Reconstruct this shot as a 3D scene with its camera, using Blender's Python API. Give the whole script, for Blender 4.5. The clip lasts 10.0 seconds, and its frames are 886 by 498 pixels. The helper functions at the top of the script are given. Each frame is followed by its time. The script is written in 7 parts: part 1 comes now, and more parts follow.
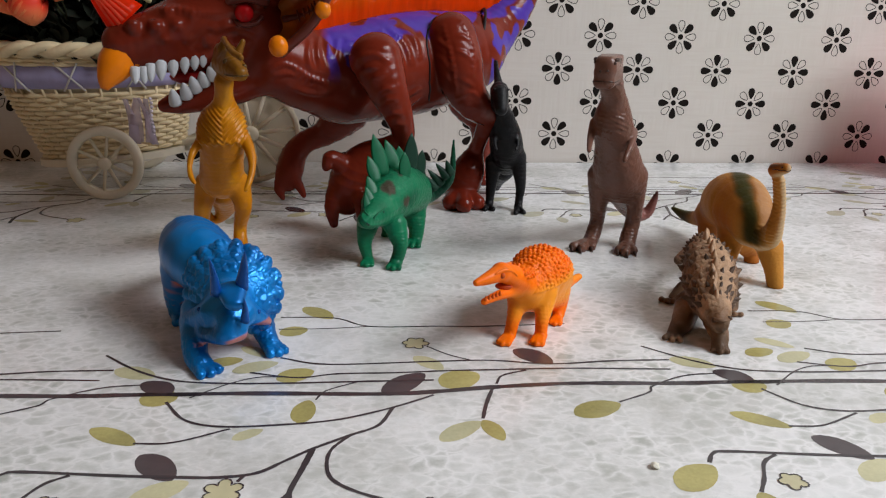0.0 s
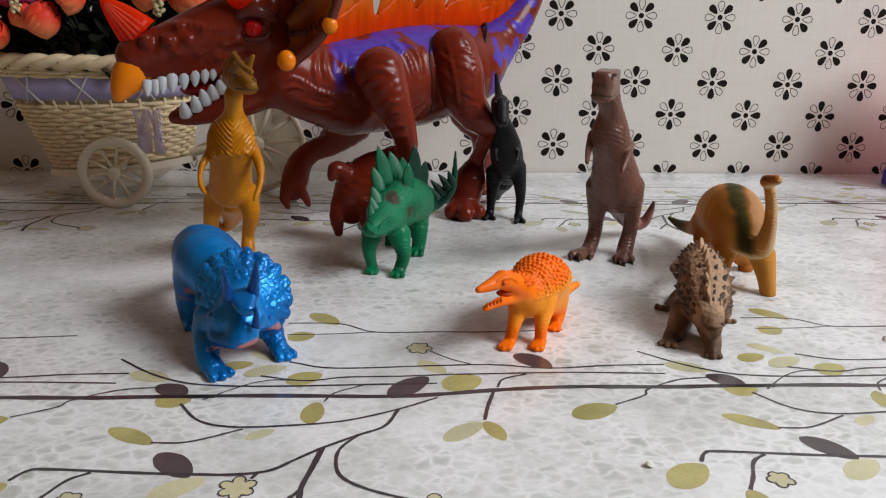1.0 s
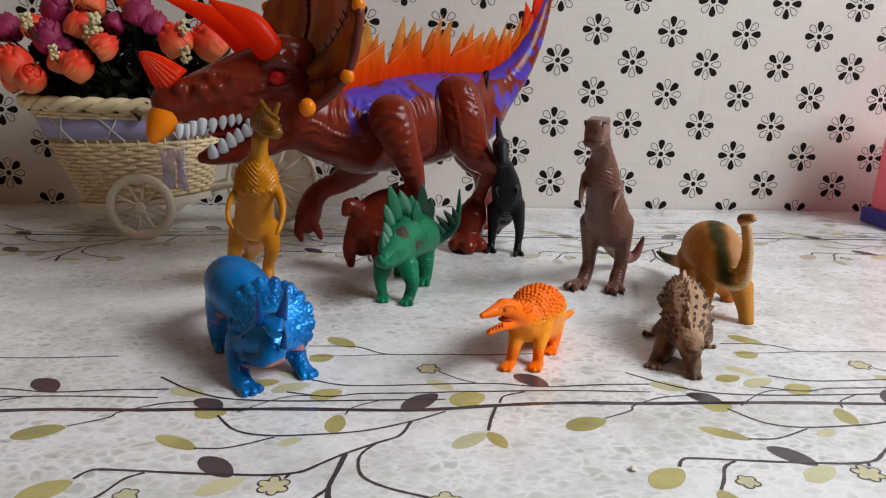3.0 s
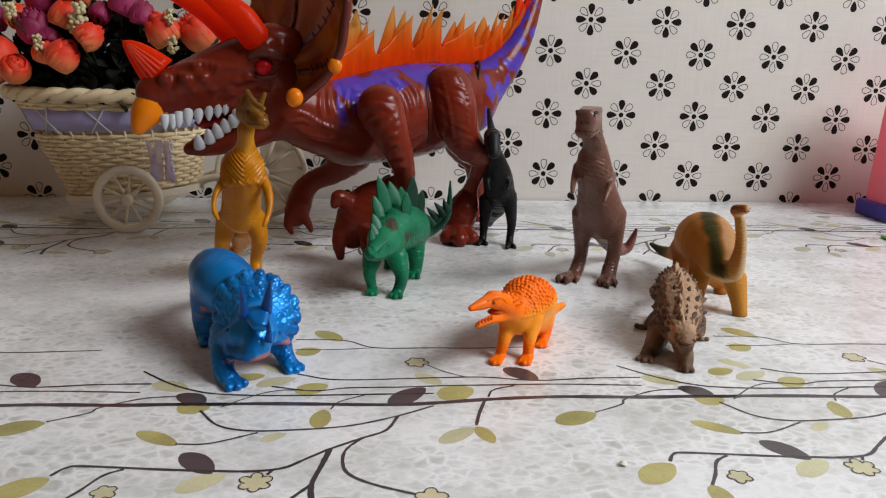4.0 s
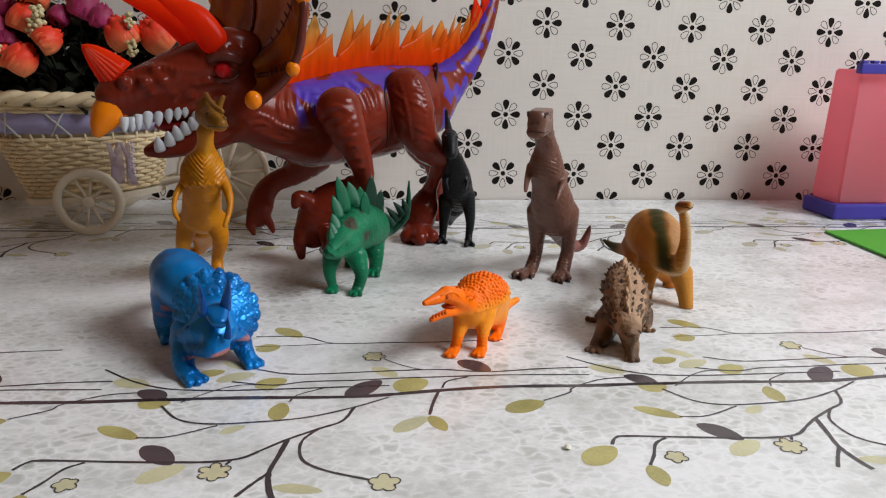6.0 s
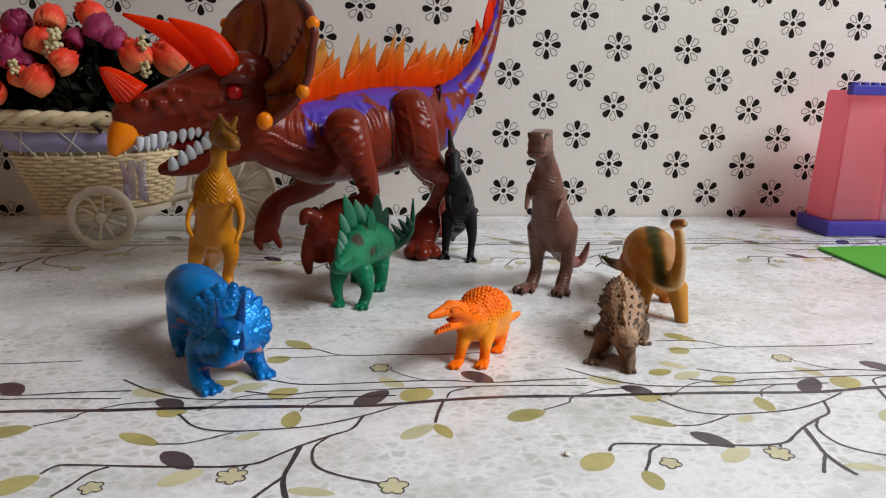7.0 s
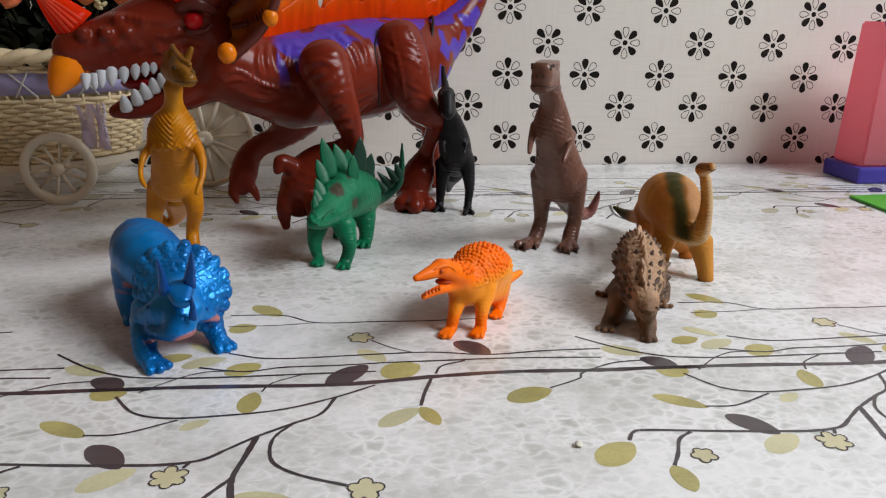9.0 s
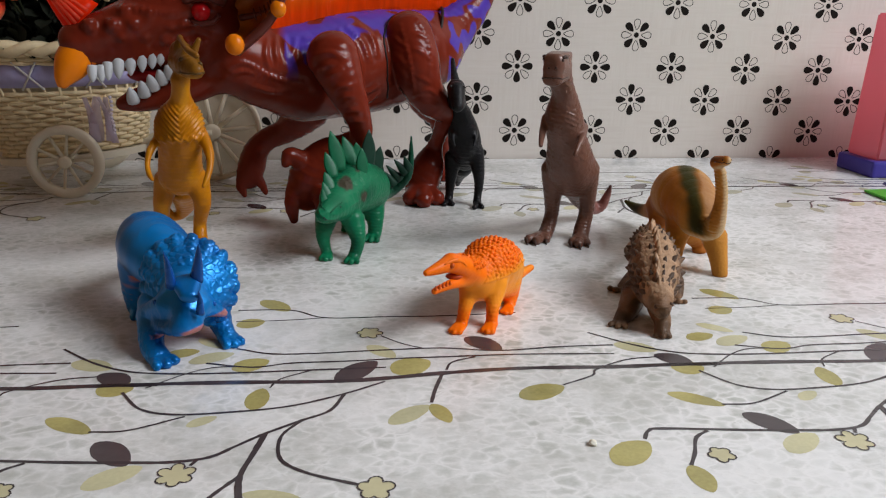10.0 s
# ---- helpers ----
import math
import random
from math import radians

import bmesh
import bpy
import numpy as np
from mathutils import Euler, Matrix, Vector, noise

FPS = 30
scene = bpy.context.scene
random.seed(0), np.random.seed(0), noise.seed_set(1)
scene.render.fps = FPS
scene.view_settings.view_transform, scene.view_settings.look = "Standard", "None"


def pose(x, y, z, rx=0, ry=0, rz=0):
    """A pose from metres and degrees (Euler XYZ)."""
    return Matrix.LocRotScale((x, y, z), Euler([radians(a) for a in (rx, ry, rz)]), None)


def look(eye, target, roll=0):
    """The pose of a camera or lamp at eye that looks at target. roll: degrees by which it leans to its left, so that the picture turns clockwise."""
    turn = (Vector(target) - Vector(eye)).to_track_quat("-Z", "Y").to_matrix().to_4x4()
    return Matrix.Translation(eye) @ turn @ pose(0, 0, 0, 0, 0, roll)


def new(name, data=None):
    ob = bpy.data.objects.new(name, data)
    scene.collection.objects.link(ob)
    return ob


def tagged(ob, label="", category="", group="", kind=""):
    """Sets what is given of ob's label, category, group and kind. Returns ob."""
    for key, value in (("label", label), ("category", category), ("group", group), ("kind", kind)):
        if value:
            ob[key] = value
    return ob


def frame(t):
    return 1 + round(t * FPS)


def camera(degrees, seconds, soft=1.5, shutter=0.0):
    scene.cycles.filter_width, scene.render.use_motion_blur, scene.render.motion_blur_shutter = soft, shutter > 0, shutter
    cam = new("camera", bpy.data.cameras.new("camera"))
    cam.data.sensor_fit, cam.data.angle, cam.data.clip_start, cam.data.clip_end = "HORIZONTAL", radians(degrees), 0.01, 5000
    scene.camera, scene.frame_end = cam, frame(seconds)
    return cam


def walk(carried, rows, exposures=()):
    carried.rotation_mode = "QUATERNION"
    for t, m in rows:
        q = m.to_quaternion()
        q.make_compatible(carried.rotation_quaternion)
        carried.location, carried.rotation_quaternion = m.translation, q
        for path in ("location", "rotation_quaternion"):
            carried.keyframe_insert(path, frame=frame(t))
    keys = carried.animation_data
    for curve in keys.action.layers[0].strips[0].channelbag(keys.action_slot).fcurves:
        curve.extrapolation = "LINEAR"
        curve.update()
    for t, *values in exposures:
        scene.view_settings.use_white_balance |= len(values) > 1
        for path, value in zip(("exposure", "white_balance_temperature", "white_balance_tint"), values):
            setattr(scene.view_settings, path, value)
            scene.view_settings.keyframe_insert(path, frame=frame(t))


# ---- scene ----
cam = camera(60.49, 10.0, soft=1.2)
PATH = [
    (0.0, pose(-0.1895, 0.4333, 0.1620, 72.33, -1.04, -4.55)),
    (0.5, pose(-0.1910, 0.4293, 0.1635, 72.46, -1.12, -4.56)),
    (1.0, pose(-0.1925, 0.4199, 0.1663, 72.95, -1.16, -4.55)),
    (1.5, pose(-0.1966, 0.4023, 0.1714, 73.91, -1.33, -4.60)),
    (2.0, pose(-0.2003, 0.3832, 0.1768, 74.95, -1.48, -4.60)),
    (2.5, pose(-0.2018, 0.3753, 0.1785, 75.43, -1.49, -4.60)),
    (4.0, pose(-0.1964, 0.3838, 0.1752, 74.92, -1.45, -4.91)),
    (4.5, pose(-0.1909, 0.3840, 0.1737, 74.62, -1.36, -6.33)),
    (5.0, pose(-0.1882, 0.3801, 0.1746, 74.58, -1.40, -7.03)),
    (5.5, pose(-0.1875, 0.3773, 0.1749, 74.61, -1.36, -7.25)),
    (7.0, pose(-0.1951, 0.3496, 0.1825, 76.19, -1.57, -7.31)),
    (7.5, pose(-0.1941, 0.3523, 0.1807, 76.21, -1.54, -7.28)),
    (8.0, pose(-0.1875, 0.3770, 0.1741, 74.84, -1.33, -7.20)),
    (8.5, pose(-0.1821, 0.3996, 0.1678, 73.60, -1.19, -7.20)),
    (9.0, pose(-0.1786, 0.4138, 0.1643, 72.71, -1.09, -7.18)),
    (9.5, pose(-0.1789, 0.4173, 0.1623, 72.60, -1.00, -7.02)),
    (10.0, pose(-0.1796, 0.4200, 0.1623, 72.28, -1.03, -6.64)),
]
walk(cam, PATH, [(0.0, -0.06), (1.0, -0.03), (2.5, 0.0), (4.0, 0.02), (8.5, 0.02), (9.5, -0.08), (10.0, -0.12)])

# ---- world and light ----
world = bpy.data.worlds.new("sky")
scene.world = world
world.use_nodes = True
wn = world.node_tree.nodes
sky = wn.new("ShaderNodeTexSky")
sky.sky_type, sky.sun_disc = "NISHITA", False
sky.sun_elevation, sky.sun_rotation = radians(40), radians(110)
wn["Background"].inputs["Strength"].default_value = 0.12
world.node_tree.links.new(sky.outputs[0], wn["Background"].inputs["Color"])

sun_data = bpy.data.lights.new("sun", "SUN")
sun_data.energy, sun_data.angle, sun_data.color = 0.5, radians(12), (1.0, 0.95, 0.88)
sun = new("sun", sun_data)
sun.matrix_world = look((3.0, 0.3, 2.7), (0.0, 0.9, 0.0))

win_data = bpy.data.lights.new("window_light", "AREA")
win_data.shape, win_data.size, win_data.size_y = "RECTANGLE", 0.85, 0.85
win_data.energy, win_data.color = 28.5, (0.945, 0.985, 1.055)
window_light = new("window_light", win_data)
window_light.matrix_world = look((1.12, 0.26, 1.22), (0.34, 0.74, 0.20))
scene.view_settings.exposure = 0.0


# ---- materials ----
def material(name, rough=0.5, metal=0.0):
    m = bpy.data.materials.new(name)
    m.use_nodes = True
    nt = m.node_tree
    p = nt.nodes["Principled BSDF"]
    p.inputs["Roughness"].default_value = rough
    p.inputs["Metallic"].default_value = metal
    return m, nt, p


def node(nt, kind, **inputs):
    n = nt.nodes.new(kind)
    for key, value in inputs.items():
        n.inputs[key.replace("_", " ")].default_value = value
    return n


def coords(nt, scale=1.0, stretch=(1, 1, 1)):
    tc = nt.nodes.new("ShaderNodeTexCoord")
    mp = nt.nodes.new("ShaderNodeMapping")
    mp.inputs["Scale"].default_value = [scale * s for s in stretch]
    nt.links.new(tc.outputs["Object"], mp.inputs["Vector"])
    return mp.outputs["Vector"]


def noise_tex(nt, vec, scale, detail=4.0, rough=0.55):
    n = node(nt, "ShaderNodeTexNoise", Scale=scale, Detail=detail, Roughness=rough)
    nt.links.new(vec, n.inputs["Vector"])
    return n.outputs["Fac"]


def ramp(nt, fac, stops):
    r = nt.nodes.new("ShaderNodeValToRGB")
    e = r.color_ramp.elements
    while len(e) < len(stops):
        e.new(0.5)
    for el, (pos, col) in zip(e, stops):
        el.position = pos
        el.color = (*col, 1) if len(col) == 3 else col
    nt.links.new(fac, r.inputs["Fac"])
    return r.outputs["Color"]


def mix(nt, fac, a, b, mode="MIX"):
    n = nt.nodes.new("ShaderNodeMix")
    n.data_type, n.blend_type = "RGBA", mode
    for i, v in ((0, fac), (6, a), (7, b)):
        if hasattr(v, "links"):
            nt.links.new(v, n.inputs[i])
        else:
            n.inputs[i].default_value = (*v, 1) if i else v
    return n.outputs[2]


def math_node(nt, op, a, b=0.0, c=0.0):
    n = nt.nodes.new("ShaderNodeMath")
    n.operation = op
    for sock, v in zip(n.inputs, (a, b, c)):
        if hasattr(v, "links"):
            nt.links.new(v, sock)
        else:
            sock.default_value = v
    return n.outputs[0]


def bump(nt, p, height, strength=0.3, distance=0.0005):
    b = node(nt, "ShaderNodeBump", Strength=strength, Distance=distance)
    nt.links.new(height, b.inputs["Height"])
    nt.links.new(b.outputs["Normal"], p.inputs["Normal"])


def plain(name, color, rough=0.5, vary=0.12, scale=60.0, metal=0.0, relief=0.15, distance=0.0004, spec=0.25):
    """A surface of one colour with two scales of variation, a little relief and uneven gloss."""
    m, nt, p = material(name, rough, metal)
    v = coords(nt)
    big, fine = noise_tex(nt, v, scale * 0.2), noise_tex(nt, v, scale * 4, 6.0)
    dark = tuple(c * (1 - vary) for c in color)
    light = tuple(min(1.0, c * (1 + vary)) for c in color)
    col = ramp(nt, big, [(0.3, dark), (0.7, light)])
    col = mix(nt, 0.25, col, ramp(nt, fine, [(0.35, dark), (0.65, light)]))
    nt.links.new(col, p.inputs["Base Color"])
    nt.links.new(math_node(nt, "MULTIPLY_ADD", big, 0.16, rough - 0.08), p.inputs["Roughness"])
    p.inputs["Specular IOR Level"].default_value = spec
    bump(nt, p, fine, relief, distance)
    return m


def moulded(name, rough, scale_mm=2.2, relief=0.5, wave=0.0, depth=0.0004, coat=0.0, metal=0.0, sub=0.0, spec=0.22, groove_dark=0.06):
    """Moulded, painted plastic: the colour is kept in the mesh's paint, with scaly relief and fine creases."""
    m, nt, p = material(name, rough, metal)
    paint = nt.nodes.new("ShaderNodeAttribute")
    paint.attribute_name = "paint"
    v = coords(nt)
    blotch = noise_tex(nt, v, 70.0, 5.0)
    col = mix(nt, 1.0, paint.outputs["Color"], ramp(nt, blotch, [(0.3, (0.86, 0.86, 0.86)), (0.7, (1.0, 1.0, 1.0))]), "MULTIPLY")
    vor = node(nt, "ShaderNodeTexVoronoi", Scale=1000.0 / scale_mm)
    vor.feature = "DISTANCE_TO_EDGE"
    nt.links.new(v, vor.inputs["Vector"])
    scales = ramp(nt, vor.outputs["Distance"], [(0.0, (0, 0, 0)), (0.22, (1, 1, 1))])
    height = mix(nt, 0.35, scales, ramp(nt, noise_tex(nt, v, 450.0, 5.0), [(0.2, (0, 0, 0)), (0.8, (1, 1, 1))]))
    if wave:
        w = node(nt, "ShaderNodeTexWave", Scale=1000.0 / 3.0 / 6.28 * 2, Distortion=4.0, Detail=2.0)
        w.bands_direction = "Z"
        w.inputs["Detail Scale"].default_value = 1.5
        nt.links.new(v, w.inputs["Vector"])
        height = mix(nt, wave, height, w.outputs["Color"])
    # the colour is darker in the grooves between the scales
    col = mix(nt, groove_dark, col, mix(nt, 1.0, col, scales, "MULTIPLY"))
    nt.links.new(col, p.inputs["Base Color"])
    nt.links.new(math_node(nt, "MULTIPLY_ADD", blotch, 0.2, rough - 0.1), p.inputs["Roughness"])
    p.inputs["Specular IOR Level"].default_value = spec
    p.inputs["Coat Weight"].default_value = coat
    p.inputs["Coat Roughness"].default_value = 0.15
    if sub:
        p.inputs["Subsurface Weight"].default_value = sub
        p.inputs["Subsurface Radius"].default_value = (0.004, 0.0015, 0.0006)
        p.inputs["Subsurface Scale"].default_value = 1.0
    bump(nt, p, height, relief, depth)
    return m


def clear_plastic(name, tint, tip, share=0.45, clear=0.0, wash=0.35):
    """Tinted, half-clear plastic, paler towards the tips."""
    m, nt, p = material(name, 0.3)
    tc = nt.nodes.new("ShaderNodeTexCoord")
    sep = nt.nodes.new("ShaderNodeSeparateXYZ")
    nt.links.new(tc.outputs["Generated"], sep.inputs[0])
    col = ramp(nt, sep.outputs["Z"], [(0.1, tint), (0.95, tip)])
    nt.links.new(col, p.inputs["Base Color"])
    p.inputs["Specular IOR Level"].default_value = 0.2
    p.inputs["IOR"].default_value = 1.45
    glow = nt.nodes.new("ShaderNodeBsdfTranslucent")
    nt.links.new(col, glow.inputs["Color"])
    both = nt.nodes.new("ShaderNodeMixShader")
    both.inputs[0].default_value = share
    nt.links.new(p.outputs[0], both.inputs[1])
    nt.links.new(glow.outputs[0], both.inputs[2])
    nt.links.new(both.outputs[0], nt.nodes["Material Output"].inputs["Surface"])
    if clear:
        through_it, more = nt.nodes.new("ShaderNodeBsdfTransparent"), nt.nodes.new("ShaderNodeMixShader")
        through_it.inputs["Color"].default_value = (*[wash + (1 - wash) * c for c in tint], 1)
        more.inputs[0].default_value = clear
        nt.links.new(both.outputs[0], more.inputs[1])
        nt.links.new(through_it.outputs[0], more.inputs[2])
        nt.links.new(more.outputs[0], nt.nodes["Material Output"].inputs["Surface"])
    bump(nt, p, noise_tex(nt, coords(nt, 1.0, (1, 1, 0.25)), 260.0), 0.4, 0.0008)
    return m


def cloth_material():
    """White oilcloth printed with grey-green pebbles between pale veins."""
    m, nt, p = material("printed_oilcloth", 0.3)
    v = coords(nt, 1.0, (0.74, 1.0, 1.0))

    def warped(scale, amount):
        warp = node(nt, "ShaderNodeTexNoise", Scale=scale, Detail=4.0)
        nt.links.new(v, warp.inputs["Vector"])
        add = nt.nodes.new("ShaderNodeVectorMath")
        add.operation = "MULTIPLY_ADD"
        add.inputs[1].default_value = (amount, amount, amount)
        nt.links.new(warp.outputs["Color"], add.inputs[0])
        nt.links.new(v, add.inputs[2])
        return add.outputs[0]

    def cells(vec, scale, feature):
        c = node(nt, "ShaderNodeTexVoronoi", Scale=scale)
        c.feature = feature
        nt.links.new(vec, c.inputs["Vector"])
        return c

    near = warped(120.0, 0.008)
    stone, pebble = cells(near, 170.0, "DISTANCE_TO_EDGE"), cells(near, 170.0, "F1")
    edge = ramp(nt, stone.outputs["Distance"], [(0.02, (0, 0, 0)), (0.12, (0.5, 0.5, 0.5)), (0.30, (1, 1, 1))])
    tone = ramp(nt, pebble.outputs["Color"], [(0.1, (0.74, 0.745, 0.74)), (0.35, (0.60, 0.615, 0.585)), (0.6, (0.47, 0.49, 0.45)), (0.9, (0.35, 0.37, 0.325))])
    wash = ramp(nt, noise_tex(nt, v, 140.0, 6.0, 0.7), [(0.35, (0.45, 0.45, 0.45)), (0.62, (1, 1, 1))])
    patch = ramp(nt, noise_tex(nt, v, 9.0, 6.0, 0.7), [(0.36, (0.22, 0.22, 0.22)), (0.5, (0.62, 0.62, 0.62)), (0.62, (1.0, 1.0, 1.0))])
    veins = mix(nt, edge, (0.86, 0.86, 0.855), mix(nt, wash, (0.80, 0.805, 0.795), tone))
    col = mix(nt, patch, (0.84, 0.845, 0.845), veins)
    cloud = ramp(nt, noise_tex(nt, v, 13.0, 8.0, 0.78), [(0.45, (0, 0, 0)), (0.66, (1, 1, 1))])
    col = mix(nt, math_node(nt, "MULTIPLY", cloud, 0.62), col, (0.42, 0.425, 0.385))
    speck = ramp(nt, noise_tex(nt, v, 420.0, 4.0, 0.7), [(0.55, (0, 0, 0)), (0.75, (1, 1, 1))])
    col = mix(nt, math_node(nt, "MULTIPLY", speck, 0.25), col, (0.45, 0.455, 0.43))
    nt.links.new(col, p.inputs["Base Color"])
    nt.links.new(math_node(nt, "MULTIPLY_ADD", noise_tex(nt, v, 30.0), 0.16, 0.10), p.inputs["Roughness"])
    h = mix(nt, 0.5, noise_tex(nt, v, 14.0, 2.0), noise_tex(nt, v, 400.0, 3.0))
    bump(nt, p, h, 0.12, 0.0012)
    p.inputs["Specular IOR Level"].default_value = 0.45
    return m


def wallpaper_material():
    m, nt, p = material("wallpaper", 0.62)
    v = coords(nt)
    weave_a = noise_tex(nt, coords(nt, 1.0, (1, 1, 14)), 30.0, 4.0)
    weave_b = noise_tex(nt, coords(nt, 1.0, (14, 1, 1)), 30.0, 4.0)
    brick = node(nt, "ShaderNodeTexBrick", Scale=14.0)
    brick.inputs["Mortar Size"].default_value = 0.012
    brick.inputs["Color1"].default_value = (0, 0, 0, 1)
    brick.inputs["Color2"].default_value = (1, 1, 1, 1)
    rot = nt.nodes.new("ShaderNodeMapping")
    rot.inputs["Rotation"].default_value = (radians(90), 0, 0)
    nt.links.new(v, rot.inputs["Vector"])
    nt.links.new(rot.outputs["Vector"], brick.inputs["Vector"])
    weave = mix(nt, brick.outputs["Color"], weave_a, weave_b)
    col = ramp(nt, weave, [(0.3, (0.71, 0.65, 0.585)), (0.5, (0.735, 0.68, 0.615)), (0.75, (0.765, 0.715, 0.655))])
    stain = ramp(nt, noise_tex(nt, v, 5.0, 4.0), [(0.3, (0.93, 0.92, 0.9)), (0.7, (1, 1, 1))])
    nt.links.new(mix(nt, 1.0, col, stain, "MULTIPLY"), p.inputs["Base Color"])
    bump(nt, p, weave, 0.3, 0.0004)
    return m


M_CLOTH = cloth_material()
M_WALL = wallpaper_material()
M_PLASTER = plain("plaster", (0.10, 0.054, 0.025), 0.8, 0.06, 8.0)
M_BOUNCE = plain("warm_bounce", (0.33, 0.172, 0.072), 0.8, 0.06, 8.0)
M_FLOOR = plain("floor_screed", (0.30, 0.27, 0.24), 0.6, 0.15, 12.0)
M_TABLE_WOOD = plain("table_wood", (0.28, 0.17, 0.09), 0.5, 0.2, 20.0)
M_INK = plain("wall_ink", (0.012, 0.009, 0.007), 0.65, 0.3, 120.0, spec=0.1)
M_STEM = plain("stem_ink", (0.055, 0.045, 0.05), 0.17, 0.2, 80.0, relief=0.03, spec=0.6)
M_LEAF = {
    "olive": plain("olive_ink", (0.42, 0.375, 0.14), 0.17, 0.30, 130.0, relief=0.03, spec=0.6),
    "pale": plain("pale_ink", (0.56, 0.535, 0.33), 0.17, 0.2, 130.0, relief=0.03, spec=0.6),
    "dark": plain("dark_ink", (0.075, 0.06, 0.065), 0.17, 0.2, 60.0, relief=0.03, spec=0.6),
}
# olive leaf ink with the far cloth's glare put into its colour
M_GLARE_LEAF = plain("glare_leaf_ink", (0.50, 0.485, 0.36), 0.17, 0.2, 60.0, relief=0.03, spec=0.6)
M_PETAL = plain("cream_ink", (0.62, 0.58, 0.36), 0.17, 0.12, 60.0, relief=0.03, spec=0.6)


# ---- building helpers ----
def mesh_object(name, verts, faces, mat, parent=None, label="", smooth=False):
    me = bpy.data.meshes.new(name)
    me.from_pydata([tuple(v) for v in verts], [], faces)
    me.materials.append(mat)
    if smooth:
        me.polygons.foreach_set("use_smooth", [True] * len(me.polygons))
    ob = new(name, me)
    ob.parent = parent
    if label:
        ob["label"] = label
    return ob


def part(name, bm, mat, parent=None, label="", smooth=True):
    me = bpy.data.meshes.new(name)
    bm.normal_update()
    bm.to_mesh(me)
    bm.free()
    me.materials.append(mat)
    if smooth:
        me.polygons.foreach_set("use_smooth", [True] * len(me.polygons))
    ob = new(name, me)
    ob.parent = parent
    if label:
        ob["label"] = label
    return ob


def thing(name, at, label, category, group="", turn=0.0):
    e = new(name)
    e.empty_display_size = 0.02
    e.matrix_basis = pose(*at, 0, 0, turn)
    return tagged(e, label, category, group)


def box_bm(lo, hi, bevel=0.0, segments=2):
    bm = bmesh.new()
    bmesh.ops.create_cube(bm, size=1.0)
    for v in bm.verts:
        v.co = Vector([lo[i] + (v.co[i] + 0.5) * (hi[i] - lo[i]) for i in range(3)])
    if bevel:
        bmesh.ops.bevel(bm, geom=bm.edges[:], offset=bevel, segments=segments, affect="EDGES", profile=0.6)
    return bm


def spline(points, n):
    """A smooth curve (Catmull-Rom) through rows of numbers, n steps a span."""
    p = np.array(points, float)
    if len(p) < 3:
        return np.array([p[0] + (p[-1] - p[0]) * t for t in np.linspace(0, 1, n + 1)])
    q = np.vstack([2 * p[0] - p[1], p, 2 * p[-1] - p[-2]])
    out = []
    for i in range(len(p) - 1):
        a, b, c, d = q[i:i + 4]
        for t in np.linspace(0, 1, n, endpoint=False):
            out.append(0.5 * (2 * b + (c - a) * t + (2 * a - 5 * b + 4 * c - d) * t**2 + (3 * b - a - 3 * c + d) * t**3))
    return np.array(out + [p[-1]])


def tube_bm(rows, sides=12, flat=1.0, flat_axis=(0, 1, 0), bm=None):
    """A closed tube along rows of x, y, z, radius; flat squeezes it along flat_axis."""
    bm = bm or bmesh.new()
    rows = np.array(rows, float)
    axis = Vector(flat_axis)
    rings = []
    side = None
    for i, row in enumerate(rows):
        a, b = rows[max(i - 1, 0)][:3], rows[min(i + 1, len(rows) - 1)][:3]
        d = Vector(b - a).normalized()
        if side is None:
            side = d.orthogonal().normalized()
        side = (side - d * side.dot(d)).normalized()
        up = d.cross(side)
        ring = []
        for k in range(sides):
            ang = 2 * math.pi * k / sides
            off = (side * math.cos(ang) + up * math.sin(ang)) * row[3]
            off -= axis * off.dot(axis) * (1 - flat)
            ring.append(bm.verts.new(Vector(row[:3]) + off))
        rings.append(ring)
    for r, s in zip(rings, rings[1:]):
        for k in range(sides):
            bm.faces.new((r[k], r[(k + 1) % sides], s[(k + 1) % sides], s[k]))
    bm.faces.new(rings[0][::-1])
    bm.faces.new(rings[-1])
    return bm


def mm(rows):
    return [[v * 0.001 for v in row] for row in rows]


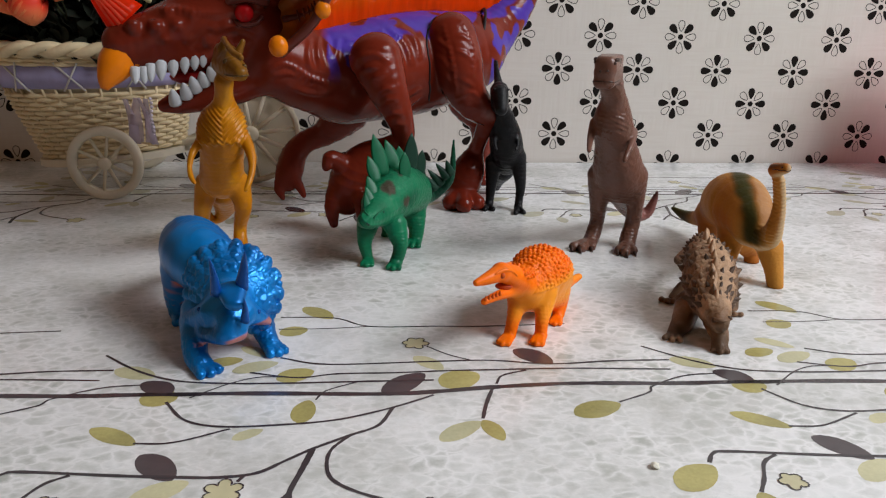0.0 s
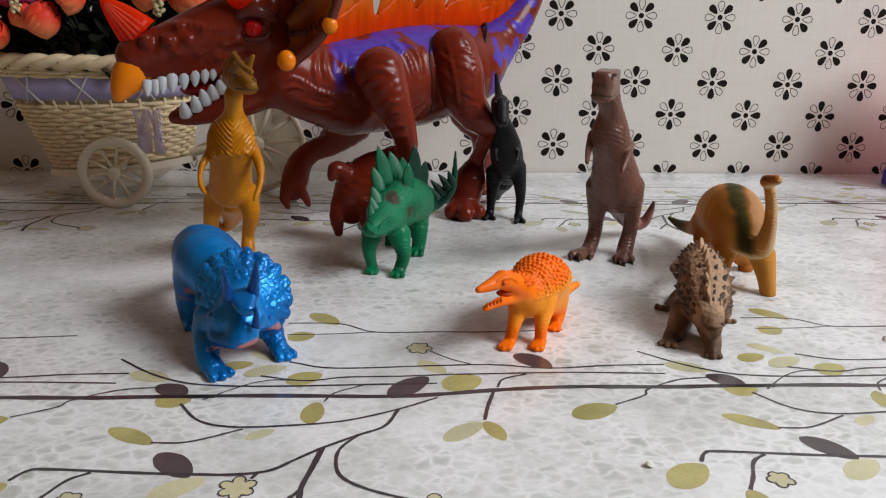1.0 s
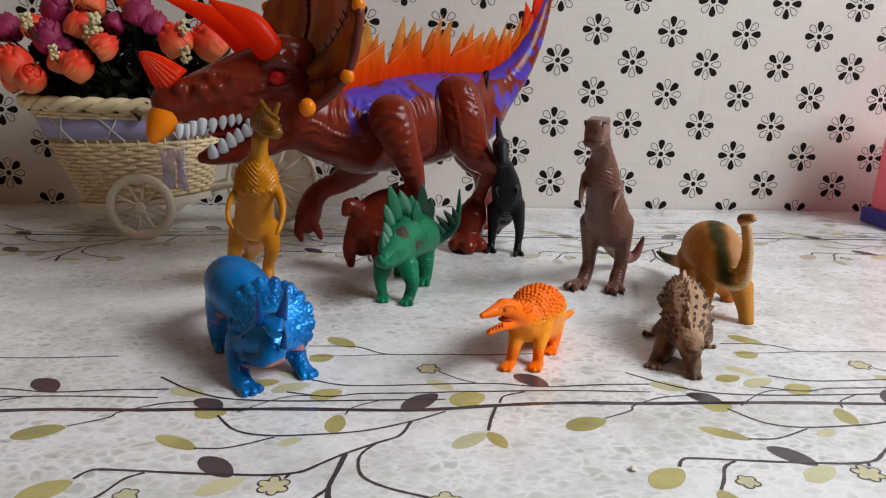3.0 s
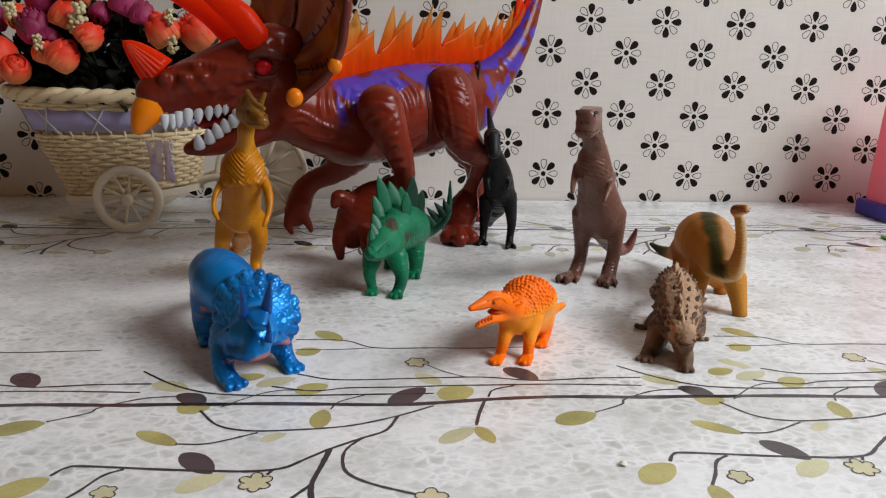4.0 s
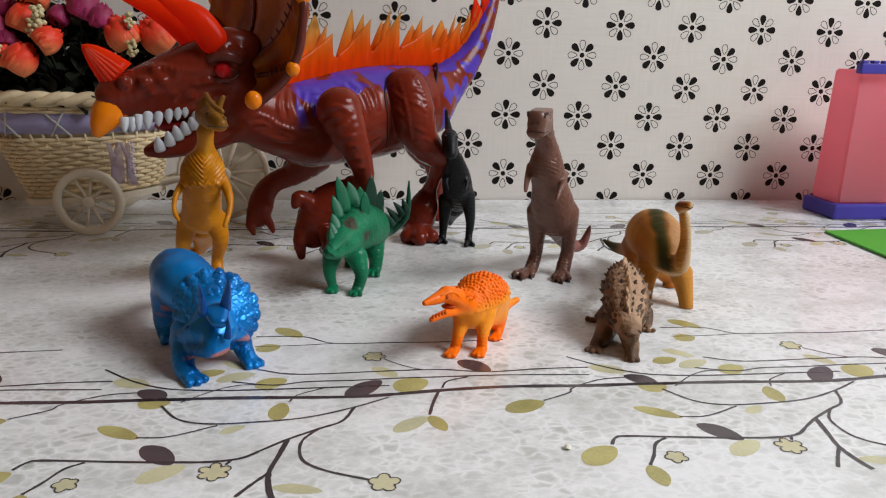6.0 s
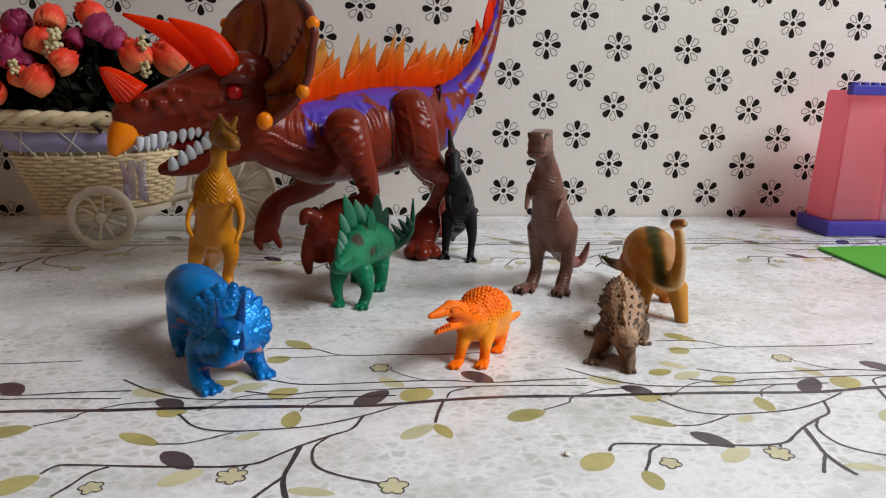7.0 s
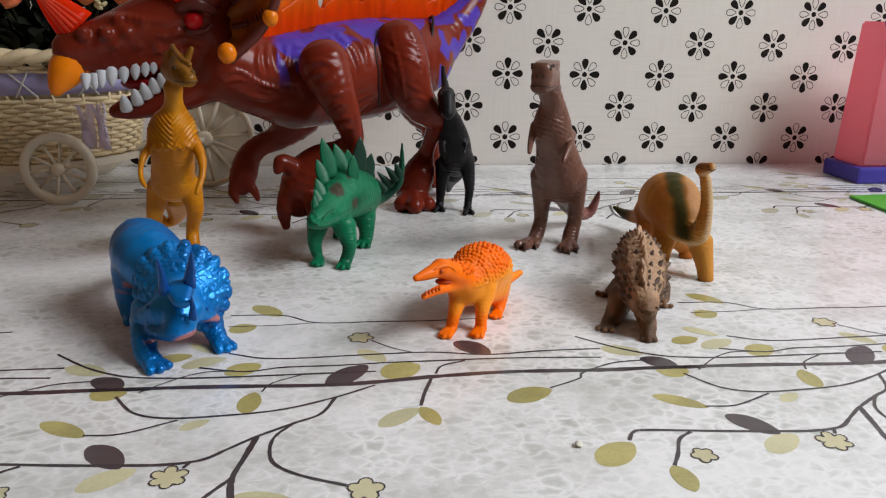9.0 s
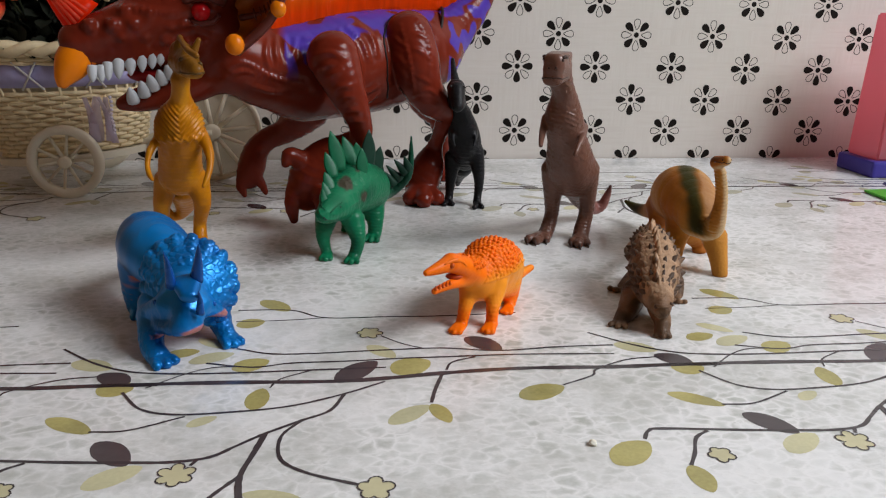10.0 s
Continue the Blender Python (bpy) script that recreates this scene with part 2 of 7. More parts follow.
# ---- moulded figures: soft unions of tapered strokes, turned into one skin ----
def soft_field(strokes, h, pad):
    """strokes: (rows of (a, b, ra, rb), blend, part). A stroke is a plain union of tapered rods; strokes melt into one another.
    Returns the field, the part numbers, the corner and the axes."""
    ends = np.array([[*(np.minimum(a, b) - max(ra, rb)), *(np.maximum(a, b) + max(ra, rb))] for rods, *_ in strokes for a, b, ra, rb in rods])
    lo, hi = ends[:, :3].min(0) - pad, ends[:, 3:].max(0) + pad
    lo[2] = min(lo[2], -2 * h)
    n = np.ceil((hi - lo) / h).astype(int) + 1
    field, near, owner = np.full(n, 50.0, np.float32), np.full(n, 50.0, np.float32), np.zeros(n, np.int16)
    axes = [lo[i] + h * np.arange(n[i]) for i in range(3)]

    def block(a, b, reach):
        i0 = np.maximum(((np.minimum(a, b) - reach - lo) / h).astype(int), 0)
        i1 = np.minimum(((np.maximum(a, b) + reach - lo) / h).astype(int) + 2, n)
        return tuple(slice(p, q) for p, q in zip(i0, i1))

    for rods, k, who in strokes:
        most = max(max(ra, rb) for a, b, ra, rb in rods) + k + 3 * h
        low = np.min([np.minimum(a, b) for a, b, *_ in rods], 0)
        high = np.max([np.maximum(a, b) for a, b, *_ in rods], 0)
        whole = block(low, high, most)
        own = np.full([q.stop - q.start for q in whole], 50.0, np.float32)
        for a, b, ra, rb in rods:
            sl = block(a, b, max(ra, rb) + k + 3 * h)
            gx, gy, gz = (axes[i][sl[i]].astype(np.float32) for i in range(3))
            px, py, pz = gx[:, None, None] - a[0], gy[None, :, None] - a[1], gz[None, None, :] - a[2]
            d = b - a
            ll = float(d @ d)
            t = np.clip((px * d[0] + py * d[1] + pz * d[2]) / ll, 0, 1) if ll > 1e-9 else np.zeros((1, 1, 1), np.float32)
            dist = np.sqrt((px - t * d[0]) ** 2 + (py - t * d[1]) ** 2 + (pz - t * d[2]) ** 2) - (ra + t * (rb - ra))
            inner = tuple(slice(q.start - w.start, q.stop - w.start) for q, w in zip(sl, whole))
            own[inner] = np.minimum(own[inner], dist)
        old = field[whole]
        s = np.maximum(k - np.abs(old - own), 0) / k
        field[whole] = np.minimum(old, own) - s * s * k * 0.25
        closer = own < near[whole]
        near[whole][closer] = own[closer]
        owner[whole][closer] = who
    return field, owner, lo, axes


def skin(field, lo, h):
    """Surface nets: the vertices, the quads and each vertex's cell."""
    inside = field < 0
    n = np.array(field.shape) - 1
    total, count = np.zeros((*n, 3), np.float32), np.zeros(n, np.float32)
    corner = [(i, j, k) for i in (0, 1) for j in (0, 1) for k in (0, 1)]
    view = {c: tuple(slice(o, o + m) for o, m in zip(c, n)) for c in corner}
    for c in corner:
        for ax in range(3):
            if c[ax]:
                continue
            e = tuple(1 if i == ax else v for i, v in enumerate(c))
            fa, fb = field[view[c]], field[view[e]]
            cross = inside[view[c]] != inside[view[e]]
            t = np.where(cross, fa / np.where(cross, fa - fb, 1), 0)
            for i in range(3):
                total[..., i] += np.where(cross, c[i] + (t if i == ax else 0), 0)
            count += cross
    live = count > 0
    index = np.full(n, -1, np.int64)
    index[live] = np.arange(live.sum())
    cells = np.argwhere(live)
    verts = lo + h * (cells + total[live] / count[live][:, None])
    quads = []
    for ax in range(3):
        u, w = (ax + 1) % 3, (ax + 2) % 3
        c0, c1 = [slice(None)] * 3, [slice(None)] * 3
        c0[ax], c1[ax] = slice(0, -1), slice(1, None)
        change = inside[tuple(c0)] != inside[tuple(c1)]
        at = np.argwhere(change)
        at = at[(at[:, u] > 0) & (at[:, w] > 0) & (at[:, u] < n[u]) & (at[:, w] < n[w])]
        out = inside[tuple(at.T)]
        ring = []
        for du, dw in ((0, 0), (-1, 0), (-1, -1), (0, -1)):
            q = at.copy()
            q[:, u] += du
            q[:, w] += dw
            ring.append(index[tuple(q.T)])
        ring = np.stack(ring, 1)
        ring[~out] = ring[~out][:, ::-1]
        quads.append(ring)
    return verts, np.concatenate(quads), cells


def vertex_normals(verts, quads):
    fn = np.cross(verts[quads[:, 2]] - verts[quads[:, 0]], verts[quads[:, 3]] - verts[quads[:, 1]])
    vn = np.zeros_like(verts)
    for i in range(4):
        np.add.at(vn, quads[:, i], fn)
    return vn / np.maximum(np.linalg.norm(vn, axis=1, keepdims=True), 1e-9)


def relax(verts, quads, rounds, keep=None):
    for _ in range(rounds):
        total, count = np.zeros_like(verts), np.zeros(len(verts))
        for i in range(4):
            for j in (1, 3):
                np.add.at(total, quads[:, i], verts[quads[:, (i + j) % 4]])
                np.add.at(count, quads[:, i], 1)
        mean = total / np.maximum(count, 1)[:, None]
        verts = verts * 0.5 + mean * 0.5
    return verts


def figure(root, strokes, names, paint, mat, h=0.9, blend=3.0, steps=4, bumps=(), shape=None, labels=None, rounds=1, top=None, melt=None, slim=0.0):
    """Builds a moulded figure under root. strokes: (key, rows of x, y, z, r in mm); names: key -> the part's name;
    bumps: rows of x, y, z, r, key; paint(co, normal) gives colours; shape(co, normal) gives relief in mm."""
    keys, prims = [], []

    def number(key):
        if key not in keys:
            keys.append(key)
        return keys.index(key)

    last, last_row = None, None
    for n, (key, rows) in enumerate(strokes):
        if key == "toe":
            # a foot: a rod from the ankle to the toe, with a toe on each side where only one is given
            x, y, z, r = rows[0]
            a, b = np.array(last_row[:3]), np.array((x, y, r * 0.8))
            ways = [0.0]
            lone = strokes[n - 1][0] != "toe" and (n + 1 == len(strokes) or strokes[n + 1][0] != "toe")
            if lone:
                ways = [-1.0, 0.0, 1.0]
            d = (b - a) * (1, 1, 0)
            d = d / max(np.linalg.norm(d), 1e-6)
            side = np.array((-d[1], d[0], 0))
            for w in ways:
                tip = b + side * w * last_row[3] * 0.85 - d * abs(w) * 1.2
                rr = r * (0.62 if lone else 0.8)
                tip[2] = rr * 0.8
                root_at = a * (1, 1, 0) + np.array((0, 0, min(a[2], last_row[3] * 0.7))) + side * w * last_row[3] * 0.4
                prims.append(([(root_at, tip, rr * 1.35, rr)], blend * 0.35, number(last)))
            continue
        last = key
        rows = [list(r) for r in rows]
        if key.startswith("leg") and slim:
            for r in rows:
                r[3] *= slim
        if key.startswith("leg"):
            if rows[-1][2] < rows[-1][3] * 1.45:
                rows[-1][2] = min(rows[-1][2], rows[-1][3] * 0.8)
        last_row = rows[-1]
        who = number(key)
        curve = spline(rows, steps) if len(rows) > 1 else np.array(rows, float)
        curve[:, 3] = np.maximum(curve[:, 3], 0.6)
        rods = [(p[:3], q[:3], p[3], q[3]) for p, q in zip(curve, curve[1:])] or [(curve[0, :3], curve[0, :3], curve[0, 3], curve[0, 3])]
        prims.append((rods, (melt or {}).get(key, blend), who))
    for x, y, z, r, key in bumps:
        c = np.array((x, y, z), float)
        prims.append(([(c, c, r, r)], min(blend, r * 0.35), number(key)))
    field, owner, lo, axes = soft_field(prims, h, 3 * h)
    field = np.maximum(field, (0.02 - axes[2])[None, None, :].astype(np.float32))
    if top is not None:
        field = np.maximum(field, (axes[2] - top)[None, None, :].astype(np.float32))
    verts, quads, cells = skin(field, lo, h)
    verts = relax(verts, quads, rounds)
    vn = vertex_normals(verts, quads)
    who = owner[tuple(cells.T)]
    if shape is not None:
        verts = verts + vn * shape(verts, vn, np.array(keys)[who])[:, None]
        vn = vertex_normals(verts, quads)
    verts[:, 2] = np.maximum(verts[:, 2], 0.0)
    colour = paint(verts, vn, np.array(keys)[who])
    face_who = who[quads[:, 0]]
    made = {}
    for i, key in enumerate(keys):
        mine = quads[face_who == i]
        if not len(mine):
            continue
        used, inverse = np.unique(mine, return_inverse=True)
        mine = inverse.reshape(mine.shape)
        name = names.get(key, key)
        me = bpy.data.meshes.new(name)
        me.vertices.add(len(used))
        me.vertices.foreach_set("co", (verts[used] * 0.001).astype(np.float32).ravel())
        me.loops.add(mine.size)
        me.loops.foreach_set("vertex_index", mine.astype(np.int32).ravel())
        me.polygons.add(len(mine))
        me.polygons.foreach_set("loop_start", np.arange(0, mine.size, 4, dtype=np.int32))
        me.update(calc_edges=True)
        me.validate()
        attr = me.color_attributes.new("paint", "FLOAT_COLOR", "POINT")
        attr.data.foreach_set("color", np.c_[colour[used], np.ones(len(used))].astype(np.float32).ravel())
        me.polygons.foreach_set("use_smooth", [True] * len(me.polygons))
        me.normals_split_custom_set_from_vertices([tuple(v) for v in vn[used]])
        me.materials.append(mat)
        ob = new(name, me)
        ob.parent = root
        if labels and key in labels:
            ob["label"] = labels[key]
        made[key] = ob
    return made, verts, vn


def on_skin(verts, vn, p, lift=0.0):
    """The place on a figure's skin that lies nearest to p, in mm, raised by lift."""
    i = int(np.argmin(((verts - np.array(p, float)) ** 2).sum(1)))
    return tuple(verts[i] + vn[i] * lift)


def skin_line(name, verts, vn, points, r, mat, parent, label=""):
    """A thin painted line laid along a figure's skin."""
    rows = [(*on_skin(verts, vn, p, 0.0), r) for p in spline(points, 5)]
    return part(name, tube_bm(mm(rows), 6), mat, parent, label)


def blotches(co, scale, seed=0.0):
    """Smooth random values in -1..1 at points in mm."""
    return np.array([noise.noise(Vector((x * scale + seed, y * scale, z * scale))) for x, y, z in co])


def lerp(a, b, t):
    t = np.clip(t, 0, 1)[:, None]
    return np.array(a)[None] * (1 - t) + np.array(b)[None] * t


def smooth01(v, a, b):
    t = np.clip((v - a) / (b - a), 0, 1)
    return t * t * (3 - 2 * t)


def cone_part(name, base, tip, r, mat, parent, label="", flat=1.0, flat_axis=(0, 1, 0), bend=(0, 0, 0), sides=10, blunt=False):
    """A rounded horn, spike or tooth from base to tip, in mm."""
    base, tip, bend = np.array(base, float), np.array(tip, float), np.array(bend, float)
    rows = []
    for t in np.linspace(0, 1, 9):
        rr = r * ((1 - t ** 1.9) ** 0.75 * 0.95 + 0.05 if blunt else (1 - t) ** 0.75 + 0.12 * (1 - t) + 0.02)
        rows.append([*(base + (tip - base) * t + bend * math.sin(math.pi * t)), rr])
    return part(name, tube_bm(mm(rows), sides, flat, flat_axis), mat, parent, label)


def plate_part(name, base, tip, half, thick, mat, parent, across, label="", lean=0.0, flame=False):
    """A leaf-shaped plate standing on base, pointing to tip, in mm; across: the direction of its width."""
    base, tip, across = (np.array(v, float) for v in (base, tip, across))
    along = tip - base
    across = across - along * (across @ along) / (along @ along)
    across /= np.linalg.norm(across)
    normal = np.cross(across, along)
    normal /= np.linalg.norm(normal)
    bm = bmesh.new()
    n, rims = 9, []
    for i in range(n + 1):
        t = i / n
        w = half * ((1 - t) ** 0.85 * (1.0 + 0.35 * math.sin(math.pi * t)) if flame else math.sin(math.pi * (0.2 + 0.8 * t)) ** 0.85 if t < 1 else 0.03)
        th = thick * (1 - 0.75 * t)
        c = base + along * t + across * lean * half * t * t
        ring = []
        for s in range(8):
            a = 2 * math.pi * s / 8
            ca, sa = math.cos(a), math.sin(a)
            ring.append(bm.verts.new((c + across * max(w, 0.15) * ca + normal * th * 0.5 * sa) * 0.001))
        rims.append(ring)
    for r, s in zip(rims, rims[1:]):
        for k in range(8):
            bm.faces.new((r[k], r[(k + 1) % 8], s[(k + 1) % 8], s[k]))
    bm.faces.new(rims[0][::-1])
    bm.faces.new(rims[-1])
    return part(name, bm, mat, parent, label)


def ball_part(name, at, r, mat, parent, label="", squash=(1, 1, 1), seg=16):
    bm = bmesh.new()
    bmesh.ops.create_uvsphere(bm, u_segments=seg, v_segments=max(8, seg // 2), radius=1.0)
    for v in bm.verts:
        v.co = Vector([(at[i] + v.co[i] * r * squash[i]) * 0.001 for i in range(3)])
    return part(name, bm, mat, parent, label)


# ---- the room ----
X0, X1, Y0, Y1, Z0, Z1 = -1.15, 1.42, -1.9, 1.254, -0.75, 2.4


def structure(name, lo, hi, mat, label):
    return tagged(part(name, box_bm(lo, hi), mat, None, smooth=False), label, name.split("_")[0], kind="structure")


wall_north = structure("wall_north", (X0, Y1, Z0), (X1, Y1 + 0.12, Z1), M_WALL, "cream wallpaper wall with black and white flowers")
structure("wall_south", (X0, Y0 - 0.12, Z0), (X1, Y0, Z1), M_PLASTER, "plain dim brown wall")
# unseen wall, added close by to bounce warm light onto the left side
structure("wall_west", (X0 - 0.12, Y0, Z0), (X0, Y1 + 0.12, Z1), M_BOUNCE, "unseen warm brown wall that bounces light")
structure("floor", (X0 - 0.12, Y0 - 0.12, Z0 - 0.1), (X1 + 0.12, Y1 + 0.12, Z0), M_FLOOR, "dull brown screed floor")
structure("ceiling", (X0 - 0.12, Y0 - 0.12, Z1), (X1 + 0.12, Y1 + 0.12, Z1 + 0.1), M_PLASTER, "plain dim brown ceiling")
# east wall with the window's opening
WY0, WY1, WZ0, WZ1 = -0.30, 0.82, 0.64, 1.80
bm = bmesh.new()
for lo, hi in (((X1, Y0, Z0), (X1 + 0.12, WY0, Z1)), ((X1, WY1, Z0), (X1 + 0.12, Y1 + 0.12, Z1)),
               ((X1, WY0, Z0), (X1 + 0.12, WY1, WZ0)), ((X1, WY0, WZ1), (X1 + 0.12, WY1, Z1))):
    piece = bmesh.ops.create_cube(bm, size=1.0)["verts"]
    for v in piece:
        v.co = Vector([lo[i] + (v.co[i] + 0.5) * (hi[i] - lo[i]) for i in range(3)])
tagged(part("wall_east", bm, M_PLASTER, None, smooth=False), "plain brown wall with a window opening", "wall", kind="structure")

# ---- wallpaper flowers ----
PERIOD, ROW, ROW0 = 0.0875, 0.0349, 0.0318


def petal_outline(angle, r0, r1, half, n=14):
    pts = []
    for i in range(n):
        a = 2 * math.pi * i / n
        s = (1 - math.cos(a)) / 2
        w = half * math.sin(a) * (0.45 + 0.75 * s)
        r = r0 + (r1 - r0) * s
        pts.append((r * math.cos(angle) - w * math.sin(angle), r * math.sin(angle) + w * math.cos(angle)))
    return pts


def flower_print_mesh(turned):
    bm = bmesh.new()

    def fill(pts):
        bm.faces.new([bm.verts.new((x * 0.001, 0.0, z * 0.001)) for x, z in pts])

    def outline(pts, width):
        c = np.mean(pts, 0)
        n = len(pts)
        outer = [bm.verts.new((x * 0.001, 0, z * 0.001)) for x, z in pts]
        inner = []
        for i, (x, z) in enumerate(pts):
            d = np.array(pts[(i + 1) % n]) - np.array(pts[i - 1])
            nrm = np.array((-d[1], d[0])) / np.linalg.norm(d)
            if nrm @ (c - np.array((x, z))) < 0:
                nrm = -nrm
            inner.append(bm.verts.new(((x + nrm[0] * width) * 0.001, 0, (z + nrm[1] * width) * 0.001)))
        for i in range(n):
            bm.faces.new((outer[i], outer[(i + 1) % n], inner[(i + 1) % n], inner[i]))

    fill([(2.9 * math.cos(2 * math.pi * i / 14), 2.9 * math.sin(2 * math.pi * i / 14)) for i in range(14)])
    for i in range(8):
        pts = petal_outline(math.radians(45 * i), 5.3, 17.3, 4.3)
        if (i % 2 == 0) != turned:
            fill(pts)
        else:
            outline(pts, 0.75)
    for f in bm.faces:
        f.normal_update()
        if f.normal.y > 0:
            f.normal_flip()
    me = bpy.data.meshes.new("flower_print")
    bm.to_mesh(me)
    bm.free()
    me.materials.append(M_INK)
    return me


def place_wall_flowers():
    kinds = [flower_print_mesh(False), flower_print_mesh(True)]
    for j in range(-1, 12):
        for k in range(-10, 9):
            x = (k + (0.5 if j % 2 else 0.0)) * PERIOD
            if not -0.86 < x < 0.80:
                continue
            z = ROW0 + ROW * j - 0.0037 * x
            ob = new("flower_print", kinds[1 if j % 4 in (0, 3) else 0])
            ob.parent = wall_north
            ob.matrix_basis = pose(x, Y1 - 0.00015, z)


place_wall_flowers()

# ---- the table and its printed cloth ----
TX0, TX1, TY0, TY1 = -1.0, 1.05, 0.1, Y1 - 0.002
table = thing("table", (0, 0.68, Z0), "wooden table pushed against the wallpapered wall", "table")
part("tabletop", box_bm((TX0, TY0 - 0.68, 0.712), (TX1, TY1 - 0.68, 0.748), 0.004), M_TABLE_WOOD, table)
for x in (TX0 + 0.06, TX1 - 0.06):
    for y in (TY0 + 0.06 - 0.68, TY1 - 0.06 - 0.68):
        part("leg", box_bm((x - 0.03, y - 0.03, 0.0), (x + 0.03, y + 0.03, 0.712), 0.004), M_TABLE_WOOD, table)
tablecloth = thing("tablecloth", (0, 0, -0.002), "glossy white stone-patterned oilcloth printed with twigs and leaves", "tablecloth")
part("sheet", box_bm((TX0 - 0.002, TY0 - 0.002, 0.0), (TX1 + 0.002, TY1, 0.002), 0.0006), M_CLOTH, tablecloth, smooth=False)

STEMS = []
STEMS.append((4.2, [(-294, 736), (-245, 735), (-191, 732), (-167, 733), (-140, 736), (-103, 738), (-58, 736), (-31, 736), (-5, 735)]))
STEMS.append((1.7, [(-238, 770), (-215, 762), (-165, 763), (-137, 763), (-109, 758), (-78, 760), (-50, 760)]))
STEMS.append((1.7, [(-250, 755), (-228, 749), (-210, 752), (-184, 752), (-159, 753), (-138, 753), (-100, 753), (-53, 750)]))
STEMS.append((1.8, [(-321, 776), (-303, 760), (-286, 750), (-270, 746), (-243, 744), (-197, 744), (-166, 744)]))
STEMS.append((1.4, [(-244, 820), (-215, 818), (-196, 806), (-162, 805), (-132, 804), (-91, 806)]))
STEMS.append((1.0, [(-243, 804), (-218, 804), (-196, 806)]))
STEMS.append((1.7, [(-281, 729), (-270, 714), (-255, 708), (-233, 708), (-208, 711), (-185, 720), (-167, 730)]))
STEMS.append((1.4, [(-285, 697), (-270, 697), (-250, 706)]))
STEMS.append((2.1, [(-185, 720), (-191, 706), (-202, 699), (-216, 690), (-226, 682), (-235, 675), (-248, 673), (-264, 674), (-285, 676), (-318, 680), (-325, 679), (-329, 673)]))
STEMS.append((1.9, [(-301, 677), (-308, 672), (-313, 662), (-318, 654)]))
STEMS.append((3.0, [(-216, 690), (-219, 676), (-222, 662), (-221, 650), (-219, 642)]))
STEMS.append((2.2, [(-222, 662), (-228, 654), (-234, 645)]))
STEMS.append((1.8, [(-202, 699), (-209, 689), (-210, 678), (-207, 669), (-197, 661), (-180, 653)]))
STEMS.append((1.8, [(-241, 670), (-239, 674)]))
STEMS.append((2.0, [(-140, 736), (-145, 721), (-148, 709)]))
STEMS.append((1.5, [(-138, 739), (-134, 747), (-122, 752)]))
STEMS.append((1.2, [(-218, 728), (-214, 736), (-200, 744)]))
STEMS.append((0.9, [(-167, 780), (-157, 770), (-146, 763)]))
STEMS.append((1.4, [(-87, 720), (-71, 728), (-67, 734), (-49, 743), (-31, 745)]))
STEMS.append((1.1, [(-272, 732), (-258, 744), (-246, 750), (-234, 750)]))
LEAVES = []
LEAVES.append(('olive', (-305, 709), (-284, 696), 3.9))
LEAVES.append(('pale', (-276, 659), (-258, 671), 4.8))
LEAVES.append(('pale', (-248, 698), (-237, 705), 2.8))
LEAVES.append(('olive', (-223, 709), (-221, 728), 4.4))
LEAVES.append(('olive', (-237, 747), (-221, 756), 5.6))
LEAVES.append(('pale', (-312, 761), (-292, 752), 5.0))
LEAVES.append(('pale', (-174, 769), (-161, 754), 4.1))
LEAVES.append(('olive', (-163, 738), (-145, 750), 7.3))
LEAVES.append(('pale', (-167, 693), (-149, 707), 4.3))
LEAVES.append(('olive', (-148, 708), (-142, 692), 3.4))
LEAVES.append(('olive', (-233, 834), (-216, 817), 5.0))
LEAVES.append(('olive', (-242, 798), (-228, 804), 5.3))
LEAVES.append(('pale', (-220, 651), (-199, 646), 3.0))
LEAVES.append(('olive', (-293, 733), (-277, 732), 6.6))
LEAVES.append(('olive', (-109, 710), (-87, 719), 5.7))
LEAVES.append(('olive', (-84, 657), (-66, 671), 5.9))
LEAVES.append(('olive', (-56, 654), (-55, 637), 4.0))
LEAVES.append(('dark', (-280, 689), (-264, 672), 5.1))
LEAVES.append(('dark', (-291, 737), (-284, 747), 7.8))
LEAVES.append(('dark', (-189, 731), (-170, 751), 5.8))
LEAVES.append(('dark', (-124, 775), (-108, 758), 5.7))
LEAVES.append(('olive', (-9, 764), (7, 769), 4.2))
LEAVES.append(('pale', (4, 783), (20, 771), 3.4))
LEAVES.append(('pale', (4, 756), (24, 765), 4.5))
BLOSSOMS = [
    ((-245, 664), 6.9),
    ((-174, 650), 6.6),
    ((-173, 784), 6.5),
    ((-41, 660), 5.1),
]
REPEAT = 0.2624
ROW_SHIFT = (0.0117, 0.369)


def ribbon_mesh(name, rows, mat, z):
    """A flat ribbon along rows of x, y, width in metres."""
    bm = bmesh.new()
    left, right = [], []
    for i, (x, y, w) in enumerate(rows):
        d = np.array(rows[min(i + 1, len(rows) - 1)][:2]) - np.array(rows[max(i - 1, 0)][:2])
        d /= max(np.linalg.norm(d), 1e-9)
        left.append(bm.verts.new((x - d[1] * w / 2, y + d[0] * w / 2, z)))
        right.append(bm.verts.new((x + d[1] * w / 2, y - d[0] * w / 2, z)))
    for i in range(len(rows) - 1):
        bm.faces.new((right[i], right[i + 1], left[i + 1], left[i]))
    me = bpy.data.meshes.new(name)
    bm.to_mesh(me)
    bm.free()
    me.materials.append(mat)
    return me


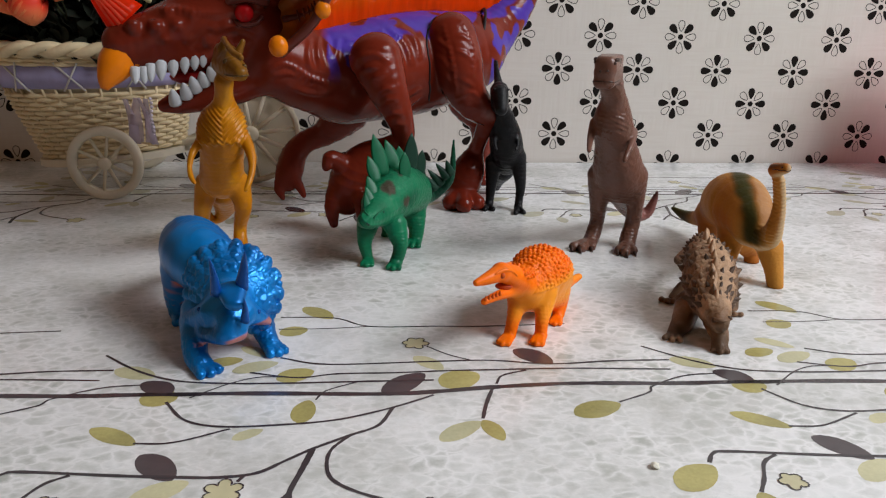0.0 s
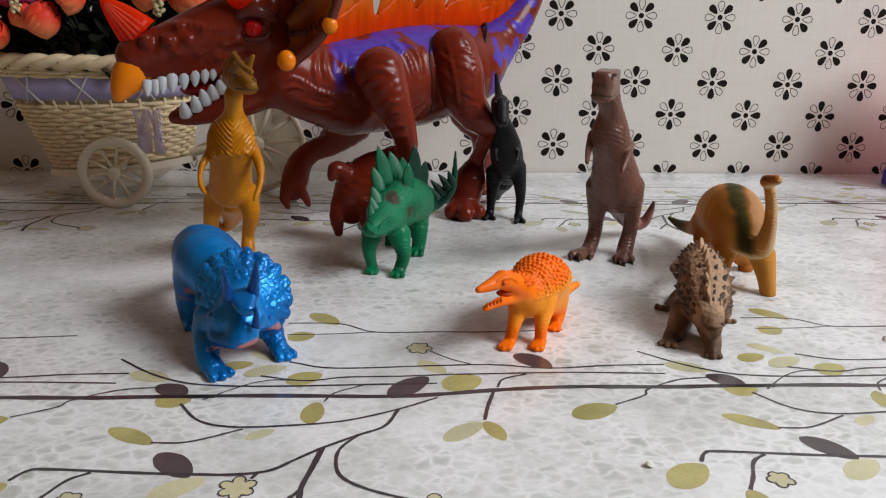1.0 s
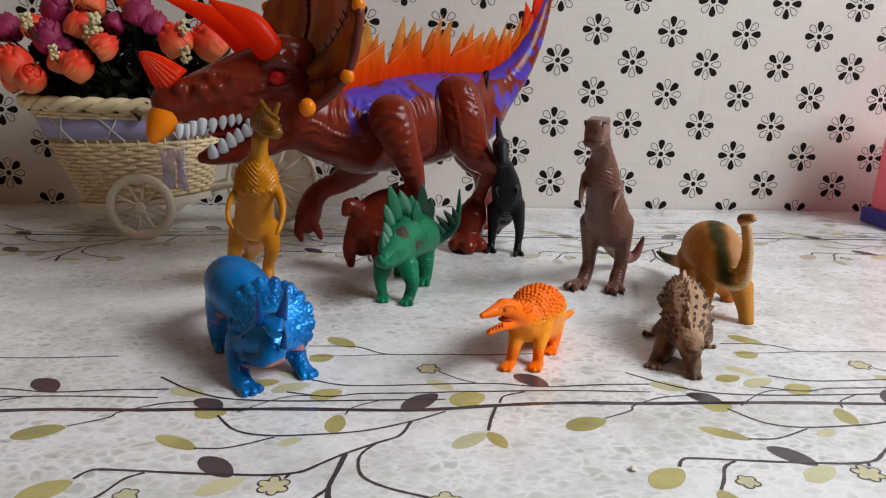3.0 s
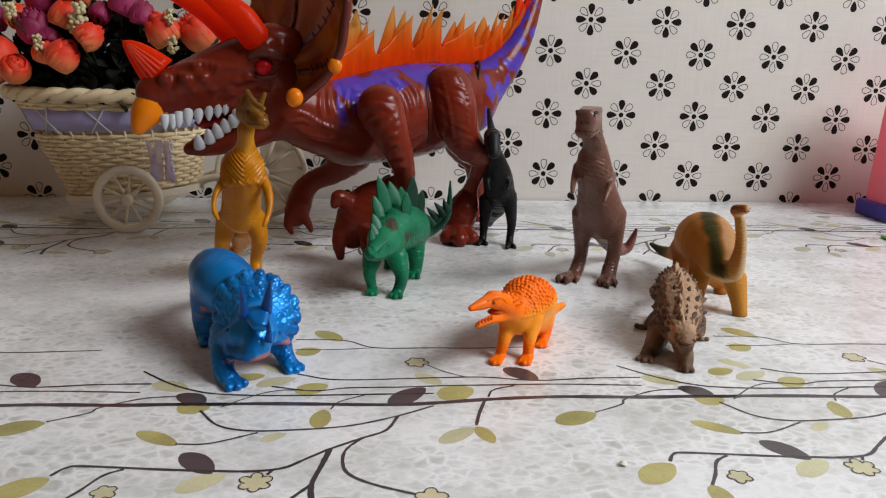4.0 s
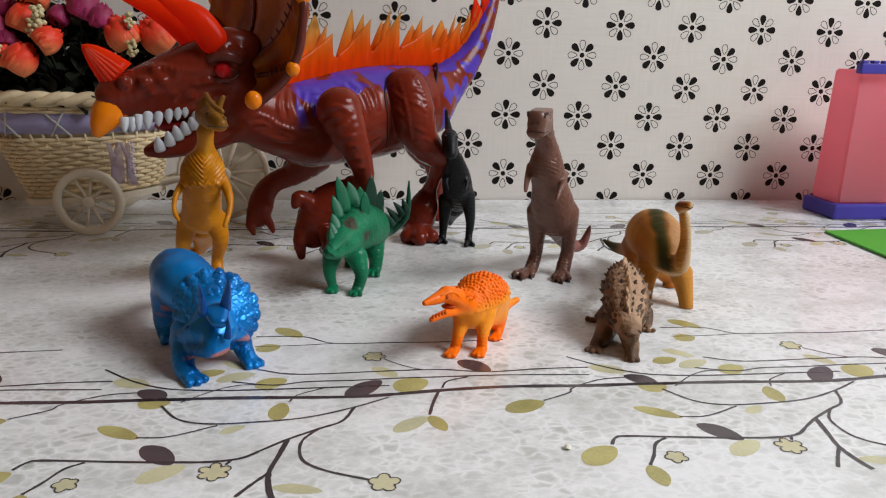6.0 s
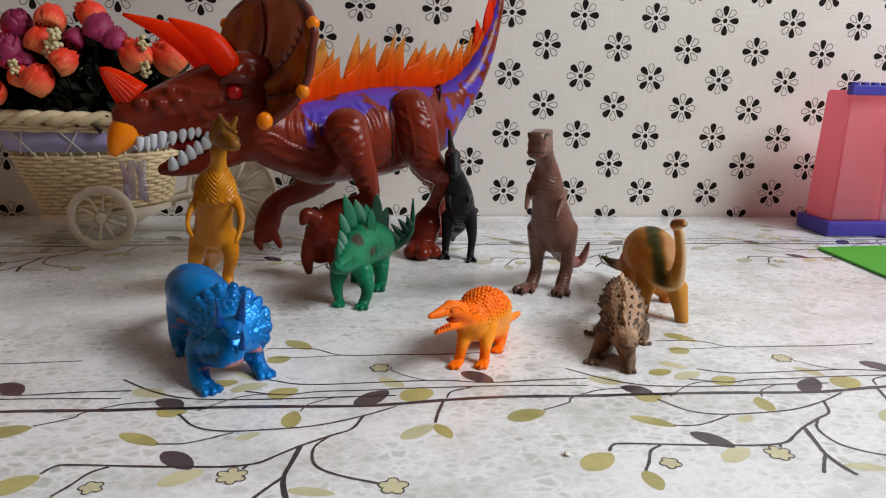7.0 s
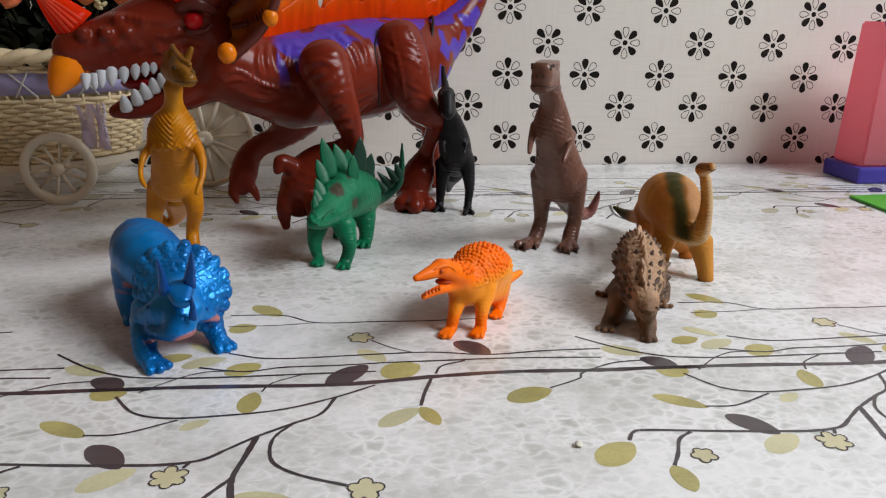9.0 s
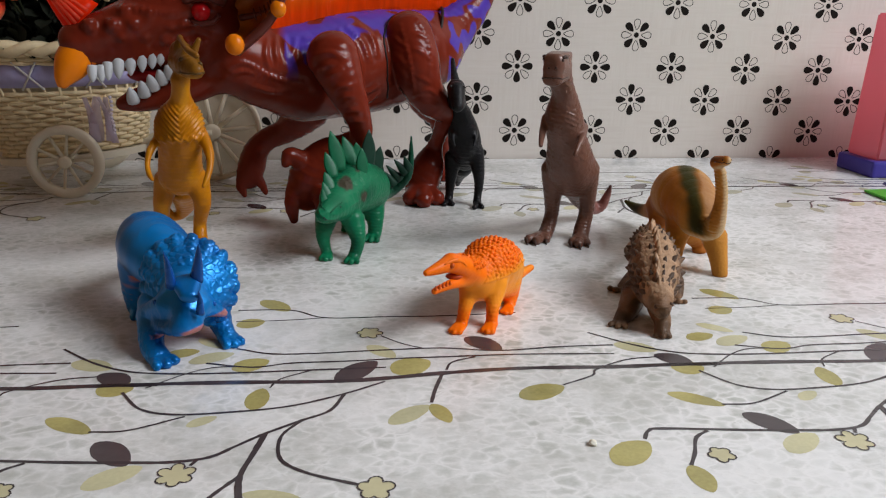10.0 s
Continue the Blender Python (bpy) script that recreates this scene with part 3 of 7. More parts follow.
def polygon_mesh(name, pts, mat, z):
    bm = bmesh.new()
    f = bm.faces.new([bm.verts.new((x, y, z)) for x, y in pts])
    f.normal_update()
    if f.normal.z < 0:
        f.normal_flip()
    me = bpy.data.meshes.new(name)
    bm.to_mesh(me)
    bm.free()
    me.materials.append(mat)
    return me


def print_meshes():
    out = []
    rng = random.Random(4)
    for n, (w, pts) in enumerate(STEMS):
        curve = spline(mm(pts), 6)
        rows = [(x, y, w * 0.001 * (0.68 + 0.26 * rng.random())) for x, y in curve]
        out.append(("stem_print", ribbon_mesh("stem_print", rows, M_STEM, 0.00214 + 0.000002 * n)))
    for n, (tone, a, b, half) in enumerate(LEAVES):
        a, b = np.array(a) * 0.001, np.array(b) * 0.001
        d = b - a
        side = np.array((-d[1], d[0])) / np.linalg.norm(d)
        pts = []
        for i in range(20):
            ang = 2 * math.pi * i / 20
            s = (1 - math.cos(ang)) / 2
            taper = math.copysign(abs(math.sin(ang)) ** 1.25, math.sin(ang)) * (1.12 - 0.24 * (s - 0.5))
            pts.append(a + d * s + side * (taper * half * 1.02 * (1 + 0.05 * rng.random()) + 0.35 * half * (0.25 - (s - 0.5) ** 2)) * 0.001)
        out.append(("leaf_print", polygon_mesh("leaf_print", pts, M_LEAF[tone], 0.00205 + 0.000002 * n)))
    for n, (at, r) in enumerate(BLOSSOMS):
        pts, ring = [], []
        for i in range(60):
            ang = 2 * math.pi * i / 60
            rr = r * 0.001 * (0.62 + 0.46 * abs(math.sin(ang * (2.5 if n % 2 else 3.0) + n)) ** 0.7 * (0.9 + 0.2 * math.sin(ang + n)))
            pts.append((at[0] * 0.001 + rr * math.cos(ang), at[1] * 0.001 + rr * math.sin(ang)))
        out.append(("blossom_print", polygon_mesh("blossom_print", pts, M_PETAL, 0.00212)))
        out.append(("outline_print", ribbon_mesh("outline_print", [(x, y, 0.0006 + 0.0003 * math.sin(3 * i)) for i, (x, y) in enumerate(pts + pts[:1])], M_STEM, 0.00226)))
    return out


def place_print():
    made, glare_leaves = print_meshes(), {}
    for row in (-1, 0, 1):
        for k in range(-2, 4):
            for name, me in made:
                dx, dy = k * REPEAT + row * ROW_SHIFT[0], row * ROW_SHIFT[1]
                xs = [v.co.x + dx for v in me.vertices]
                ys = [v.co.y + dy for v in me.vertices]
                if min(xs) < TX0 + 0.1 or max(xs) > TX1 - 0.1 or min(ys) < 0.5 or max(ys) > Y1 - 0.003:
                    continue
                # olive leaves of the far row get the ink paled for glare
                if row == 1 and me.materials[0] is M_LEAF["olive"]:
                    if me.name not in glare_leaves:
                        glare_leaves[me.name] = me.copy()
                        glare_leaves[me.name].materials[0] = M_GLARE_LEAF
                    me = glare_leaves[me.name]
                ob = new(name, me)
                ob.parent = tablecloth
                ob.matrix_basis = pose(dx, dy, 0)


place_print()

# ---- the moulded animals ----
def pick(strokes, *prefixes):
    return [(k, r) for k, r in strokes if k.startswith(prefixes)]


def rows_of(strokes, key):
    return dict(strokes)[key]


LEGS4 = {"leg_fr": "front_leg", "leg_fl": "front_leg", "leg_hr": "hind_leg", "leg_hl": "hind_leg"}
LEGS2 = {"leg_r": "leg", "leg_l": "leg", "arm_r": "arm", "arm_l": "arm"}
BASIC = ("body", "belly", "neck", "head", "snout", "jaw", "tail", "leg", "arm", "toe", "crest")


def creases(co, axis, mm_step, depth, where):
    """Soft ridges across an axis."""
    ph = (co @ np.array(axis, float)) / mm_step * 2 * math.pi + 1.8 * blotches(co, 0.07)
    return depth * np.sin(ph) * where


def wrinkles(co, axis, mm_step, depth, where):
    """Narrow raised folds across an axis, broken into short lengths."""
    ph = (co @ np.array(axis, float)) / mm_step * math.pi + 2.2 * blotches(co, 0.035)
    run = smooth01(blotches(co, 0.05, 11.0), -0.25, 0.1)
    return depth * (1 - np.abs(np.sin(ph))) ** 2 * where * run


def folds(co, lines, width, depth, where):
    """Raised folds with a groove on each side, along lines of x and z, thinning out to their ends."""
    out = np.zeros(len(co))
    live = np.flatnonzero(where > 0.05)
    p = co[live][:, (0, 2)]
    for line in lines:
        curve = spline(line, 5)
        box = (p > curve.min(0) - 4 * width).all(1) & (p < curve.max(0) + 4 * width).all(1)
        if not box.any():
            continue
        q = p[box]
        d2 = ((q[:, None] - curve[None]) ** 2).sum(2)
        best = d2.argmin(1)
        d = np.sqrt(d2[np.arange(len(q)), best])
        t = best / (len(curve) - 1)
        size = depth * (0.35 + 0.65 * np.sin(math.pi * np.clip(t, 0.02, 0.98)))
        lift = size * (np.exp(-(d / width) ** 2) - 0.35 * np.exp(-((d - 1.9 * width) / width) ** 2))
        out[live[box]] += lift * where[live[box]]
    return out


def scutes(co, where, spacing, depth, tilt, gap, seed=1):
    """Angular scales: a cell round each of many scattered points, parted by grooves and each leaning its own way."""
    rng = np.random.default_rng(seed)
    live = np.flatnonzero(where > 0.3)
    out = np.zeros(len(co))
    if not len(live):
        return out
    picked = np.empty((0, 3))
    for p in co[rng.permutation(live)[:6000]]:
        if not len(picked) or ((picked - p) ** 2).sum(1).min() > (spacing * rng.uniform(0.8, 1.2)) ** 2:
            picked = np.vstack([picked, p])
    lean = rng.normal(size=picked.shape) * tilt
    for start in range(0, len(live), 4000):
        some = live[start:start + 4000]
        d = np.sqrt(((co[some][:, None] - picked[None]) ** 2).sum(2))
        order = np.argsort(d, 1)[:, :2]
        rows = np.arange(len(some))
        d1, d2 = d[rows, order[:, 0]], d[rows, order[:, 1]]
        off = ((co[some] - picked[order[:, 0]]) * lean[order[:, 0]]).sum(1)
        out[some] = (depth + off) * smooth01(d2 - d1, 0.0, gap) * where[some]
    return out


def triceratops():
    at = (-0.272, 0.805, 0.0)
    s = []
    s.append(('body', [(-21.6, 33.0, 36.5, 15.6), (-13.4, 12.0, 38.4, 17.3), (-2.6, 0.0, 33.4, 15.8), (7.2, -8.0, 27.1, 12.1)]))
    s.append(('tail', [(-25, 43, 34, 8.9), (-30, 63, 23, 5.8), (-35, 80, 12, 3.2)]))
    s.append(('head', [(9.5, -20.0, 29.9, 12.9), (11.9, -33.0, 27.5, 10.3), (13.3, -42.0, 23.2, 7.4), (12.5, -47.0, 19.6, 4.2)]))
    s.append(('headlow', [(0.1, -38.0, 15.0, 3.8), (9.4, -48.0, 16.8, 2.9), (17.8, -44.0, 17.0, 2.9)]))
    s.append(('headL', [(3.9, -36.0, 24.5, 6.7), (-5.9, -30.0, 18.9, 4.7), (-12.0, -24.0, 14.2, 2.8)]))
    s.append(('headR', [(19.0, -37.0, 24.5, 5.4), (24.7, -31.0, 19.5, 3.6), (27.8, -28.0, 16.4, 1.9)]))
    s.append(('leg_fr', [(-6.4, -20.0, 18.4, 9.5), (-5.7, -34.0, 10.8, 6.8), (-4.0, -41.0, 5.0, 5.9), (-0.8, -45.0, 1.8, 5.6)]))
    s.append(('toe', [(5, -53, 3, 3.42)]))
    s.append(('leg_fl', [(20.3, -10.0, 13.6, 8.2), (24.8, -20.0, 6.7, 5.7), (28.5, -26.0, 2.4, 4.8)]))
    s.append(('toe', [(33, -33, 3, 3.28)]))
    s.append(('leg_hr', [(-20.9, 18.0, 27.1, 14.3), (-23.1, 20.0, 12.7, 11.4), (-24.3, 18.0, 2.0, 7.4)]))
    s.append(('toe', [(-19, 7, 2, 3.51)]))
    s.append(('leg_hl', [(-10, 60, 7, 11.7), (-6, 55, -4, 6.99), (-5, 53, -10, 6.21)]))
    s.append(('hornR', [(8.5, -46.0, 37.3, 3.1), (9.2, -53.0, 48.0, 2.0), (9.1, -57.0, 58.3, 0.5)]))
    s.append(('hornL', [(19.4, -44.0, 39.7, 3.7), (22.7, -51.0, 50.5, 2.5), (24.0, -55.0, 60.5, 0.5)]))
    s.append(('nosehorn', [(20.9, -49.0, 25.0, 2.4), (22.7, -57.0, 39.5, 0.4)]))
    root = thing("toy_triceratops", at, "shiny metallic blue plastic triceratops with pink belly", "toy dinosaur", "toy dinosaurs")
    mat = moulded("blue_plastic", 0.37, 1.6, 0.10, 0.0, 0.0004, coat=0.15, metal=0.42, spec=0.3, groove_dark=0.0)
    mat_horn = plain("navy_plastic", (0.006, 0.075, 0.30), 0.26, 0.25, 90.0, metal=0.3)
    blue, deep, pink = (0.002, 0.235, 0.66), (0.001, 0.135, 0.43), (0.62, 0.22, 0.18)

    def paint(co, n, key):
        c = lerp(deep, blue, smooth01(blotches(co, 0.04), -0.6, 0.4))
        low = smooth01(-n[:, 2] + 0.35 * blotches(co, 0.12, 3.0), 0.25, 0.6) * (co[:, 2] > 9) * (co[:, 2] < 25) * np.isin(key, ("body", "leg_fr", "leg_fl", "leg_hr"))
        inner = smooth01(22 - co[:, 2], 0, 6) * (co[:, 2] > 10) * smooth01(n[:, 0], 0.1, 0.6) * (co[:, 0] < 2)
        share = np.maximum(np.maximum(low, inner * 0.8), (key == "head") * 0.9 * smooth01(16.9 - co[:, 2] + 0.18 * (co[:, 0] - 12), 0.0, 1.0) * smooth01(co[:, 0], 11, 14))[:, None]
        return c * (1 - share) + np.array(pink)[None] * share

    def shape(co, n, key):
        back = smooth01(co[:, 1], -10, 0) * np.isin(key, ("body", "tail", "leg_hr"))
        frill = (key == "frill") * smooth01(-n[:, 1] + 0.6 * n[:, 2], 0.0, 0.4)
        feet = smooth01(16 - co[:, 2], 0, 3) * np.isin(key, ("leg_fr", "leg_fl", "leg_hr"))
        head = (key == "head") * smooth01(-n[:, 1], 0.0, 0.4)
        return (wrinkles(co, (0.35, -0.55, 0.75), 2.6, 0.55, back * smooth01(n[:, 0] + 0.8 * n[:, 2], 0.0, 0.5)) + scutes(co, frill.astype(float), 3.1, 0.5, 0.15, 0.5) +
                scutes(co, feet * 1.0, 2.6, 0.28, 0.08, 0.7, 2) + scutes(co, head * smooth01(30 - co[:, 2], 0, 4), 3.2, 0.12, 0.03, 0.8, 7))

    # the knobbly frill: a leaning dish of scutes round the head, its rim a row of larger knobs
    centre, up, right = np.array((10.6, -17.0, 29.6)), np.array((0.10, 0.35, 0.93)), np.array((0.97, -0.04, -0.20))
    bumps = []
    for i in range(21):
        a = math.radians(-58 + 300 * i / 20)
        c = centre + right * 22.0 * math.cos(a) + up * 20.6 * math.sin(a)
        bumps.append((*(c - up * 0.6), 2.5 + 0.3 * math.sin(i * 2.3), "frill"))
    strokes = [("head" if k.startswith("head") else k, r) for k, r in pick(s, "body", "tail", "head", "leg", "toe")]
    for i in range(15):
        a = math.radians(-60 + 304 * i / 14)
        out = right * math.cos(a) * 22.0 + up * math.sin(a) * 20.5
        strokes.append(("frill", [(*(centre + out * 0.35 + np.array((1.0, -9.0, 0.5))), 5.5), (*(centre + out * 0.72 + np.array((0.5, -4.0, 0.0))), 4.4), (*(centre + out), 3.0)]))
    for i in range(7):
        u = i / 6 * 2 - 1
        a, b = np.array((15.0, -45.5, 39.8)) + np.array((5.1, 0.5, 0.8)) * u, np.array((17.0, -54.0, 34.5)) + np.array((2.3, 0.0, -0.4)) * u
        strokes.append(("brow_shield", [(*(a + (0, 2.2, -0.6)), 2.0), (*(b + (0, 2.4, 0.4)), 1.5)]))
    _, sk, nn = figure(root, strokes, LEGS4, paint, mat, 0.58, 2.6, 3, bumps, shape, {"frill": "glossy blue neck frill covered in knobs"}, slim=0.9, melt={"head": 4.5, "brow_shield": 3.2, "frill": 1.8})
    for key in ("hornR", "hornL", "nosehorn"):
        r = rows_of(s, key)
        cone_part("horn", r[0][:3], r[-1][:3], r[0][3] * 0.85, mat_horn, root, "dark navy horn", bend=(0, 2.0, 0), flat=0.75, flat_axis=(0.5, 0.85, 0))
    for p in ((-3.0, -40.0, 28.0), (33.0, -38.0, 28.0)):
        ball_part("eye", on_skin(sk, nn, p, -0.4), 1.2, mat_horn, root, "small dark eye")
    return root


def stegosaur():
    at = (-0.182, 0.934, 0.0)
    s = []
    s.append(('body', [(17.0, 51.0, 27.9, 12.0), (11.6, 28.0, 36.4, 16.8), (1.8, 4.0, 41.2, 17.6), (-6.1, -18.0, 39.1, 13.5)]))
    s.append(('head', [(-7.2, -24.0, 39.1, 12.6), (-9.9, -36.0, 38.4, 9.8), (-13.3, -46.0, 37.7, 7.1), (-16.9, -54.0, 37.7, 4.6)]))
    s.append(('tail', [(18.7, 51.0, 27.0, 8.6), (28.6, 61.0, 25.4, 6.1), (37.4, 61.0, 29.8, 3.9), (44.1, 58.0, 38.0, 3.0), (46.1, 56.0, 51.1, 2.1), (46.4, 56.0, 68.3, 0.6)]))
    s.append(('leg_fr', [(-15.9, -16.0, 25.8, 9.1), (-18.3, -20.0, 14.0, 5.7), (-16.7, -22.0, 5.1, 4.2), (-15.9, -24.0, 2.1, 4.2)]))
    s.append(('toe', [(-17, -32, 2, 2.97)]))
    s.append(('leg_fl', [(1.8, -22.0, 25.3, 9.4), (4.9, -28.0, 13.3, 5.6), (2.5, -30.0, 4.1, 4.9), (1.4, -32.0, 2.0, 4.9)]))
    s.append(('toe', [(0, -39, 1, 2.95)]))
    s.append(('leg_hl', [(15.5, 28.0, 24.0, 11.6), (17.7, 21.0, 12.2, 7.0), (17.1, 19.0, 3.8, 5.8)]))
    s.append(('toe', [(14, 8, 2, 3.19)]))
    s.append(('leg_hr', [(-1, 46, 11, 8.65), (-3, 41, 4, 4.78), (-4, 38, 0, 4.29)]))
    s.append(('plate0', [(-5.3, -12.0, 60.8, 4.1), (-12.3, -8.0, 83.0, 0.4)]))
    s.append(('plate1', [(3.3, 2.0, 61.0, 3.9), (-4.4, 6.0, 77.0, 0.4)]))
    s.append(('plate2', [(12.8, 18.0, 54.6, 4.4), (14.0, 22.0, 79.1, 0.4)]))
    s.append(('plate3', [(18.7, 28.0, 50.5, 3.7), (22.2, 32.0, 65.4, 0.4)]))
    s.append(('plate4', [(-9.7, -22.0, 58.3, 3.3), (-15.6, -18.0, 70.6, 0.4)]))
    s.append(('plate5', [(-11.4, -32.0, 52.3, 2.9), (-16.0, -28.0, 59.6, 0.4)]))
    s.append(('plate6', [(-14.6, -46.0, 41.8, 2.1), (-17.2, -42.0, 51.8, 0.4)]))
    s.append(('plate7', [(20.6, 40.0, 41.6, 2.5), (24.2, 44.0, 49.7, 0.4)]))
    s.append(('plate8', [(6.0, 6.0, 61.0, 3.5), (4.7, 8.0, 72.4, 0.4)]))
    s.append(('spike0', [(37.5, 56.0, 35.4, 2.2), (27.0, 52.0, 47.6, 0.4)]))
    s.append(('spike1', [(32.6, 54.0, 32.3, 2.2), (26.1, 50.0, 42.9, 0.4)]))
    s.append(('spike2', [(42.1, 54.0, 41.0, 2.2), (33.0, 52.0, 51.9, 0.4)]))
    s.append(('spike3', [(44.3, 54.0, 43.7, 2.1), (40.5, 50.0, 54.9, 0.4)]))
    s.append(('spike4', [(30.1, 56.0, 29.2, 1.7), (24.0, 52.0, 36.4, 0.4)]))
    s.append(('plate9', [(-12.5, -40.0, 46.9, 2.5), (-17.0, -36.0, 54.8, 0.4)]))
    s.append(('plate10', [(8.5, -6.0, 56.4, 3.4), (8.4, -2.0, 70.3, 0.4)]))
    root = thing("toy_stegosaurus", at, "dark green plastic stegosaurus with upright back plates", "toy dinosaur", "toy dinosaurs")
    mat = moulded("green_plastic", 0.34, 2.2, 0.2, 0.3, 0.0005, coat=0.03)
    mat_plate = plain("green_plate", (0.006, 0.13, 0.056), 0.4, 0.25, 90.0)
    mat_dark = plain("dark_green_plate", (0.012, 0.045, 0.028), 0.4, 0.25, 90.0)
    green, dark, brown = (0.007, 0.195, 0.085), (0.004, 0.105, 0.047), (0.06, 0.05, 0.032)

    def paint(co, n, key):
        c = lerp(dark, green, smooth01(blotches(co, 0.05), -0.7, 0.1))
        spot = np.zeros(len(co))
        for spot_at, r in (((-2.1, -26.0, 53.9), 6.0), ((8.1, -16.0, 40.8), 3.4), ((5.9, -8.0, 59.9), 3.6)):
            spot = np.maximum(spot, smooth01(r - np.linalg.norm((co - np.array(spot_at)) * (1.0, 0.6, 0.8), axis=1) + 1.2 * blotches(co, 0.25, 7.0), -0.6, 0.8))
        tail_end = smooth01(co[:, 0], 27, 35) * (key == "tail")
        return c * (1 - np.maximum(spot, tail_end * 0.7))[:, None] + np.array(brown)[None] * spot[:, None] + np.array((0.01, 0.04, 0.028))[None] * (np.maximum(spot, tail_end * 0.7) - spot)[:, None]

    def shape(co, n, key):
        return creases(co, (0.1, 0, 1), 2.3, 0.12, (co[:, 2] < 24) * np.isin(key, ("leg_fr", "leg_fl", "leg_hl", "leg_hr"))) + scutes(co, smooth01(co[:, 2], 20, 26) * np.isin(key, ("body", "tail")), 2.4, 0.32, 0.07, 0.8, 4) + wrinkles(co, (0.6, -0.3, 0.7), 2.8, 0.8, (key == "head") * 1.0)

    _, sk, nn = figure(root, pick(s, *BASIC), LEGS4, paint, mat, 0.7, 2.6, 3, (), shape, slim=0.86)
    for i in range(11):
        r = rows_of(s, "plate%d" % i)
        m = mat_dark if i in (2, 3, 7) else mat_plate
        base = np.array(r[0][:3]) - np.array((0, 0, 4))
        plate_part("back_plate", base, r[1][:3], r[0][3] * 1.3, 1.5, m, root, (0.93, 0.35, 0.0), "dark green back plate" if m is mat_dark else "")
    for i in range(5):
        r = rows_of(s, "spike%d" % i)
        cone_part("tail_spike", r[0][:3], r[1][:3], r[0][3] * 1.7, mat_dark, root, "dark tail spike")
    for x, y in ((-19, -47), (-2, -46)):
        ball_part("eye", on_skin(sk, nn, (x, y - 3, 43), -0.3), 0.8, mat_dark, root)
    for x in (-15.0, -10.0):
        ball_part("nostril", on_skin(sk, nn, (x, -66, 36), -0.3), 0.7, mat_dark, root)
    for side in (-1, 1):
        rows = [(*on_skin(sk, nn, (-11 + side * a, -50 - b, 45 + c), 0.0), 0.6) for a, b, c in ((4, 8, 0), (7, 4, 1), (9, -2, 1))]
        part("brow", tube_bm(mm(rows), 8), mat_plate, root)
    return root


def orange_reptile():
    at = (-0.109, 0.804, 0.0)
    s = []
    s.append(('body', [(18, 31, 16, 9.62), (12, 21, 21, 13.5), (4, 8, 26, 15), (-6, -7, 26, 11.3)]))
    s.append(('belly', [(12, 16, 13, 10.5), (-6, -7, 20, 8.51)]))
    s.append(('head', [(-10.3, -14.0, 29.6, 8.0), (-17.2, -24.0, 37.2, 5.6), (-22.6, -30.0, 41.2, 4.7)]))
    s.append(('snout', [(-24.2, -32.0, 41.6, 4.3), (-31.0, -38.0, 40.9, 3.0), (-36.6, -42.0, 40.3, 1.7)]))
    s.append(('jaw', [(-14.1, -20.0, 28.1, 3.5), (-23.7, -31.0, 29.9, 2.5), (-32.1, -38.0, 29.2, 1.7)]))
    s.append(('tail', [(25, 36, 11, 4.68), (31, 44, 9, 2.77), (37, 49, 10, 2)]))
    s.append(('leg_fr', [(-10, -9, 19, 6.35), (-13, -14, 10, 4.21), (-15, -16, 2, 3.5)]))
    s.append(('toe', [(-20, -25, 3, 2.4)]))
    s.append(('leg_fl', [(5, -7, 20, 6.75), (2, -14, 10, 4.22), (1, -17, 2, 3.51)]))
    s.append(('toe', [(-3, -26, 2, 2.41)]))
    s.append(('leg_hl', [(19, 21, 11, 6.81), (18, 14, 4, 4.12), (16, 10, 0, 3.35)]))
    s.append(('toe', [(12, -1, 1, 2.18)]))
    s.append(('leg_hr', [(4, 29, 5, 5.76), (0, 24, 0, 3.43), (-1, 22, -1, 3.03)]))
    root = thing("toy_armoured_dinosaur", at, "bright orange plastic armoured dinosaur with open mouth", "toy dinosaur", "toy dinosaurs")
    mat = moulded("orange_plastic", 0.4, 1.4, 0.08, 0.15, 0.0004, coat=0.0, sub=0.05, groove_dark=0.0)
    mat_eye = plain("orange_eye", (0.55, 0.08, 0.005), 0.4, 0.2, 90.0)
    mat_mouth = plain("mouth_orange", (0.50, 0.06, 0.005), 0.5, 0.2, 90.0)
    deep, pale = (1.0, 0.175, 0.001), (1.0, 0.33, 0.02)

    def paint(co, n, key):
        side = smooth01(29 - (co[:, 2] - 0.10 * co[:, 0]) + 3.0 * blotches(co, 0.1), -3, 7) * smooth01(co[:, 2], 6, 15)
        belly = side * smooth01(co[:, 0] - 0.3 * co[:, 1], -14, -6)
        return lerp(deep, pale, belly)

    # scutes in rows over the dome of the back
    bumps = []
    body = spline(rows_of(s, "body"), 6)
    rng = random.Random(3)
    for i, (x, y, z, r) in enumerate(body[2:]):
        d = body[min(i + 3, len(body) - 1)][:3] - body[min(i + 1, len(body) - 2)][:3]
        d /= np.linalg.norm(d)
        side = np.cross(d, (0, 0, 1))
        side /= np.linalg.norm(side)
        top = np.cross(side, d)
        count = 19
        for k in range(count):
            a = math.radians(-8 + 196 * (k + 0.5 * (i % 2)) / count)
            q = np.array((x, y, z)) + (side * math.cos(a) + top * math.sin(a)) * (r + 0.35)
            if q[2] > 26:
                bumps.append((*q, (0.75 if 28 < math.degrees(a) < 152 else 0.55) + 0.4 * rng.random(), "armour"))
    # smaller scutes run on over the neck
    neck = spline(rows_of(s, "head")[:2], 5)
    for i, (x, y, z, r) in enumerate(neck[:-1]):
        d = neck[i + 1][:3] - neck[i][:3]
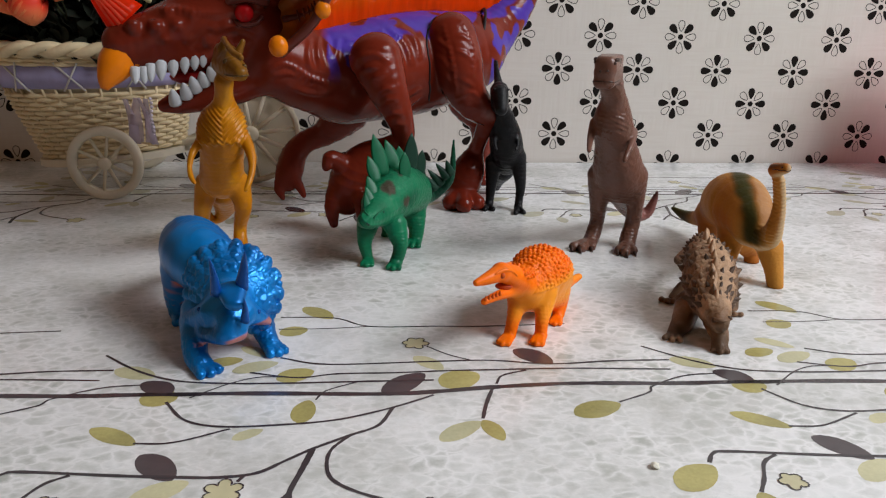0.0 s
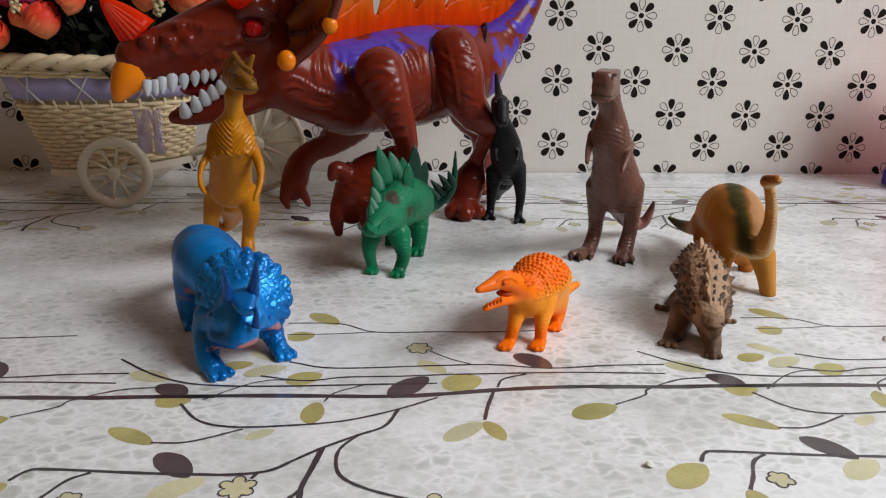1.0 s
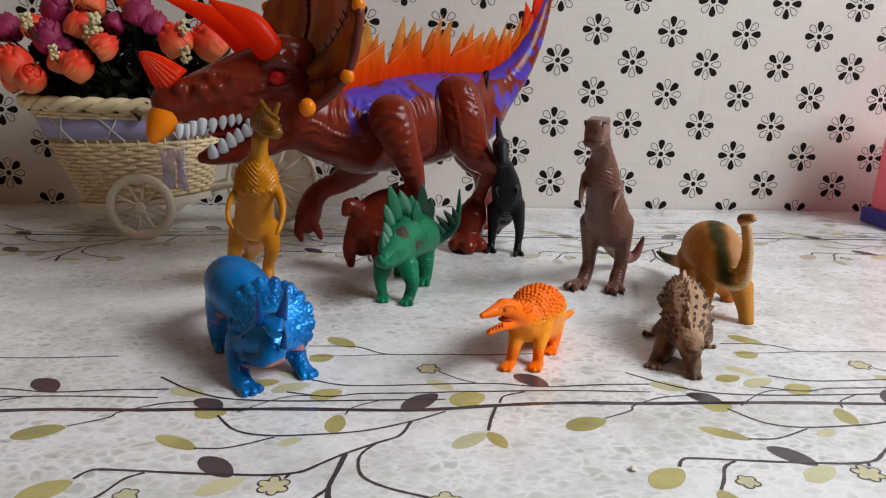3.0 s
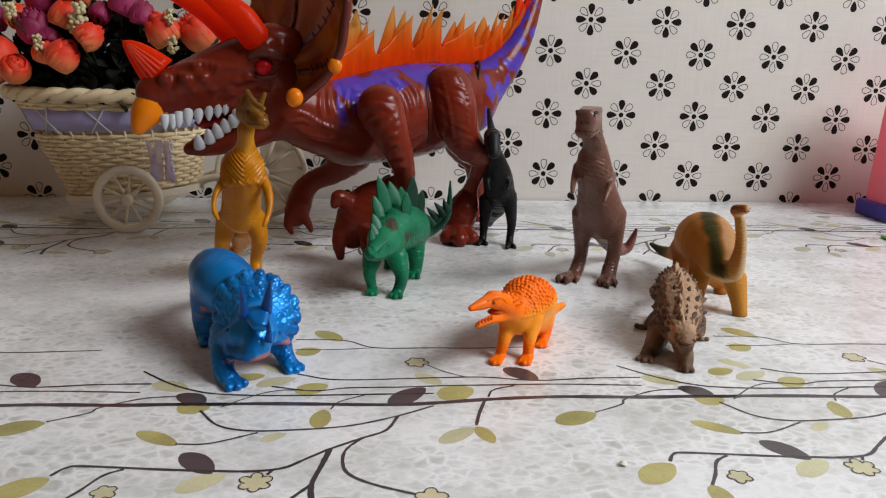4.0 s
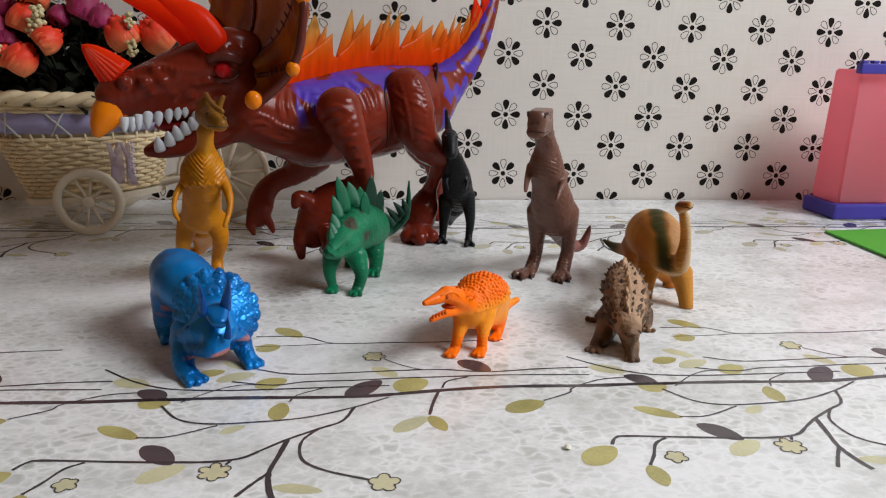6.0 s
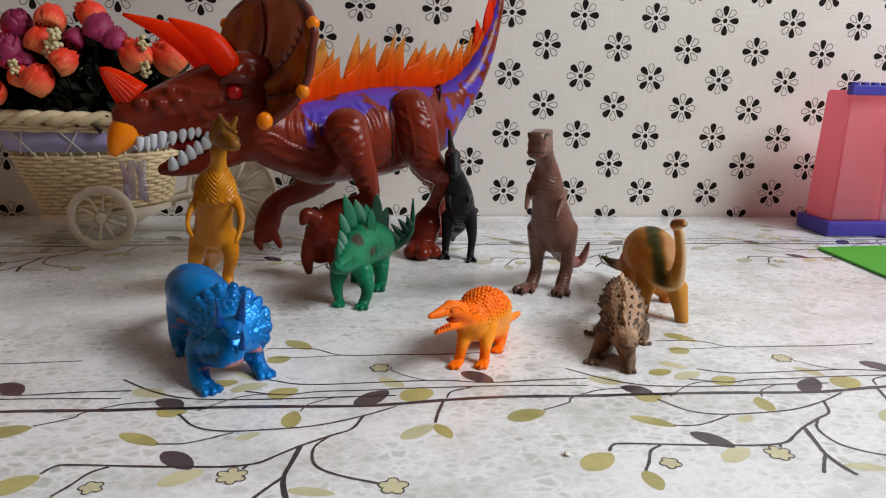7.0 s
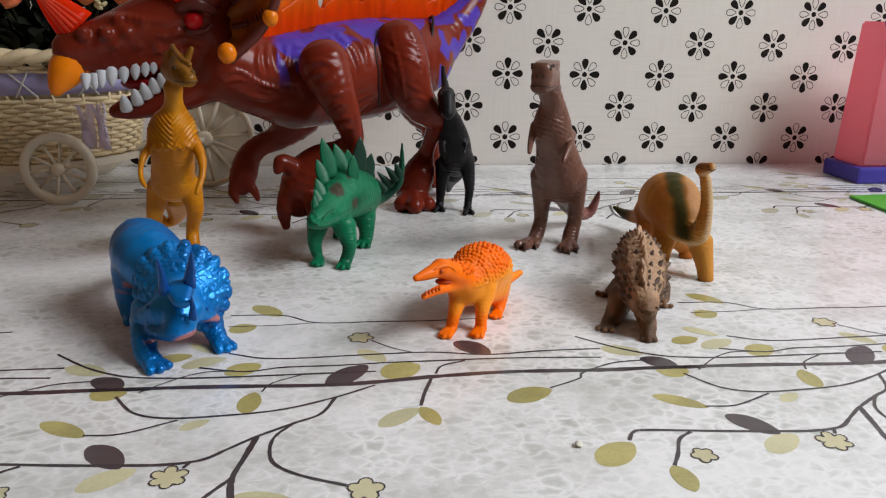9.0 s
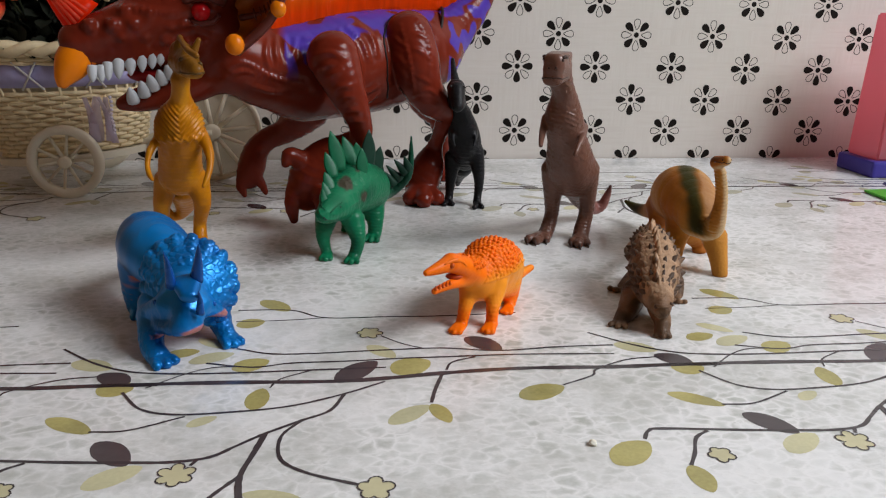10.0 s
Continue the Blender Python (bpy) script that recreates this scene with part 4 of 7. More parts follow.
        d /= np.linalg.norm(d)
        side = np.cross(d, (0, 0, 1))
        side /= np.linalg.norm(side)
        top = np.cross(side, d)
        for k in range(9):
            a = math.radians(5 + 170 * (k + 0.5 * (i % 2)) / 9)
            q = np.array((x, y, z)) + (side * math.cos(a) + top * math.sin(a)) * (r + 0.25)
            if q[2] > 33:
                bumps.append((*q, 0.7 + 0.2 * rng.random(), "armour"))
    names = dict(LEGS4, jaw="jaw", snout="head", belly="body")

    def shape(co, n, key):
        x, y, z = co.T
        trunk = np.isin(key, ("body", "armour"))
        edge = z - 25.5 + 0.04 * y
        rim = 0.7 * np.exp(-(edge / 0.8) ** 2) * trunk * smooth01(np.abs(n[:, 2]), 1.0, 0.8)
        legs = smooth01(20 - z, 0, 4) * (np.abs(n[:, 2]) < 0.7)
        return rim + creases(co, (0.1, 0.0, 1.0), 2.2, 0.07, legs) + scutes(co, legs, 1.9, 0.16, 0.05, 0.6, 4) + scutes(co, trunk * smooth01(edge, 0.6, 1.4), 2.0, 0.6, 0.05, 0.8, 9)

    strokes = [("head" if k == "snout" else "body" if k == "belly" else k, r) for k, r in pick(s, *BASIC)]
    _, sk, nn = figure(root, strokes, names, paint, mat, 0.6, 2.6, 3, bumps, shape, {"armour": "orange studded back armour", "jaw": "open lower jaw"}, rounds=1, slim=0.84)
    for p in ((-24.5, -35.0, 41.5), (-19.0, -21.5, 42.0)):
        ball_part("eye", on_skin(sk, nn, p, -0.2), 1.4, mat_eye, root)
    mat_brow = plain("orange_brow", (0.98, 0.18, 0.002), 0.4, 0.1, 90.0)
    for line in ([(-27.0, -40.0, 44.0), (-21.5, -39.0, 46.5), (-16.0, -34.0, 44.0), (-15.0, -30.0, 39.0)], [(-28.0, -26.0, 46.0), (-22.0, -19.0, 47.0), (-14.0, -14.0, 43.0)]):
        rows = [(*on_skin(sk, nn, p, -0.1), r) for p, r in zip(spline(line, 3), np.interp(np.linspace(0, 1, 3 * (len(line) - 1) + 1), [0, 0.4, 1], [0.4, 1.3, 0.5]))]
        part("brow", tube_bm(mm(rows), 8), mat_brow, root, "hooded orange brow")
    ball_part("tongue", (-21, -27, 33), 3.0, mat_mouth, root, "deep orange inside of the mouth", (1.5, 1.1, 0.55))
    for i in range(5):
        cone_part("tooth", (-24 - 1.9 * i, -34.0 - 1.2 * i, 31.0 - 0.2 * i), (-24 - 1.9 * i, -34.2 - 1.2 * i, 33.4 - 0.2 * i), 0.8, mat_eye, root, sides=6)
    return root


def ankylosaur():
    at = (-0.016, 0.806, 0.0)
    s = []
    s.append(('body', [(16.9, 42.0, 31.2, 6.9), (12.5, 29.0, 28.1, 11.1), (6.8, 9.0, 24.3, 14.2), (0.8, -9.0, 19.4, 12.5)]))
    s.append(('head', [(-2.5, -18.0, 17.6, 9.5), (-4.1, -28.0, 15.7, 6.6), (-5.4, -35.0, 13.5, 4.1)]))
    s.append(('tail', [(14, 44, 26, 6.43), (17, 64, 18, 4.18), (18, 79, 9, 3.01)]))
    s.append(('leg_fr', [(-4.9, 4.0, 8.6, 8.4), (-14.1, -10.0, 2.8, 6.0), (-19.4, -16.0, -0.6, 5.0)]))
    s.append(('toe', [(-25, -26, 0, 2.47)]))
    s.append(('leg_fl', [(1.0, -16.0, 7.1, 6.5), (-3.1, -32.0, 6.1, 4.8), (-4.7, -37.0, 2.2, 4.4)]))
    s.append(('toe', [(-6, -41, 0, 2.41)]))
    s.append(('leg_hl', [(28, 29, 4, 7.93), (27, 20, -1, 5.08), (26, 14, -3, 4.26)]))
    s.append(('toe', [(23, 6, -2, 2.67)]))
    s.append(('leg_hr', [(10, 44, 1, 7.31), (-1, 36, -3, 4.8), (-4, 34, -4, 4.39)]))
    s.append(('toe', [(-8, 27, -4, 3.14)]))
    root = thing("toy_ankylosaurus", at, "brown and tan plastic ankylosaurus with rows of spikes", "toy dinosaur", "toy dinosaurs")
    mat = moulded("brown_plastic", 0.45, 1.3, 0.4, 0.25, 0.0006)
    mat_spike = plain("dark_spike", (0.075, 0.042, 0.025), 0.5, 0.3, 90.0)
    mat_brow = plain("brown_ridge", (0.17, 0.094, 0.052), 0.5, 0.25, 90.0)
    mat_tan = plain("tan_spike", (0.44, 0.27, 0.155), 0.42, 0.35, 90.0)
    dark, brown, tan = (0.12, 0.066, 0.035), (0.26, 0.145, 0.078), (0.47, 0.29, 0.17)

    def paint(co, n, key):
        c = lerp(dark, brown, smooth01(blotches(co, 0.09), -0.3, 0.4))
        line = np.interp(co[:, 1], [-45, -26, 0, 34], [-12, -7, 0, 8])
        t = smooth01(11.0 - np.abs(co[:, 0] - line - 5.0) + 2.5 * blotches(co, 0.16, 5.0), -1.5, 2.5) * smooth01(co[:, 2], 9, 17) * smooth01(co[:, 1], -34, -26) * (0.75 + 0.25 * smooth01(blotches(co, 0.3, 2.0), -0.2, 0.3))
        return c * (1 - t)[:, None] + np.array(tan)[None] * t[:, None]

    def shape(co, n, key):
        return 0.4 * blotches(co, 0.22) + scutes(co, smooth01(co[:, 2], 8, 12), 2.4, 0.3, 0.08, 0.8, 5)

    _, sk, nn = figure(root, pick(s, *BASIC), LEGS4, paint, mat, 0.62, 2.6, 3, (), shape, slim=0.92)
    # keeled scutes from the hips down over the neck: dark knobs on one flank, broad tan ones along the crest and the other
    line = spline([*rows_of(s, "body"), rows_of(s, "head")[0], rows_of(s, "head")[1]], 4)
    rng = random.Random(5)
    rows = ((186, 4.2, 2.3, 0), (168, 4.2, 2.5, 0), (147, 3.6, 2.7, 0), (128, 3.4, 2.6, 1), (109, 3.0, 2.4, 1), (92, 4.6, 2.9, 2), (70, 3.2, 2.2, 0), (48, 4.0, 2.6, 0), (27, 3.8, 2.6, 1), (8, 3.8, 2.5, 0))
    for row, (a, size, wide, tone) in enumerate(rows):
        for i, (x, y, z, r) in enumerate(line[1:-2]):
            if i % 2 != row % 2 and tone != 2:
                continue
            d = line[i + 2][:3] - line[i][:3]
            d /= np.linalg.norm(d)
            side = np.cross(d, (0, 0, 1))
            side /= np.linalg.norm(side)
            top = np.cross(side, d)
            a2 = math.radians(a + rng.uniform(-5, 5))
            out = -side * math.cos(a2) + top * math.sin(a2)
            base = np.array((x, y, z)) + out * (r - 1.3)
            tip = base + out * size * (1.25 if row in (0, 1, 5, 9) else 1.0) * rng.uniform(0.65, 1.0) - d * rng.uniform(0.8, 2.0) + np.array((0, 0, 0.5))
            grow = min(1.0, 0.6 + 0.07 * (len(line) - i))
            tint = (mat_spike, mat_brow, mat_tan)[tone if rng.random() > 0.2 else max(0, tone - 1)]
            cone_part("back_spike", base, base + (tip - base) * grow, wide * grow * rng.uniform(0.85, 1.1), tint, root, ("dark brown back spike", "brown back spike", "tan back spike")[(mat_spike, mat_brow, mat_tan).index(tint)],
                      flat=0.7, flat_axis=tuple(side), sides=6)
    for x, y, z, tx, ty, tz in ((14.4, 36.0, 32.3, 9.6, 40.0, 39.1), (20.3, 38.0, 31.6, 22.0, 44.0, 37.7)):
        cone_part("hip_spike", (x, y, z), (tx, ty, tz), 3.0, mat_spike, root, "long dark hip spike", sides=7)
    part("brow_ridge", tube_bm(mm(spline([(-7.8, -28.0, 15.2, 0.9), (-8.1, -37.0, 16.9, 1.3), (-4.3, -38.0, 16.9, 1.3), (2.2, -31.0, 14.8, 0.9)], 4)), 8, 0.7, (0, 0, 1)), mat_brow, root, "brown ridge across the brow")
    head = rows_of(s, "head")
    hx, hy, hz = head[1][:3]
    for dx in (-6, 6):
        ball_part("eye", on_skin(sk, nn, (hx + dx, hy - 8, hz + 1.5), -0.3), 1.3, mat_spike, root)
    return root


def brachiosaur():
    at = (0.048, 0.897, 0.0)
    s = []
    s.append(('body', [(5.9, 48.0, 27.6, 13.9), (1.4, 28.0, 37.6, 18.1), (-4.2, 3.0, 42.9, 19.2), (-5.8, -22.0, 38.9, 13.6)]))
    s.append(('neck', [(-5.7, -22.0, 32.4, 11.1), (-3.8, -40.0, 32.2, 7.1), (-4.0, -47.0, 45.1, 4.5), (-5.2, -49.0, 57.8, 3.6), (-8.6, -51.0, 70.1, 3.4)]))
    s.append(('head', [(-11.6, -51.0, 76.3, 4.1), (-10.7, -60.0, 79.1, 3.0)]))
    s.append(('leg_fl', [(4.2, -29.0, 22.8, 8.8), (5.6, -35.0, 10.9, 6.2), (6.2, -39.0, 1.0, 5.1)]))
    s.append(('leg_fr', [(5, 8, 16, 8.97), (14, 11, 6, 5.89), (14, 9, 1, 5.43)]))
    s.append(('leg_hl', [(-7, -2, 28, 11.4), (-14, -12, 13, 6.93), (-17, -17, -1, 6.04), (-17, -17, -4, 6.05)]))
    s.append(('leg_hr', [(0, 48, 22, 11.4), (-1, 48, 4, 6.7), (-2, 48, -2, 6.24)]))
    s.append(('tail', [(0, 53, 23, 9.58), (-1, 68, 15, 5.89), (-5, 83, 13, 4.01), (-11, 93, 16, 1.52)]))
    root = thing("toy_brachiosaurus", at, "ochre plastic long-necked dinosaur with dark green saddle", "toy dinosaur", "toy dinosaurs")
    mat = moulded("ochre_plastic", 0.5, 1.6, 0.25, 0.3, 0.0004, spec=0.12)
    mat_eye = plain("brown_eye", (0.05, 0.02, 0.01), 0.3, 0.2, 90.0)
    ochre, rust, green, cream = (0.56, 0.24, 0.04), (0.40, 0.125, 0.018), (0.05, 0.045, 0.010), (0.60, 0.44, 0.25)

    def paint(co, n, key):
        c = lerp(ochre, rust, smooth01(blotches(co, 0.03) + 0.1, -0.1, 0.5))
        body = smooth01(co[:, 2], 25, 29) * np.isin(key, ("body", "neck")) * (co[:, 1] > -46)
        along = co[:, 0] - 0.45 * co[:, 1]
        off = (along - np.interp(co[:, 2], [30, 50, 66], [4.5, -0.5, -9.0]) + 2.0 * blotches(co, 0.12, 2.0)) / np.interp(co[:, 2], [30, 50, 66], [7.5, 6.0, 8.5])
        saddle = body * np.exp(-off ** 4)
        flank = body * smooth01(off, 0.9, 1.3) * 0.6
        tail = smooth01(co[:, 1], 62, 80)
        dark = np.maximum(saddle, tail)
        front = np.isin(key, ("neck", "head")) & (co[:, 1] < -40) & (co[:, 2] > 26)
        pale = np.maximum(smooth01(-n[:, 2], 0.45, 0.85) * (co[:, 2] > 14) * (co[:, 1] < -20), front * smooth01(-n[:, 1] * 0.5 + n[:, 0], 0.1, 0.7))
        c = c * (1 - 0.6 * flank)[:, None] + np.array(cream)[None] * (0.6 * flank)[:, None] * 0.8
        c = c * (1 - dark)[:, None] + np.array(green)[None] * dark[:, None]
        c = c * (1 - pale * 0.8)[:, None] + np.array(cream)[None] * (pale * 0.8)[:, None]
        cap = (np.isin(key, ("head",)) * smooth01(co[:, 2] - 1.6 * co[:, 0], 101.0, 103.0))[:, None]
        return c * (1 - cap) + np.array((0.10, 0.045, 0.018))[None] * cap

    def shape(co, n, key):
        neck = ((co[:, 1] < -36) & (co[:, 2] > 30) & (co[:, 2] < 72)).astype(float)
        return creases(co, (0.0, -0.2, 1.0), 2.3, 0.26, neck) + scutes(co, np.isin(key, ("body", "leg_hl", "leg_fl")) * 1.0, 1.9, 0.16, 0.03, 0.6, 3)

    _, sk, nn = figure(root, pick(s, *BASIC), LEGS4, paint, mat, 0.68, 3.6, 4, (), shape, slim=0.92)
    hx, hy, hz = rows_of(s, "head")[1][:3]
    for dx in (-3.4, 3.4):
        ball_part("eye", on_skin(sk, nn, (hx + dx, hy - 1, hz + 1.2), -0.3), 0.65, mat_eye, root, "dark painted eye")
    skin_line("mouth", sk, nn, [(hx - 5, hy + 6, hz - 1.6), (hx - 4, hy - 4, hz - 1.6), (hx + 4, hy - 4, hz - 1.6), (hx + 5, hy + 6, hz - 1.6)], 0.28, mat_eye, root, "dark painted mouth line")
    return root


def tyrannosaur():
    at = (-0.028, 0.942, 0.0)
    s = []
    s.append(('body', [(-11.2, -24.0, 102.7, 8.6), (-10.4, -22.0, 92.7, 12.5), (-5.1, -14.0, 76.9, 13.2), (1.9, -4.0, 56.7, 16.9), (6.4, 3.0, 46.1, 14.7)]))
    s.append(('neck', [(-19.4, -37.0, 121.0, 8.0), (-14.2, -30.0, 111.4, 7.4), (-11.1, -24.0, 101.2, 9.4)]))
    s.append(('head', [(-19, -37, 126, 7.13), (-24, -52, 128, 5.71), (-28, -62, 129, 4.8)]))
    s.append(('headtop', [(-17, -37, 129, 5.45), (-28, -58, 131, 5.64), (-33, -64, 130, 4.38)]))
    s.append(('tail', [(15, 23, 37, 11.6), (27, 43, 20, 8), (39, 53, 10, 5.61), (47, 53, 12, 4.08), (50, 50, 22, 2.53), (51, 48, 29, 1.01)]))
    s.append(('arm_r', [(-21.3, -18.0, 91.3, 3.4), (-24.7, -24.0, 83.9, 2.5), (-27.5, -32.0, 79.5, 1.9), (-29.2, -38.0, 76.5, 1.5)]))
    s.append(('arm_l', [(4.1, -20.0, 85.6, 3.5), (0.7, -30.0, 80.3, 2.5), (-3.7, -37.0, 75.5, 1.9), (-6.4, -41.0, 71.0, 1.5)]))
    s.append(('leg_r', [(-6, 3, 51, 11.1), (-7, 6, 33, 6.55), (-5, 13, 17, 5), (-8, 10, 7, 5.23), (-12, 4, 2, 5.19)]))
    s.append(('toe', [(-26, -6, 3, 3.93)]))
    s.append(('toe', [(-21, -10, 1, 3.92)]))
    s.append(('toe', [(-13, -6, 0, 3.72)]))
    s.append(('leg_l', [(12, -4, 52, 11), (17, 0, 35, 6.52), (18, 3, 18, 5.18), (15, 0, 8, 5.64), (13, -4, 3, 5.62)]))
    s.append(('toe', [(4, -15, 3, 3.9)]))
    s.append(('toe', [(7, -20, 1, 3.88)]))
    s.append(('toe', [(14, -16, 1, 3.68)]))
    root = thing("toy_tyrannosaurus", at, "brown plastic tyrannosaurus standing on two legs", "toy dinosaur", "toy dinosaurs")
    mat = moulded("cocoa_plastic", 0.3, 1.8, 0.15, 0.2, 0.0005, coat=0.1, spec=0.3)
    mat_eye = plain("cocoa_eye", (0.05, 0.025, 0.018), 0.35, 0.2, 90.0)
    brown, red = (0.17, 0.077, 0.052), (0.28, 0.11, 0.09)

    def paint(co, n, key):
        tail = smooth01(co[:, 0], 20, 40) * smooth01(co[:, 1], 25, 45)
        c = lerp(brown, red, tail)
        tip = smooth01(co[:, 2], 18, 28) * tail
        return c * (1 - 0.6 * tip)[:, None]

    def shape(co, n, key):
        neck = smooth01(co[:, 2], 78, 95) * smooth01(124 - co[:, 2], 0, 6) * np.isin(key, ("body", "neck"))
        legs = smooth01(52 - co[:, 2], 0, 10)
        flank = smooth01(co[:, 2], 55, 65) * smooth01(84 - co[:, 2], 0, 8)
        rest = smooth01(118 - co[:, 2], 0, 8) * np.isin(key, ("body", "neck", "tail", "leg_r", "leg_l"))
        return (wrinkles(co, (0.35, 0.15, 0.9), 2.8, 0.6, neck) + wrinkles(co, (0.5, 0.3, 0.75), 3.4, 0.22, flank) + creases(co, (0.15, 0.1, 1.0), 2.4, 0.1, legs) +
                scutes(co, rest * 1.0, 2.3, 0.24, 0.05, 0.7, 6))

    strokes = [(k, r) for k, r in pick(s, *BASIC) if k != "headtop"]
    # the blocky skull: four rods along the muzzle
    d, side = np.array((-0.44, -0.90, 0.0)), np.array((0.90, -0.44, 0.0))
    for across in (-2.6, 0.0, 2.6):
        for up in (-5.5, 0.0, 5.5):
            a, b = np.array((-20.0, -40.0, 128.5)) + side * across, np.array((-30.0, -61.0, 127.0)) + side * across * 0.85
            strokes.append(("head", [(*(a + (0, 0, up)), 4.6), (*(b + (0, 0, up)), 4.2)]))
    _, sk, nn = figure(root, strokes, LEGS2, paint, mat, 0.68, 2.0, 4, (), shape, top=136.5)
    for p, q in (((-37.0, -61.0, 133.5), (-40.0, -52.0, 134.0)), ((-24.0, -67.0, 133.0), (-14.0, -58.0, 134.5))):
        ball_part("eye", on_skin(sk, nn, p, -0.3), 1.1, mat_eye, root)
        e, f = on_skin(sk, nn, np.array(p) + (0, 0, 2), 0.2), on_skin(sk, nn, q, 0.2)
        part("brow", tube_bm(mm([(*e, 0.9), (*((np.array(e) + np.array(f)) / 2 + (0, 0, 0.4)), 1.3), (*f, 0.8)]), 8), mat_eye, root)
    skin_line("mouth", sk, nn, [(-38, -50, 121.0), (-41, -66, 122.5), (-34, -74, 122.8), (-24, -71, 122.4), (-14, -52, 121)], 0.45, mat_eye, root, "dark mouth line")
    for p in ((-38.5, -70.0, 128.5), (-32.5, -73.0, 128.5)):
        ball_part("nostril", on_skin(sk, nn, p, -0.2), 0.8, mat_eye, root)
    for x, y, z in ((-28, -10, 1.4), (-23, -14, 1.4), (-14, -10, 1.2), (2, -19, 1.4), (7, -24, 1.4), (14, -20, 1.2)):
        cone_part("claw", (x, y + 3, z + 1.4), (x, y - 2.6, z - 1.2), 1.6, mat_eye, root, sides=7)
    return root


def hadrosaur():
    at = (-0.086, 1.049, 0.0)
    s = []
    s.append(('body', [(-4.6, -6.0, 77.3, 8.8), (-1.5, 0.0, 63.3, 12.8), (1.2, 6.0, 49.9, 13.9), (3.0, 16.0, 38.2, 11.8)]))
    s.append(('head', [(-9.9, -19.0, 88.9, 6.8), (-12.4, -29.0, 101.5, 7.1)]))
    s.append(('snout', [(-13.0, -37.0, 100.6, 6.6), (-13.3, -48.0, 89.9, 4.8)]))
    s.append(('crest', [(-11.6, -19.0, 104.9, 3.6), (-11.9, -9.0, 113.8, 2.3), (-11.9, -1.0, 121.2, 1.8)]))
    s.append(('neck', [(-8.3, -14.0, 89.2, 5.9), (-5.2, -7.0, 76.9, 8.4)]))
    s.append(('tail', [(4, 36, 26, 9.57), (4, 56, 13, 5.21), (4, 66, 3, 2.35)]))
    s.append(('leg_r', [(-8, 13, 38, 7.6), (-10, 11, 18, 4.63), (-11, 9, 7, 3.55), (-12, 6, 1, 3.81)]))
    s.append(('toe', [(-17, -6, -1, 2.68)]))
    s.append(('toe', [(-10, -6, -1, 2.68)]))
    s.append(('leg_l', [(10, 3, 44, 7.51), (13, -1, 23, 4.57), (12, -3, 9, 3.39), (11, -6, 2, 3.76)]))
    s.append(('toe', [(7, -18, 0, 2.64)]))
    s.append(('toe', [(14, -16, 0, 2.66)]))
    s.append(('arm_l', [(6, -4, 65, 2.64), (7, -12, 59, 1.67), (5, -17, 54, 1.14)]))
    s.append(('arm_r', [(-10, -4, 65, 2.63), (-12, -12, 59, 1.67), (-11, -17, 54, 1.14)]))
    root = thing("toy_crested_dinosaur", at, "black plastic dinosaur with a backward head crest", "toy dinosaur", "toy dinosaurs")
    mat = moulded("black_plastic", 0.4, 1.8, 0.45, 0.3, 0.0005, coat=0.03)
    mat_eye = plain("black_eye", (0.03, 0.03, 0.03), 0.25, 0.2, 90.0)

    def paint(co, n, key):
        return lerp((0.005, 0.005, 0.006), (0.013, 0.013, 0.015), smooth01(blotches(co, 0.06), -0.3, 0.5))

    def shape(co, n, key):
        return creases(co, (0.1, 0.1, 1.0), 3.4, 0.10, smooth01(60 - co[:, 2], 0, 10)) + 0.15 * blotches(co, 0.3)

    _, sk, nn = figure(root, pick(s, *BASIC), LEGS2, paint, mat, 0.72, 2.2, 4, (), shape)
    for x in (-18.0, -6.0):
        ball_part("eye", on_skin(sk, nn, (x, -40, 104), -0.2), 1.2, mat_eye, root)
    return root


